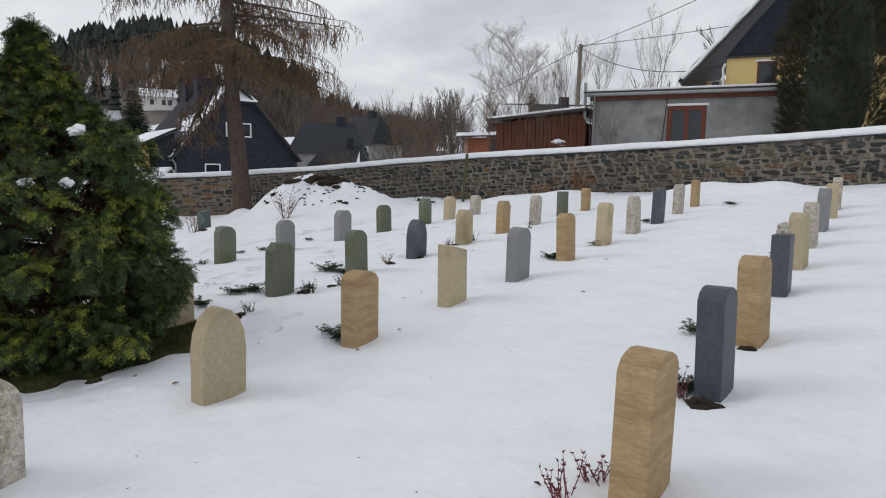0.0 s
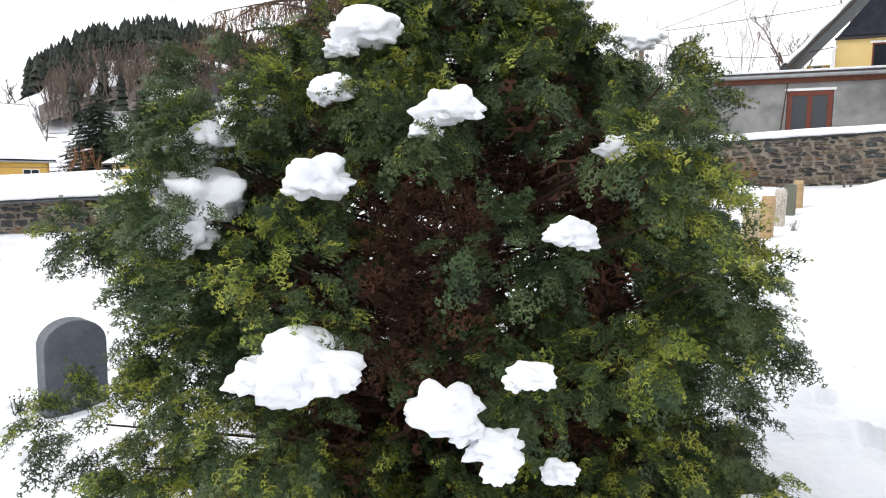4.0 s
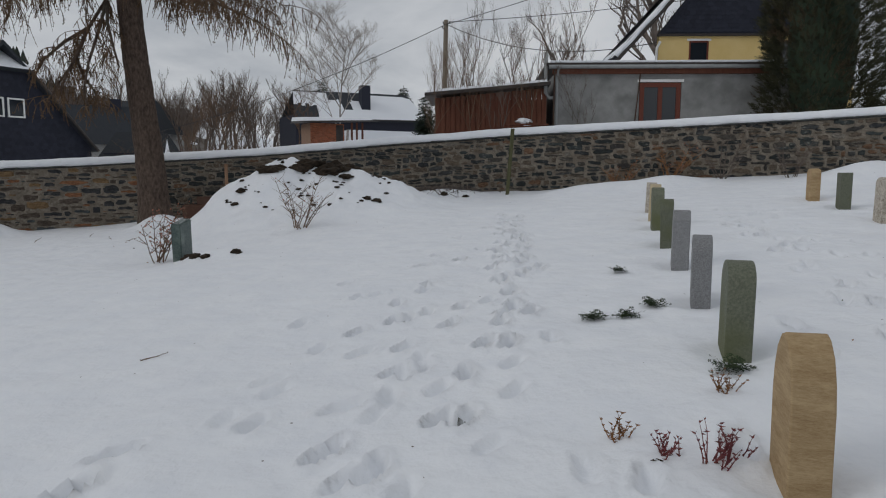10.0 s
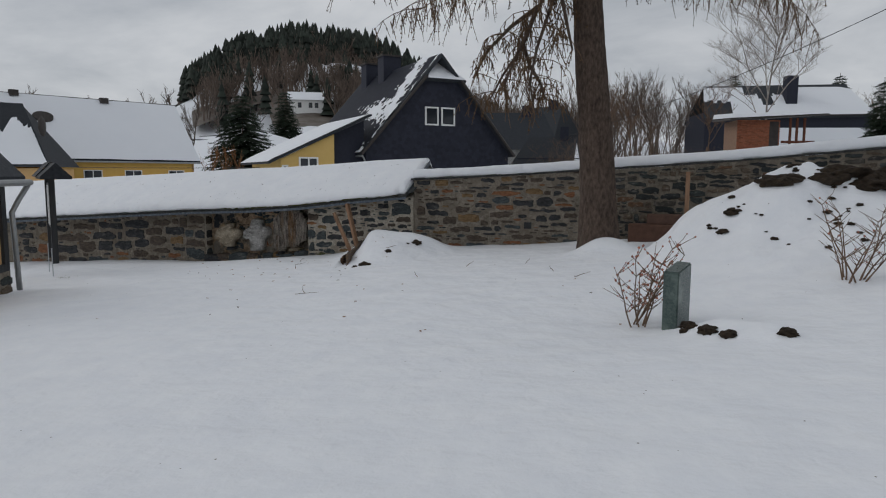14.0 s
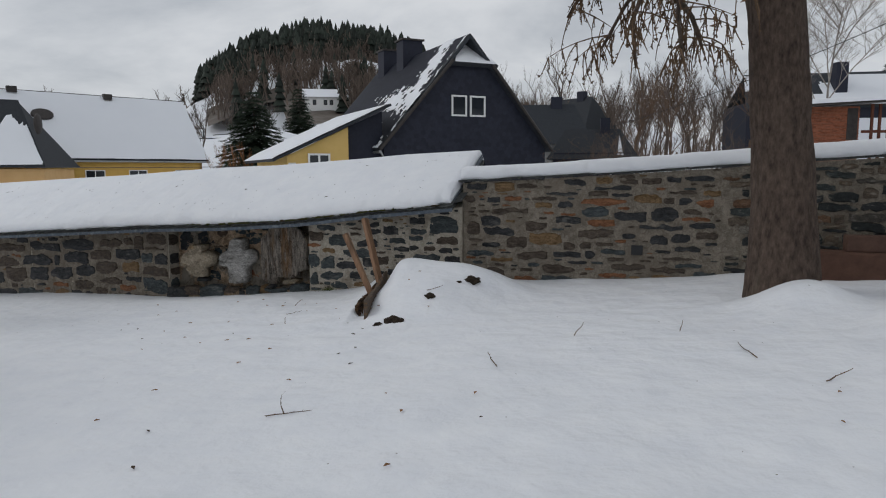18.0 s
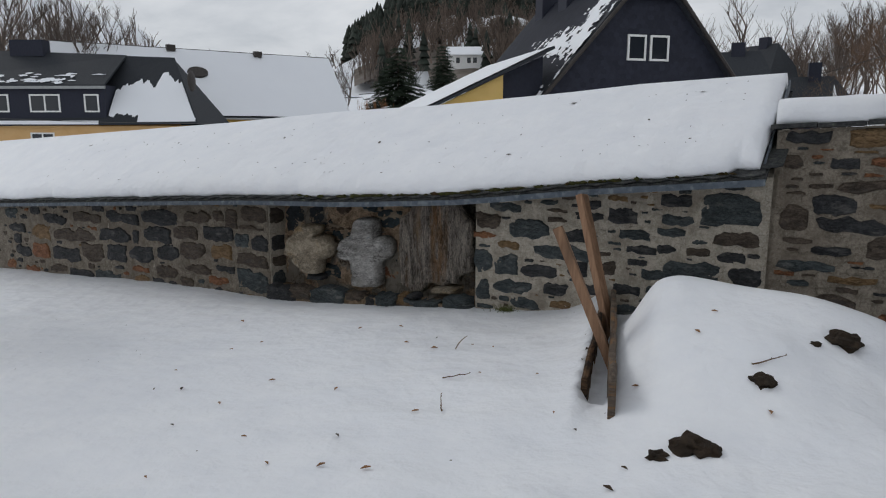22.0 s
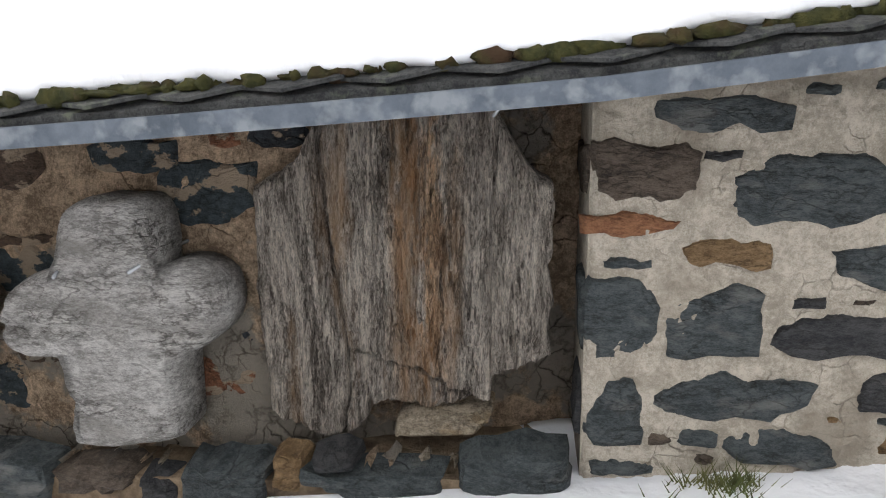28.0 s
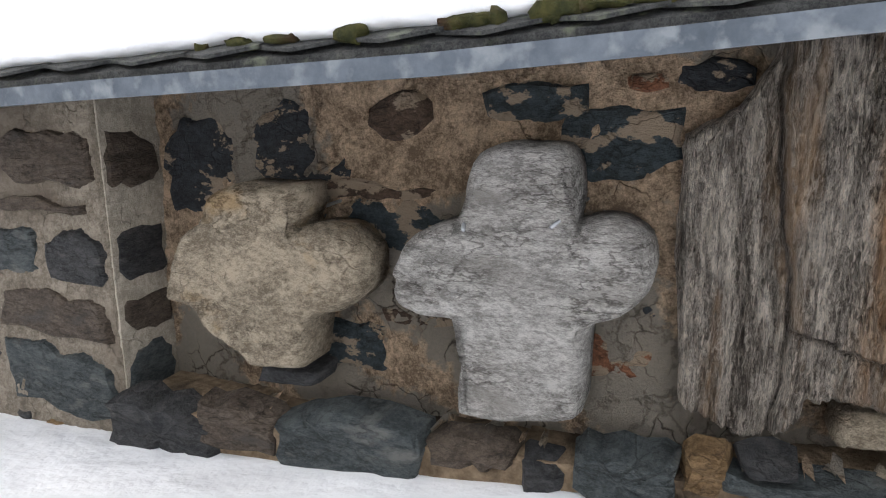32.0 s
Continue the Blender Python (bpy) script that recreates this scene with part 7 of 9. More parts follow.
loc("gutter", gut, "gutter", house, "pale gutter and downpipe")
# the yellow annex under a lean-to roof full of snow
annex = Geo().prism([(-9.6, 0.2), (-6.55, 0.2), (-6.55, 4.15), (-9.6, 2.72)], 0.1, 0.4)
loc("annex_wall", annex, "yellow", house, "yellow rendered annex wall")
loc("annex_side", Geo().box(-9.6, 0.4, 0.2, -9.3, 8, 2.8), "yellow", house)
loc("annex_recess", Geo().prism([(-6.55, 0.2), (-4.6, 0.2), (-4.6, 5.0), (-6.55, 4.15)], 0.55, 0.8), "slate_house", house)
loc("annex_roof", roof_slab((-10.3, 2.45), (-4.35, 5.25), -0.2, 8.0, 0.12), "slate", house)
asnow = Geo()
for i in range(25):
    for j in range(25):
        s, v = i / 24, -0.22 + 8.2 * j / 24
        edge = min(1, 8 * min(s, 1 - s, j / 24 + 0.02, 1 - j / 24 + 0.02) + 0.2)
        asnow.v.append(slope_point((-10.34, 2.45), (-4.35, 5.25), s, v, 0.115 + 0.14 * edge + 0.01 * fbm(s * 9, v)))
asnow.f = [(i * 25 + j, (i + 1) * 25 + j, (i + 1) * 25 + j + 1, i * 25 + j + 1) for i in range(24) for j in range(24)]
loc("annex_snow", asnow, "snow_clean", house, "smooth sheet of snow", smooth=True)
window(house, -8.6, -7.5, 2.0, 2.85, 0.08, bars=1)
window(house, -9.55, -9.2, 1.6, 2.4, 0.08)

# long house under an unbroken white roof
longh = thing("long_house", (-47.56, 56.87, 0.0), "long cream and orange house under an unbroken snowy roof", "house", turn=64.8)
loc("wall", Geo().box(-17.5, 0.6, -2.5, -0.6, 1.0, 3.2), "ochre", longh, "ochre rendered wall")
loc("wall_orange", Geo().box(-30, 0.62, -2.5, -17.5, 1.02, 3.2), "orange", longh, "orange rendered wall")
loc("gable", Geo().prism([(0.6, -2.5), (12.4, -2.5), (12.4, 3.2), (6.5, 10.2), (0.6, 3.2)], 0.0, 0.3).moved(Matrix.Rotation(math.pi / 2, 4, "Z") @ Matrix.Translation((0, 0.6, 0))), "cream", longh)
loc("roof", Geo().add([(-30, 0, 3.1), (0, 0, 3.1), (0, 6.5, 10.45), (-30, 6.5, 10.45), (-30, 13, 3.1), (0, 13, 3.1), (-30, 0, 3.3), (0, 0, 3.3), (0, 6.5, 10.65), (-30, 6.5, 10.65)], [(0, 3, 2, 1), (2, 3, 4, 5), (6, 7, 8, 9), (0, 1, 7, 6), (1, 2, 8, 7), (3, 0, 6, 9)]), "slate", longh)
lsn = Geo()
for i in range(61):
    for j in range(25):
        x, s = -30 + 30 * i / 60, j / 24 * 0.985
        lsn.v.append((x - (0.05 if i == 60 else 0), 6.5 * s - 0.05, 3.3 + 7.35 * s + 0.13 + 0.05 * fbm(x * 0.3, s * 5)))
lsn.f = [(i * 25 + j, (i + 1) * 25 + j, (i + 1) * 25 + j + 1, i * 25 + j + 1) for i in range(60) for j in range(24)]
loc("roof_snow", lsn, "field", longh, "smooth white roof snow", smooth=True)
loc("ridge", Geo().tube([(-30, 6.5, 10.62), (0.1, 6.5, 10.62)], 0.14, 6), "dark_trim", longh)
loc("gutter", Geo().tube([(-30, -0.08, 3.12), (0.1, -0.08, 3.12)], 0.10, 6), "gutter", longh)
for x in (-3.8, -9.0, -13.5):
    window(longh, x - 0.1, x + 1.9, 0.6, 2.2, 0.58, bars=1)
window(longh, -19.6, -17.9, 0.4, 2.0, 0.60, material="white")
for x, s in ((-9.5, 0.93), (-19, 0.95)):
    vent = Geo().box(x, 6.5 * s - 0.3, 3.3 + 7.35 * s + 0.1, x + 0.9, 6.5 * s + 0.3, 3.3 + 7.35 * s + 0.75)
    loc("roof_light", vent, "dark_trim", longh)
bm_d = bmesh.new()
bmesh.ops.create_cone(bm_d, cap_ends=True, segments=20, radius1=1.0, radius2=0.95, depth=0.25)
bmesh.ops.transform(bm_d, matrix=Matrix.Translation((-16.4, 3.9, 8.1)) @ Matrix.Rotation(radians(48.5), 4, "X") @ Matrix.Diagonal((1.1, 0.75, 1, 1)), verts=bm_d.verts)
loc("roof_hatch", bm_d, "dark_trim", longh, "dark bare patch with a hatch")

# grey house with a slate dormer, nearer and further left
greyh = thing("grey_house", (-47.3, 34.6, 0.0), "grey slate-hung house with orange ground floor and patchy snow", "house", turn=30)
loc("wall", Geo().box(-26, 0.5, -2.5, -0.3, 0.9, 2.3), "cream", greyh, "pale orange ground-floor wall")
loc("wall_end", Geo().box(-0.6, 0.9, -2.5, -0.3, 8, 2.3), "cream", greyh)
loc("roof", Geo().add([(-26, 0, 2.2), (0, 0, 2.45), (-3.6, 4.6, 8.5), (-26, 4.6, 9.3), (-26, 9, 2.2), (0, 9, 2.45), (-26, 0, 2.4), (0, 0, 2.65), (-3.6, 4.6, 8.7), (-26, 4.6, 9.5)], [(0, 3, 2, 1), (2, 3, 4, 5), (1, 2, 5), (6, 7, 8, 9), (0, 1, 7, 6), (7, 1, 2, 8)]), "slate", greyh, "dark slate roof")
loc("dormer", Geo().box(-26, 0.35, 2.9, -8.4, 3.0, 5.9), "slate_house", greyh, "slate-hung dormer front")
loc("dormer_roof", Geo().add([(-26, 0.0, 5.8), (-8.2, 0.0, 5.7), (-8.2, 4.6, 8.75), (-26, 4.6, 9.4), (-26, 0.0, 6.0), (-8.2, 0.0, 5.9), (-8.2, 4.6, 8.95), (-26, 4.6, 9.6)], [(0, 3, 2, 1), (4, 5, 6, 7), (0, 1, 5, 4), (1, 2, 6, 5)]), "slate", greyh)
window(greyh, -15.3, -12.5, 3.5, 5.1, 0.33, bars=1, w=0.14)
window(greyh, -10.3, -8.95, 3.5, 5.1, 0.33, w=0.14)
window(greyh, -15.6, -13.4, 0.2, 1.7, 0.48, bars=1, w=0.14)
window(greyh, -7.4, -6.0, 0.5, 1.8, 0.48, w=0.14)
window(greyh, -19.6, -17.2, 3.5, 5.1, 0.33, bars=1, w=0.14)
gs = Geo()
for i in range(91):
    x = -8.25 + 8.05 * i / 90
    hi = max(0.03, min(0.63 + 0.16 * fbm(x * 0.9, 3.0) + 0.05 * fbm(x * 3.5, 5.0) + 0.03 * (x + 5), (-x - 0.15) / 3.6 + 0.02 * fbm(x * 6, 1.0)))
    lo = min(hi - 0.02, max(0.0, 0.10 + 0.10 * fbm(x * 1.3, 1.0)) if x < -5.5 else 0.0)
    for j in range(17):
        s = lo + (hi - lo) * j / 16
        gs.v.append((x, 4.6 * s, 2.65 + 0.009 * x * (1 - s) + 6.05 * s + (0.14 if 0 < j < 16 else 0.03)))
gs.f = [(i * 17 + j, (i + 1) * 17 + j, (i + 1) * 17 + j + 1, i * 17 + j + 1) for i in range(90) for j in range(16)]
loc("roof_snow", gs, "field", greyh, "slipped sheet of roof snow", smooth=True)
dg = Geo()
for k in range(60):
    x, s = -9.0 - hr.random() * 16, 0.02 + 0.30 * hr.random() ** 1.6
    w, h = hr.uniform(0.15, 0.75), hr.uniform(0.010, 0.045)
    z0 = 5.95 + 0.006 * (-8.2 - x)
    ring = [(x + w * math.cos(a) * q, s + h * math.sin(a) * q) for a, q in ((2 * math.pi * m / 14, hr.uniform(0.6, 1.25)) for m in range(14))]
    dg.add([(px, 4.6 * ps, z0 + 3.05 * ps + 0.06) for px, ps in ring] + [(x, 4.6 * s, z0 + 3.05 * s + 0.14)], [(m, (m + 1) % 14, 14) for m in range(14)])
tagged(loc("thin_snow", dg, "field", greyh, "thin melting patches of snow"), kind="stuff")
loc("dormer_gutter", Geo().box(-26, -0.08, 5.55, -8.1, 0.06, 5.8), "gutter", greyh)
loc("eave_snow", Geo().box(-26, -0.05, 2.42, -9, 0.35, 2.75), "field", greyh)
bm_d = bmesh.new()
bmesh.ops.create_uvsphere(bm_d, u_segments=16, v_segments=8, radius=0.75)
bmesh.ops.transform(bm_d, matrix=Matrix.Translation((-0.9, 1.5, 6.3)) @ Matrix.Diagonal((0.35, 1, 1.25, 1)), verts=bm_d.verts)
loc("satellite_dish", bm_d, "dark_trim", greyh, "dark satellite dish at the roof edge", smooth=True)
loc("chimney", Geo().box(-19, 3.9, 8.8, -15.8, 5.1, 10.3), "slate_house", greyh)

# cement-rendered shed with a red-brown glazed door
shed = thing("shed", (20.6, 6.31, 0.0), "grey cement-rendered shed with red-brown glazed door and snowy flat roof", "shed", turn=-16.5)
loc("wall", Geo().prism([(0, 1.5), (3.30, 1.5), (3.30, 5.75), (0, 5.75)], 0.0, 0.3), "cement", shed, "bare grey cement render")
loc("wall_right", Geo().prism([(4.92, 1.5), (9.5, 1.5), (9.5, 5.75), (4.92, 5.75)], 0.0, 0.3), "cement", shed)
loc("wall_over_door", Geo().prism([(3.30, 5.35), (4.92, 5.35), (4.92, 5.75), (3.30, 5.75)], 0.0, 0.3), "cement", shed)
loc("side_wall", Geo().box(0, 0.3, 1.5, 0.3, 5, 5.7), "cement", shed)
loc("back_room", Geo().box(0.3, 2.5, 1.5, 9.5, 2.7, 5.7), "dark_trim", shed)
loc("fascia", Geo().box(-0.1, -0.16, 5.66, 9.6, 0.0, 5.86), "brown_wood", shed, "weathered fascia board")
loc("gutter", Geo().tube([(-0.25, -0.24, 5.92), (9.7, -0.24, 5.92)], 0.085, 8), "gutter", shed)
loc("roof", Geo().box(-0.35, -0.3, 5.98, 9.7, 5.2, 6.06), "dark_trim", shed)
loc("roof_snow", Geo().box(-0.2, -0.24, 6.06, 9.6, 5.1, 6.16), "snow_clean", shed, "thin layer of snow", bevel=0.04, segments=2)
door = window(shed, 3.32, 4.90, 2.4, 5.33, 0.06, name="glazed_door", bars=1, material="red_frame", w=0.17)
loc("door_surround", Geo().prism([(3.22, 5.35), (5.0, 5.35), (5.0, 5.45), (3.22, 5.45)], -0.03, 0.0), "white", shed)
pipe = Geo().tube([(0.12, -0.2, 5.85), (0.08, -0.06, 5.5), (0.08, -0.06, 2.0)], 0.055, 8)
loc("downpipe", pipe, "gutter", shed)
flue = Geo().tube([(-0.35, -0.05, 6.5), (-0.35, -0.05, 4.95), (-0.2, -0.05, 4.75), (0.0, -0.05, 4.75)], 0.075, 8)
loc("stove_flue", flue, "gutter", shed, "thin metal stove flue")
rod = Geo().tube([(3.02, -0.12, 2.5), (3.35, -0.12, 6.35)], 0.025, 6)
loc("iron_rod", rod, "iron", shed, "rusty iron rod leaning on the wall")
loc("iron_rod", Geo().tube([(-0.05, -0.2, 2.6), (-0.03, -0.2, 6.0)], 0.03, 6), "iron", shed)

# brown board shed with snow on its roof
bshed = thing("board_shed", (16.1, 7.64, 0.0), "dark brown boarded shed with snow on a flat roof", "shed", turn=-16.5)
i, x = 0, 0.0
while x < 4.4:
    bd = loc("board", Geo().box(x + 0.008, -0.02 * (i % 2), 1.2, x + 0.19, 0.06, 4.75 + 0.09 * x), "brown_wood", bshed)
    x += 0.2
    i += 1
loc("body", Geo().box(0, 0.08, 1.2, 4.4, 4, 4.7), "brown_wood", bshed)
loc("roof", Geo().add([(-0.4, -0.4, 4.80), (4.5, -0.4, 5.22), (4.5, 4.2, 5.25), (-0.4, 4.2, 4.85), (-0.4, -0.4, 4.92), (4.5, -0.4, 5.34), (4.5, 4.2, 5.37), (-0.4, 4.2, 4.97)], [(0, 3, 2, 1), (4, 5, 6, 7), (0, 1, 5, 4), (1, 2, 6, 5), (2, 3, 7, 6), (3, 0, 4, 7)]), "dark_trim", bshed)
loc("roof_snow", Geo().add([(-0.35, -0.3, 4.925), (4.4, -0.3, 5.345), (4.4, 4.1, 5.375), (-0.35, 4.1, 4.975), (-0.3, -0.2, 5.05), (4.35, -0.2, 5.44), (4.35, 4.0, 5.5), (-0.3, 4.0, 5.1)], [(4, 5, 6, 7), (0, 1, 5, 4), (1, 2, 6, 5), (2, 3, 7, 6), (3, 0, 4, 7)]), "snow_clean", bshed)
bench = thing("snowy_bench", (19.0, 5.6, 3.2), "small wooden stack with a lump of snow before the shed", "bench", turn=-16.5)
loc("top", Geo().box(-0.6, -0.2, 0.42, 1.0, 0.2, 0.46), "brown_wood", bench)
for x in (-0.5, 0.9):
    loc("leg", Geo().box(x, -0.15, -2.0, x + 0.06, 0.15, 0.42), "brown_wood", bench)
lump = snow_lump((0.05, 0, 0.55), 0.28, 4.0, 0.45)
loc("snow", lump, "snow_clean", bench, smooth=True)

# yellow house with a slate gable above
yel = thing("yellow_house", (27.4, 10.1, 0.0), "pale yellow house with dark slate gable and steep roof", "house", turn=-16.5)
loc("wall", Geo().prism([(0, 2), (1.40, 2), (1.40, 8.22), (0, 8.22)], 0.0, 0.35), "yellow_pale", yel, "pale yellow rendered wall")
loc("wall_right", Geo().prism([(2.30, 2), (9, 2), (9, 8.22), (2.30, 8.22)], 0.0, 0.35), "yellow_pale", yel)
loc("wall_under", Geo().prism([(1.40, 2), (2.30, 2), (2.30, 6.85), (1.40, 6.85)], 0.0, 0.35), "yellow_pale", yel)
loc("wall_over", Geo().prism([(1.40, 7.95), (2.30, 7.95), (2.30, 8.22), (1.40, 8.22)], 0.0, 0.35), "yellow_pale", yel)
window(yel, 1.40, 2.30, 6.85, 7.95, 0.05, material="red_frame", w=0.07)
window(yel, 5.2, 6.1, 6.85, 7.95, -0.01, material="red_frame", w=0.07)
loc("window_surround", Geo().prism([(1.30, 7.95), (2.40, 7.95), (2.40, 8.05), (1.30, 8.05)], -0.02, 0.0), "white", yel)
loc("side_wall", Geo().box(-1.0, 2.2, 2, 0.0, 9, 7.4), "yellow_pale", yel)
window(yel, -0.8, -0.3, 6.5, 7.4, 2.18, w=0.06)
ygab = Geo().prism([(-0.05, 8.24), (9.0, 8.24), (9.0, 10), (4.9, 14.2), (1.0, 9.6)], -0.06, 0.3)
loc("gable", ygab, "slate_house", yel, "gable hung with dark slates")
tagged(loc("slate_cladding", slates(lambda x, z: z > 8.3 and x > 0.0 + (z - 8.3) * 0.85 and x < 8.8 - max(0, z - 10) * 0.97, 0, 9, 8.36, 14, -0.075, 0.27, hr), "slate_house", yel), kind="stuff")
loc("gable_band", Geo().box(-0.1, -0.14, 8.16, 9.05, 0.0, 8.26), "dark_trim", yel)
ya, yb = (-2.05, 6.95), (4.9, 14.6)
loc("roof", roof_slab(ya, yb, -0.4, 10, 0.2), "slate", yel)
tagged(loc("roof_covering", roof_slates(ya, yb, -0.4, 10, 0.2, 0.35, hr), "slate_house", yel), kind="stuff")
loc("roof_snow", roof_snow(ya, yb, -0.42, 10, lambda s, v: 0.4 - abs(v + 0.1) * 0.8 if v < 0.6 else 0.30 - s * 1.6, 0.10, 40, 40, 9.0), "snow_clean", yel, smooth=True)
loc("verge", Geo().tube([slope_point(ya, yb, s, -0.42, 0.0) for s in (0, 1)], 0.09, 6), "dark_trim", yel)
loc("verge_snow", Geo().tube([slope_point(ya, yb, s, -0.40, 0.16 + 0.03 * math.sin(s * 40)) for s in np.linspace(0.02, 0.9, 30)], 0.11, 8), "snow_clean", yel, smooth=True)
loc("gutter", Geo().tube([(-0.05, -0.45, 7.85), (-0.15, -0.3, 7.6), (-0.12, -0.1, 7.3), (-0.12, -0.08, 3)], 0.06, 8), "white", yel)

# brick hut with a porch, and behind it a slate house with patchy roof snow
hut = thing("brick_hut", (12.4, 31.95, 0.0), "small red-brick garden hut with posts and a snowy roof", "hut", turn=14)
loc("core", Geo().box(0.02, 0.02, 0.5, 2.58, 2.5, 5.4), "brick_mortar", hut)
bk = Geo()
for rowi in range(28):
    z = 3.3 + rowi * 0.075
    x = 0.0 - (0.12 if rowi % 2 else 0)
    while x < 2.55:
        x0, x1 = max(0.0, x), min(2.6, x + 0.235)
        if x1 - x0 > 0.05:
            bk.box(x0, -0.004, z, x1, 0.06, z + 0.063)
        x += 0.245
tagged(loc("bricks", bk, "brick", hut, "red bricks"), kind="stuff")
# no doorway is cut: a thin dark sheet paints in its shade
loc("opening", Geo().box(1.95, -0.012, 3.6, 2.5, 0.0, 5.3), "dark_trim", hut, "dark sheet standing for the shade in the doorway")
loc("roof", Geo().add([(-0.7, -0.7, 5.35), (5.3, -0.7, 5.65), (4.6, 3, 5.8), (-0.7, 3, 5.5), (-0.6, -0.6, 5.5), (5.2, -0.6, 5.75), (4.5, 2.9, 5.95), (-0.6, 2.9, 5.65)], [(0, 3, 2, 1), (4, 5, 6, 7), (0, 1, 5, 4), (1, 2, 6, 5), (2, 3, 7, 6), (3, 0, 4, 7)]), "dark_trim", hut)
loc("roof_snow", Geo().add([(-0.66, -0.66, 5.48), (4.7, -0.66, 5.72), (4.3, 2.9, 5.98), (-0.66, 2.9, 5.66), (-0.6, -0.5, 5.76), (4.4, -0.5, 5.92), (4.1, 2.8, 6.15), (-0.6, 2.8, 5.95)], [(4, 5, 6, 7), (0, 1, 5, 4), (1, 2, 6, 5), (2, 3, 7, 6), (3, 0, 4, 7)]), "snow_clean", hut, bevel=0.05, segments=2)
for x in (3.05, 3.45, 3.9):
    loc("post", Geo().box(x, -0.3, 0.5, x + 0.12, -0.18, 5.5), "brown_wood", hut)
loc("rail", Geo().box(2.6, -0.28, 3.95, 4.6, -0.2, 4.1), "brown_wood", hut)
h5 = thing("slate_roofed_house", (12.4, 73.7, 0.0), "long house with slate walls, chimney and patchy snowy roof", "house", turn=13.5)
loc("wall", Geo().prism([(0.2, 1), (19.5, 1), (19.5, 9.2), (0.2, 9.2)], 0.4, 0.8), "slate_house", h5)
loc("end_wall", Geo().box(0.2, 0.8, 1, 0.6, 9, 9.5), "slate_house", h5)
loc("roof", Geo().add([(0, 0, 8.6), (20, 0, 8.9), (18.2, 4.5, 13.1), (1.0, 4.5, 12.9), (0, 9, 8.6), (20, 9, 8.9), (0, 0, 8.8), (20, 0, 9.1), (18.2, 4.5, 13.3), (1.0, 4.5, 13.1)], [(0, 3, 2, 1), (2, 3, 4, 5), (6, 7, 8, 9), (0, 1, 7, 6), (3, 0, 6, 9), (1, 2, 8, 7)]), "slate", h5)
s5, c5 = Geo(), {}
for i in range(71):
    for j in range(25):
        x, s = 20 * i / 70, j / 24
        xx = x * (1 - s) + (1.0 + 17.2 * i / 70) * s
        bare = s > 0.93 or (s > 0.70 + 0.12 * fbm(x, 2.0) and 5.5 < x < 12.2) or (7.6 + 0.9 * fbm(s * 4, 5.0) < x < 8.8 and s > 0.35) or (s < 0.40 + 0.25 * fbm(x * 0.9, 7.0) and x < 3.2)
        if not bare:
            c5[i, j] = len(s5.v)
            s5.v.append((xx, 4.5 * s, 8.95 + 0.3 * i / 70 * (1 - s) + 4.3 * s + 0.02))
s5.f = [(c5[i, j], c5[i + 1, j], c5[i + 1, j + 1], c5[i, j + 1]) for i in range(70) for j in range(24) if all(c in c5 for c in ((i, j), (i + 1, j), (i + 1, j + 1), (i, j + 1)))]
loc("roof_snow", s5, "field", h5, "patchy roof snow", smooth=True)
loc("chimney", Geo().box(10.1, 1.6, 9.8, 11.4, 2.9, 14.0), "slate_house", h5, "slate-clad chimney")
loc("gutter", Geo().tube([(6, -0.1, 9.0), (20, -0.1, 9.2)], 0.08, 6), "dark_trim", h5)
loc("low_roof", Geo().box(6.5, -3.5, 2, 19.5, 0.3, 7.4), "field", h5, "snow-covered lower roof")

# low dark houses behind the slate house
for x, y, w, d, h, ridge, turn in ((-1.9, 33.0, 5.0, 5.0, 3.3, 4.7, 8), (-11.0, 52.0, 9.0, 7.0, 5.0, 8.4, 12), (-12.0, 72.0, 8.0, 7.0, 7.0, 10.6, -30)):
    hb = thing("dark_house", (x, y, 0.0), "low house with dark slate roof and a little snow", "house", group="dark houses behind", turn=turn)
    loc("wall", Geo().box(0, 0.4, 0, w, d, h - 0.2), "slate_house" if x > -7 else "cement", hb)
    loc("roof", Geo().add([(-0.4, 0, h - 0.6), (w + 0.4, 0, h - 0.6), (w * 0.85, d / 2, ridge), (w * 0.15, d / 2, ridge), (-0.4, d, h - 0.6), (w + 0.4, d, h - 0.6)], [(0, 1, 2, 3), (3, 2, 5, 4), (0, 3, 4), (1, 5, 2)]), "slate", hb)
    loc("chimney", Geo().box(w * 0.6, d / 2 - 0.4, ridge - 0.5, w * 0.72, d / 2 + 0.4, ridge + 0.7), "slate_house", hb)
    window(hb, w * 0.72, w * 0.72 + 0.6, h - 2.2, h - 1.0, 0.38)
    window(hb, w * 0.85, w * 0.85 + 0.6, h - 2.2, h - 1.0, 0.38)
    loc("roof_snow", Geo().add([(w * 0.80, 0.3, h - 0.35), (w * 0.88, 0.3, h - 0.35), (w * 0.84, d * 0.36, h + (ridge - h) * 0.6 + 0.1)], [(0, 1, 2)]), "field", hb)

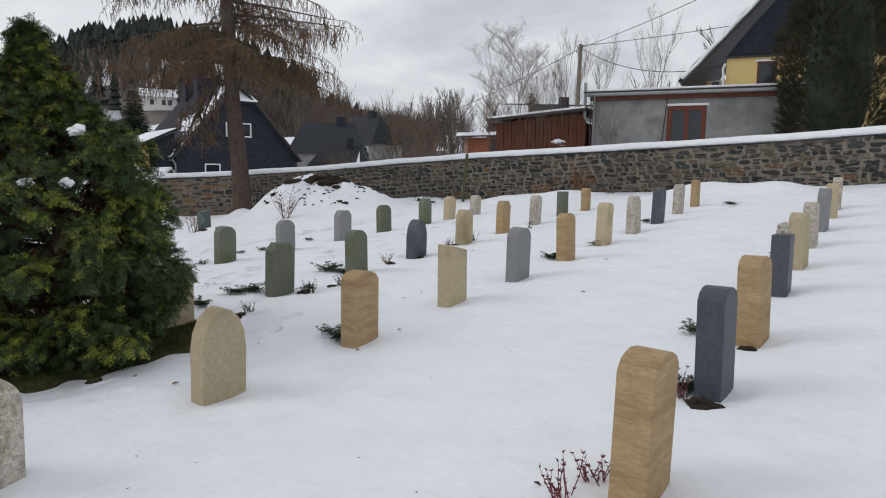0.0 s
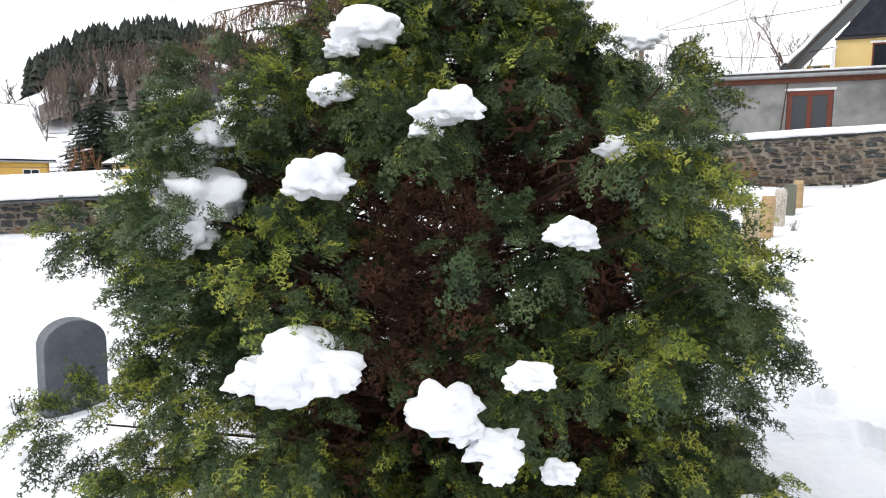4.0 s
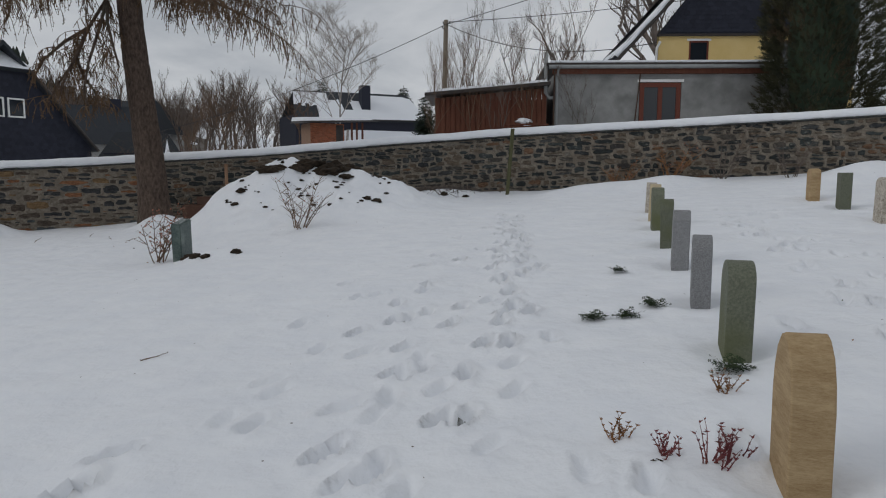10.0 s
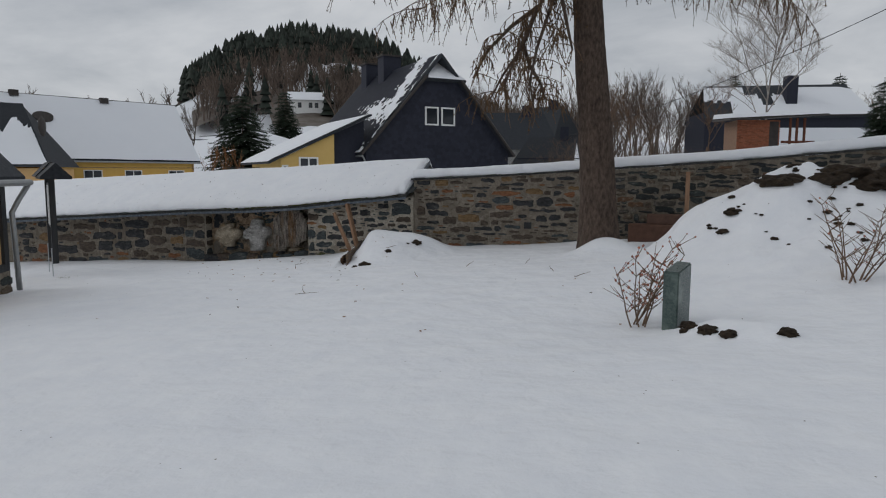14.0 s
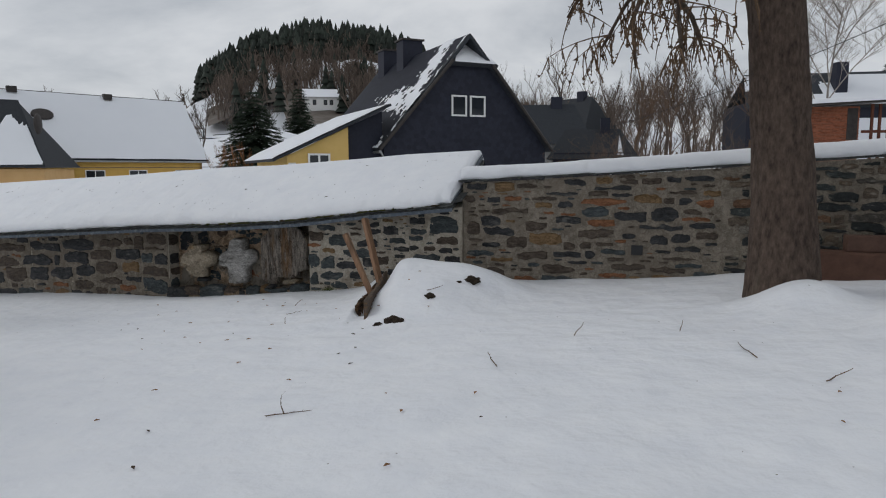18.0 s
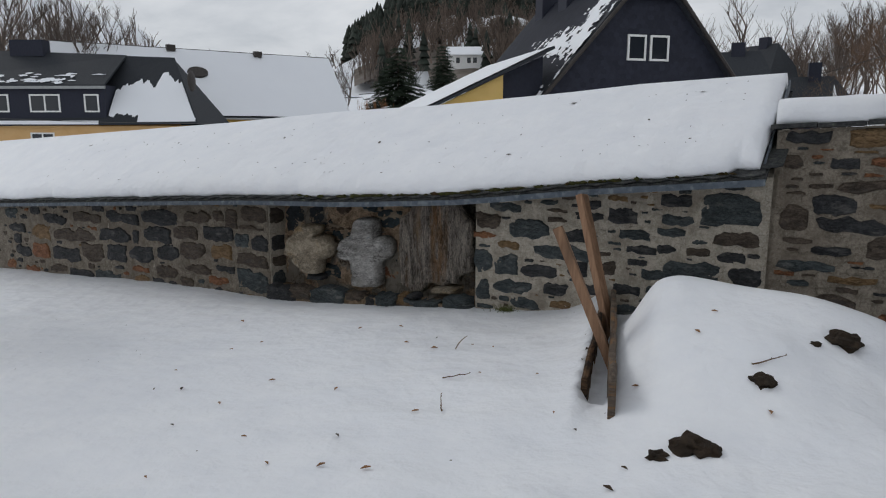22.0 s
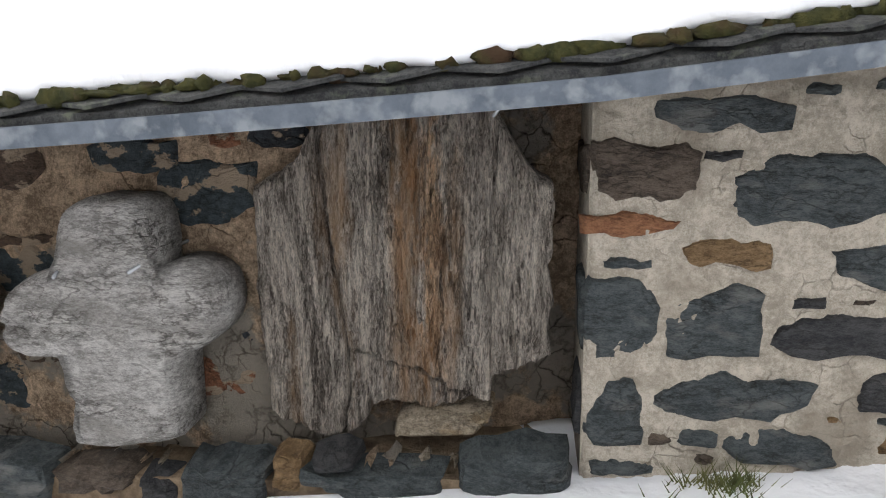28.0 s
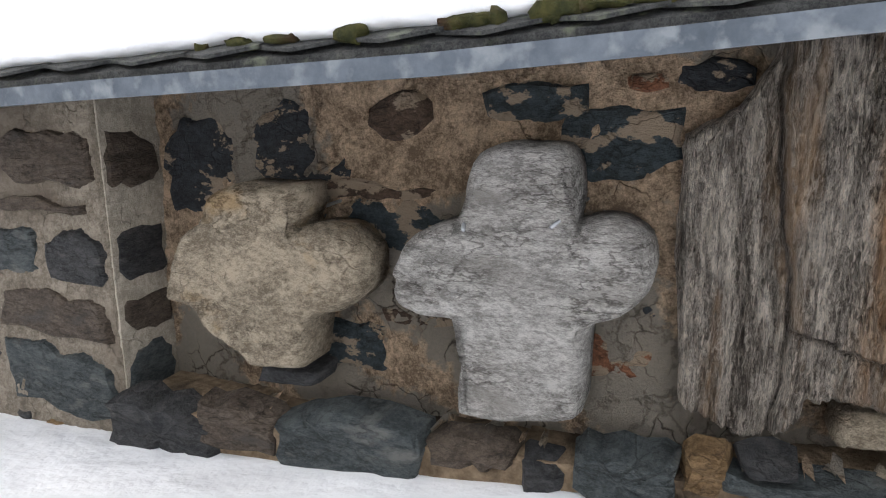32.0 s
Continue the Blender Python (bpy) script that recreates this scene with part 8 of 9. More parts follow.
# white house on the hillside, small houses in the valley
wh = thing("white_house", (-133.0, 221.0, 0.0), "white house with snowy roof on the wooded hillside", "house", turn=30)
loc("wall", Geo().box(0, 0, 2, 16, 9, 31.0), "white", wh, "white rendered wall")
loc("gable", Geo().prism([(0, 31), (9, 31), (4.5, 34)], 0, 0.3).moved(Matrix.Rotation(-math.pi / 2, 4, "Z") @ Matrix.Translation((-9, 0, 0))), "white", wh)
loc("roof", Geo().add([(-1, -1, 30.6), (17, -1, 30.6), (17, 4.5, 34.2), (-1, 4.5, 34.2), (-1, 10, 30.6), (17, 10, 30.6)], [(0, 1, 2, 3), (3, 2, 5, 4), (0, 3, 4), (1, 5, 2)]), "field", wh)
for x in (3, 7.2, 9.5, 13):
    window(wh, x, x + 1.4, 27.6, 29.6, -0.05, w=0.12, material="dark_trim")
for x, y, z, w, turn, m in ((-118, 140, 4, 10, 20, "cream"), (-130, 158, 6, 9, -20, "slate_house"), (-96, 150, 6, 9, 10, "cement"), (-140, 150, 8, 12, 35, "white")):
    sm = thing("valley_house", (x, y, z), "small snow-roofed house in the valley", "house", group="valley houses", turn=turn)
    loc("wall", Geo().box(0, 0, -6, w, 7, 4), m, sm)
    loc("roof", Geo().add([(-0.5, -0.5, 3.8), (w + 0.5, -0.5, 3.8), (w + 0.5, 3.5, 7.2), (-0.5, 3.5, 7.2), (-0.5, 7.5, 3.8), (w + 0.5, 7.5, 3.8)], [(0, 1, 2, 3), (3, 2, 5, 4), (0, 3, 4), (1, 5, 2)]), "slate", sm)
    loc("roof_snow", Geo().add([(-0.4, -0.45, 3.98), (w + 0.4, -0.45, 3.98), (w + 0.4, 3.0, 6.9), (-0.4, 3.0, 6.9)], [(0, 1, 2, 3)]), "field", sm)
    for k in range(3):
        window(sm, 1 + k * 2.6, 2.1 + k * 2.6, 1.2, 2.8, -0.05, w=0.12)

# half-timbered church annex at the yard's edge
tim = thing("timber_annex", (-2.06, -7.67, -0.3), "half-timbered annex with stone plinth and slate roof", "building", turn=117.3)
loc("plinth", Geo().box(0, 0.0, -0.5, 2.85, 3, 0.42), "mortar_old", tim, "rubble stone plinth")
for k in range(12):
    st = Geo().add(*poly_stone(hewn(0.3 + (k % 6) * 0.47, 0.05 + (k // 6) * 0.2, 0.43, 0.17, wr), 0.0, 0.03, wr))
    loc("stone", st, "rubble", tim)
loc("panel", Geo().box(0, 0.06, 0.42, 2.7, 2.9, 1.95), "cream", tim, "cream plaster panel")
for x0, x1, z0, z1 in ((0, 2.85, 0.42, 0.56), (0, 2.85, 1.83, 1.99), (2.68, 2.85, 0.56, 1.83), (1.2, 1.36, 0.56, 1.83)):
    loc("beam", Geo().box(x0, 0.0, z0, x1, 0.12, z1), "board_dark", tim, "dark timber beam")
loc("roof", Geo().add([(0, -0.3, 2.05), (3.0, -0.3, 2.05), (3.0, 1.5, 4.0), (0, 1.5, 4.0), (0, -0.3, 2.17), (3.0, -0.3, 2.17), (3.0, 1.5, 4.1), (0, 1.5, 4.1), (0, 3.2, 2.05), (3.0, 3.2, 2.05)], [(0, 3, 2, 1), (4, 5, 6, 7), (0, 1, 5, 4), (1, 2, 6, 5), (3, 0, 4, 7), (7, 6, 9, 8)]), "slate", tim)
loc("gutter", Geo().tube([(0, -0.36, 2.06), (3.05, -0.36, 2.06)], 0.06, 8), "gutter", tim)
loc("downpipe", Geo().tube([(2.95, -0.36, 2.02), (2.92, -0.2, 1.75), (2.88, -0.08, 1.5), (2.95, -0.10, 0.0)], 0.05, 10), "gutter", tim, "light blue-grey downpipe", smooth=True)


# ---- hill, woods, trees, wires ----
def hill_h(x, y):
    """Height of the wooded hill and the fields round it, by bearing and distance."""
    b = np.degrees(np.arctan2(x, y))
    d = np.hypot(x, y)
    crest = np.interp(b, [-75, -62, -56, -52, -46, -41, -38.5, -34, -29, -24, -20, -16, -12, -8, -3, 5, 20, 60], [72, 68, 54, 38, 33, 36, 48, 68, 73, 68, 55, 42, 33, 28, 22, 14, 10, 10])
    rise = np.clip((d - 110) / 290, 0, 1)
    return crest * (rise ** 1.5) * 1.02 - 3


hb_, hd_ = np.meshgrid(np.radians(np.linspace(-80, 60, 120)), np.concatenate([np.linspace(110, 400, 40), [450, 600]]), indexing="ij")
hx, hy = np.sin(hb_) * hd_, np.cos(hb_) * hd_
hz = hill_h(hx, hy) + 0.6 * np_waves(hx, hy, 8, 12, 0.03, 0.2) * 3
hm = fast_mesh("hill", np.stack([hx.ravel(), hy.ravel(), hz.ravel()], -1), grid_faces(120, 42), 4)
shade(hm)
tagged(finish("hill", hm, "field"), "snow-covered hillside and fields beyond the village", "hill", kind="structure")

# brown floor of the wood, seen between the trunks
wb_, wd_ = np.meshgrid(np.radians(np.linspace(-39, -4, 60)), np.linspace(232, 408, 30), indexing="ij")
wd_ = np.where(wb_ < radians(-32.5), np.maximum(wd_, 285), wd_)
wx, wy = np.sin(wb_) * wd_, np.cos(wb_) * wd_
wm = fast_mesh("forest_floor", np.stack([wx.ravel(), wy.ravel(), (hill_h(wx, wy) + 1.6).ravel()], -1), grid_faces(60, 30), 4)
shade(wm)
tagged(finish("forest_floor", wm, mat("forest_floor", (0.085, 0.066, 0.052), (0.20, 0.18, 0.16), 0.12, 0.95, 0.0)), "brown leaf litter and thin snow under the trees", "forest floor", kind="structure")

fr = random.Random(17)


def conifer_shape(r, tiers=6, n=7):
    g = Geo()
    for k in range(tiers):
        z0, z1 = 0.12 + 0.86 * k / tiers, min(1.0, 0.12 + 0.86 * (k + 1.7) / tiers)
        rad = 0.19 * (1 - k / tiers) ** 0.8 + 0.02
        base = [(rad * r.uniform(0.7, 1.2) * math.cos(2 * math.pi * j / n + k), rad * r.uniform(0.7, 1.2) * math.sin(2 * math.pi * j / n + k), z0 - r.uniform(0, 0.05)) for j in range(n)]
        g.add(base + [(0, 0, z1)], [(j, (j + 1) % n, n) for j in range(n)])
    return np.array(g.v), np.array(g.f)


def bare_shape(r, levels=2, fork=4, thick=0.038):
    g = bare_tree((0, 0, 0), 1.0, 0.6, r, levels=levels, fork=fork, thick=thick, n=3, up=0.9, start=0.3)
    tris = []
    for f in g.f:
        tris += [(f[0], f[1], f[2])] + ([(f[0], f[2], f[3])] if len(f) == 4 else [])
    return np.array(g.v), np.array(tris)


CON = [conifer_shape(fr) for _ in range(5)]
BAR = [bare_shape(fr) for _ in range(6)]


def scatter(name, shapes, spots, material, label):
    vs, fs, o = [], [], 0
    for x, y, z, h, wid in spots:
        v, f = shapes[fr.randrange(len(shapes))]
        a = fr.uniform(0, 6.28)
        rot = np.array([[math.cos(a), math.sin(a), 0], [-math.sin(a), math.cos(a), 0], [0, 0, 1]])
        vs.append((v * np.array([h * wid, h * wid, h])) @ rot + np.array([x, y, z]))
        fs.append(f + o)
        o += len(v)
    me = fast_mesh(name, np.concatenate(vs), np.concatenate(fs), 3)
    return tagged(finish(name, me, material), label, "woodland", kind="stuff")


def polar(b, d):
    x, y = math.sin(radians(b)) * d, math.cos(radians(b)) * d
    return x, y, float(hill_h(np.array([x]), np.array([y]))[0])


spots = []
for _ in range(620):
    b = fr.uniform(-39.5, -17)
    d = fr.uniform(355, 405)
    spots.append((*polar(b, d), fr.uniform(15, 23), fr.uniform(0.9, 1.3)))
for _ in range(60):
    spots.append((*polar(fr.uniform(-37, -14), fr.uniform(250, 350)), fr.uniform(14, 20), 1.0))
for _ in range(60):
    spots.append((*polar(fr.uniform(-18, -9), fr.uniform(330, 400)), fr.uniform(9, 15), 1.2))
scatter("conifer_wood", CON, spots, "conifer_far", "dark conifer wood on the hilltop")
spots = []
for _ in range(1350):
    b = fr.uniform(-38.5, -5)
    d = fr.uniform(225, 380)
    if (d < 285 and b < -32.5) or (d < 272 and b < -27):
        continue
    spots.append((*polar(b, d), fr.uniform(13, 20), fr.uniform(0.8, 1.2)))
for _ in range(150):
    spots.append((*polar(fr.uniform(-80, -55), fr.uniform(150, 330)), fr.uniform(16, 24), fr.uniform(0.9, 1.3)))
for _ in range(130):
    spots.append((*polar(fr.uniform(-16, 30), fr.uniform(130, 260)), fr.uniform(8, 14), fr.uniform(0.9, 1.4)))
for b, d, h in ((-46.5, 380, 14), (-44.6, 390, 12), (-44.0, 385, 10), (-42.0, 370, 17), (-41.0, 370, 15), (-40.4, 365, 17), (-45.6, 390, 9), (-50, 385, 14), (-48.5, 388, 9)):
    spots.append((*polar(b, d), h, 1.6))
scatter("bare_wood", BAR, spots, "wood_far_hazed", "leafless brown woodland on the slopes")


spots = []
for _ in range(230):
    b, d = fr.uniform(-14, 32), fr.uniform(62, 125)
    if 6.5 < b < 27 and d < 96:
        continue
    spots.append((math.sin(radians(b)) * d, math.cos(radians(b)) * d, 1.0 + 0.03 * d, fr.uniform(7, 12), fr.uniform(0.9, 1.4)))
scatter("valley_wood", [bare_shape(fr, 3, 4, 0.020) for _ in range(6)], spots, "wood_far_hazed", "leafless grey-brown trees in the valley")
BUSH = []
for _ in range(5):
    g = bare_tree((0, 0, 0), 1.0, 1.0, fr, levels=3, fork=5, thick=0.008, n=3, up=0.45, droop=0.07, start=0.03)
    BUSH.append((np.array(g.v), np.array([t for f in g.f for t in ([(f[0], f[1], f[2])] + ([(f[0], f[2], f[3])] if len(f) == 4 else []))])))
scatter("shrubbery", BUSH, [(fr.uniform(-1.5, 11.5), fr.uniform(23, 44), 0.9, fr.uniform(1.9, 3.6), fr.uniform(1.0, 1.6)) for _ in range(75)], "bare_red", "tangled reddish-brown leafless shrubs in the gardens")


def lone_tree(name, at, height, spread, material, label, category="tree", seed=1, **kw):
    r = random.Random(seed)
    g = bare_tree((0, 0, 0), height, spread, r, **kw)
    t = thing(name, at, label, category)
    stem = Geo().tube([(0, 0, -1), (0.02 * height, 0, height * 0.22)], [height * kw.get("thick", 0.03) * 0.62, height * kw.get("thick", 0.03) * 0.46], 8)
    part("trunk", stem, material, t, world_space=False)
    tagged(part("crown", g, material, t, world_space=False), kind="stuff")
    return t


lone_tree("birch", (16.6, 49.4, 2.5), 16.0, 0.80, "birch", "tall leafless birch with fine hanging twigs", seed=2, levels=5, fork=6, thick=0.015, up=0.48, droop=0.09)
lone_tree("bare_tree", (41.0, 32.0, 4.0), 20.0, 0.75, "bare", "large leafless tree behind the yellow house", seed=5, levels=5, fork=4, thick=0.045, up=0.6)
lone_tree("bare_tree", (37.0, 41.0, 4.0), 13.0, 0.8, "bare", "leafless tree behind the sheds", seed=6, levels=5, fork=4, thick=0.035)
for i, (x, y, z, h) in enumerate(((-0.5, 88, 4, 12), (3.5, 95, 5, 13), (6.5, 92, 5, 12), (9.5, 98, 5, 12), (-4.0, 80, 4, 9))):
    lone_tree("poplar", (x, y, z), h, 0.7, "bare", "slim leafless tree in a row", seed=20 + i, levels=4, fork=5, thick=0.03, up=0.8)
for i, (x, y, z, h) in enumerate(((5.2, 55, 1.5, 9.5), (9.0, 60, 2, 9), (2.2, 50, 1.5, 7.5), (0.5, 62, 2, 9), (12.5, 70, 3, 10))):
    lone_tree("bare_tree", (x, y, z), h, 0.85, "bare" if i % 2 else "bare_red", "leafless tree in the valley gardens", seed=40 + i, levels=4, fork=5, thick=0.022, up=0.6)
for i, (x, y, z, h) in enumerate(((3.0, 26.0, 0.8, 3.6), (4.6, 24.0, 0.9, 3.4), (1.8, 28, 0.8, 3.4), (6.0, 27.0, 1.0, 4.2), (7.6, 30.0, 1.0, 4.8), (0.6, 30, 0.8, 3.2), (9.2, 33, 1.2, 4.6))):
    lone_tree("bare_shrub", (x, y, z), h, 0.85, "bare_red" if i % 3 else "bare", "tangled leafless garden shrub", "shrub", seed=60 + i, levels=4, fork=4, thick=0.010, up=0.6, start=0.05)
for i, (x, y, z, h) in enumerate(((17.2, 6.4, 2.2, 5.2), (18.3, 6.2, 2.3, 4.6), (19.6, 5.8, 2.5, 5.6), (21.6, 5.4, 2.5, 3.6), (16.0, 7.0, 2.0, 5.0), (22.8, 14.0, 3.0, 8.0), (24.6, 15.0, 3.0, 8.5), (19.5, 15.0, 3.0, 7.5), (18.0, 13, 3, 6.5))):
    lone_tree("bare_shrub", (x, y, z), h, 0.5, "bare" if i % 2 else "bare_red", "thin upright leafless shrub by the sheds", "shrub", seed=80 + i, levels=4, fork=5, thick=0.009, up=0.75, start=0.05)
for i, (x, y, z, h) in enumerate(((-62, 70, 2, 8), (-70, 82, 3, 12), (-90, 130, 6, 16), (-108, 142, 8, 14), (-66, 36, 0, 16), (-76, 30, 0, 18), (-84, 44, 0, 18))):
    lone_tree("bare_tree", (x, y, z), h, 0.62, "bare", "leafless broad tree in the village", seed=100 + i, levels=4, fork=5 if i < 4 else 6, thick=0.026)
for i, (x, y, z) in enumerate(((-33.5, 42.5, 0.5), (-32.2, 43.5, 0.5), (-34.8, 41.6, 0.5))):
    lone_tree("hedge_shrub", (x, y, z), 4.2, 0.4, "dead", "brown leafy hedge shrub by the long house", "shrub", seed=130 + i, levels=3, fork=6, thick=0.02, up=1.2, start=0.05)


def spruce(at, h, rad, seed, label):
    """A full spruce: trunk and whorls of drooping boughs made of many needle sprays."""
    r = random.Random(seed)
    t = thing("spruce", at, label, "tree")
    part("trunk", Geo().tube([(0, 0, -1), (0, 0, h)], [h * 0.018, 0.02], 8), "bark", t, world_space=False)
    its = []
    k = 0.06
    while k < 0.98:
        n = int(15 * (1 - k) + 6)
        for j in range(n):
            a = 2 * math.pi * j / n + r.uniform(-0.3, 0.3)
            reach = rad * (1 - k) ** 0.85 * r.uniform(0.75, 1.12)
            steps = max(1, int(reach / (h * 0.035)))
            for s in range(steps):
                d = reach * (s + 0.4) / steps
                p = (math.cos(a) * d, math.sin(a) * d, h * k - 0.22 * d + r.uniform(-0.1, 0.1))
                for w in range(4):
                    b2 = a + r.uniform(-0.8, 0.8)
                    its.append((p, (math.cos(b2), math.sin(b2), -0.25 + r.uniform(-0.25, 0.2)), (r.uniform(-0.3, 0.3), r.uniform(-0.3, 0.3), 1), h * r.uniform(0.06, 0.10)))
        k += 0.042
    part("crown", sprays_mesh("crown", its, FANS), "spruce", t, world_space=False)
    return t


spruce((-59.5, 83.2, 0.6), 15.0, 7.4, 3, "dark green spruce beside the long house")
spruce((-92, 150, 6), 19, 6, 4, "dark spruce on the slope")
spruce((17.5, 95, 8), 9, 3, 5, "small dark spruce behind the houses")
spruce((30.5, 92, 8), 8, 3.5, 6, "small dark spruce behind the houses")
spruce((25.2, 51.0, 2.5), 7.6, 1.9, 7, "dark conifer beside the slate-roofed house")

# dark arborvitae by the yellow house
ev = thing("arborvitae", (29.6, 2.6, 2.6), "tall dark brown-green arborvitae behind the wall", "conifer")
er = random.Random(9)
its = []
for _ in range(7000):
    a, z = er.uniform(0, 6.283), er.uniform(0.2, 8.6)
    rad = (2.05 * min(1, (z + 1.2) / 2.4) * (1 - max(0, z - 4.5) / 5.2) ** 0.6) * (1 + 0.12 * math.sin(3 * a + z)) * er.uniform(0.72, 1.04)
    o = Vector((math.cos(a), math.sin(a), 0))
    ax = o + Vector((er.uniform(-0.5, 0.5), er.uniform(-0.5, 0.5), er.uniform(0.2, 1.3)))
    its.append(((o.x * rad, o.y * rad, z), tuple(ax), (er.uniform(-1, 1), er.uniform(-1, 1), 0.3), er.uniform(0.22, 0.45)))
part("foliage", sprays_mesh("foliage", its, FANS), mat("arborvitae_leaf", (0.022, 0.026, 0.014), (0.055, 0.052, 0.024), 2.0, 0.8, 0.0, 40, (0.075, 0.05, 0.028), 0.7, 0.6, island=0.35), ev, world_space=False)
# added solid filler in dark needle green, closes the gaps in the crown
core_b = bmesh.new()
bmesh.ops.create_icosphere(core_b, subdivisions=3, radius=1)
for v in core_b.verts:
    v.co = Vector((v.co.x * 1.15, v.co.y * 1.15, 4.0 + v.co.z * 3.9)) * 1.0
part("dead_core", core_b, "spruce", ev, world_space=False, smooth=True)
part("trunk", Geo().tube([(0, 0, -0.8), (0, 0, 6)], [0.22, 0.05], 8), "bark", ev, world_space=False)

# pole and wires
pole = thing("utility_pole", (21.25, 26.4, 2.0), "weathered wooden utility pole carrying wires", "utility pole")
part("pole", Geo().tube([(21.05, 26.4, 2.0), (21.23, 26.4, 12.0)], [0.20, 0.15], 12), "pole", pole, smooth=True)
ins = Geo()
for dz, dx in ((11.7, -0.22), (11.75, 0.2), (11.4, -0.25)):
    ins.tube([(21.2 + dx * 0.4, 26.3, dz), (21.2 + dx, 26.2, dz), (21.2 + dx, 26.2, dz + 0.15)], 0.035, 6)
part("insulator", ins, "dark_trim", pole)


def wire(a, b, sag, r=0.022):
    pts = [Vector(a).lerp(Vector(b), s) - Vector((0, 0, sag * 4 * s * (1 - s))) for s in np.linspace(0, 1, 15)]
    tagged(finish("overhead_wire", Geo().tube(pts, r, 5), "wire"), "thin black overhead wire", "wire", group="overhead wires")


wire((21.25, 26.3, 11.85), (60.0, 14.0, 17.5), 1.0)
wire((21.25, 26.3, 11.7), (28.5, 10.6, 8.2), 1.1)
wire((21.2, 26.3, 11.7), (-2.0, 42.0, 4.5), 0.8)
wire((21.2, 26.3, 11.7), (36.0, -4.0, 14.5), 0.6)
wire((-60.0, 22.0, 3.0), (-14.0, 22.0, 2.3), 0.3, 0.018)


# ---- things in the churchyard ----
yr = random.Random(55)


def stem(pts, r0, r1, n=5):
    return Geo().tube(pts, [r0 + (r1 - r0) * i / (len(pts) - 1) for i in range(len(pts))], n)


# two old boards stuck in the snow heap by the wall


def board(name, base, top, w, t, label):
    d = Vector(top) - Vector(base)
    b = Geo().box(-w / 2, -t / 2, 0, w / 2, t / 2, d.length).bm()
    bmesh.ops.subdivide_edges(b, edges=[e for e in b.edges if abs(e.verts[0].co.z - e.verts[1].co.z) > 0.3], cuts=9)
    bmesh.ops.bevel(b, geom=[e for e in b.edges if e.calc_face_angle(0) > 0.7], offset=0.004, segments=1, affect="EDGES")
    for v in b.verts:
        v.co.x += 0.008 * noise.noise(v.co * 4)
        if v.co.z > d.length - 0.01:
            v.co.z += 0.02 * noise.noise(v.co * 25)
    ob = finish(name, b, "plank_old")
    ob.matrix_basis = Matrix.Translation(base) @ d.to_track_quat("Z", "Y").to_matrix().to_4x4() @ Matrix.Rotation(0.15, 4, "Z")
    return tagged(ob, label, "board", group="boards by the wall")


board("old_board", (1.68, -0.60, 0.0), (1.32, -0.49, 1.26), 0.12, 0.06, "weathered reddish wooden board leaning on the wall")
board("old_board", (1.98, -1.42, 0.0), (1.51, -1.50, 1.11), 0.145, 0.065, "short weathered wooden board leaning in the snow heap")


def edge_board(p0, p1, deep, t, material, seed, label):
    """A board set on edge, its upper edge rotted away unevenly."""
    n = 40
    p0, p1 = Vector(p0), Vector(p1)
    across = (p1 - p0).cross(Vector((0, 0, 1))).normalized() * t / 2
    g = Geo()
    for i in range(n + 1):
        p = p0.lerp(p1, i / n) + across * 0.5 * noise.noise(Vector((i * 0.15, seed, 0)))
        r1, r2 = (0.030 * fbm(i * 0.12, seed, k) + 0.006 * fbm(i * 0.5, seed, k + 3) for k in (0.0, 0.6))
        g.v += [p - across - Vector((0, 0, deep)), p - across + Vector((0, 0, r1)), p + Vector((0, 0, 0.010 + (r1 + r2) / 2)), p + across + Vector((0, 0, r2)), p + across - Vector((0, 0, deep))]
    g.f = [(i * 5 + k, i * 5 + (k + 1) % 5, (i + 1) * 5 + (k + 1) % 5, (i + 1) * 5 + k) for i in range(n) for k in range(5)] + [(4, 3, 2, 1, 0), tuple(n * 5 + k for k in range(5))]
    return tagged(finish("retaining_board", g, material), label, "board", group="boards by the wall")


edge_board((1.415, -0.02, 0.30), (1.93, -2.02, 0.21), 0.30, 0.040, mat("rotten_edge", (0.045, 0.026, 0.015), (0.20, 0.115, 0.060), 16, 0.9, 1.0, 50, (0.022, 0.014, 0.010), 6, 0.55, stretch=(1, 1, 5), depth=0.02), 2.0, "crumbling brown board set on edge in the snow")
edge_board((1.575, -0.28, 0.40), (2.20, -2.30, 0.33), 0.34, 0.045, mat("grey_board", (0.060, 0.045, 0.035), (0.165, 0.130, 0.100), 14, 0.85, 0.8, 40, (0.20, 0.11, 0.05), 5, 0.60, stretch=(1, 1, 6), depth=0.015), 5.0, "weathered grey-brown board holding the heap")


def clod(at, r, seed, material, name, label, flat=0.6):
    b = bmesh.new()
    bmesh.ops.create_icosphere(b, subdivisions=3, radius=1)
    for v in b.verts:
        n = v.co.normalized()
        k = 1 + 0.5 * noise.fractal(n * 1.8 + Vector((seed, 0, 0)), 1.0, 2.0, 4)
        v.co = Vector((n.x * k, n.y * k, n.z * k * flat)) * r + Vector(at)
    return tagged(finish(name, b, material), label, "earth clod" if material == "earth" else "stone", group="clods and stones in the snow", kind="" if r > 0.1 else "")


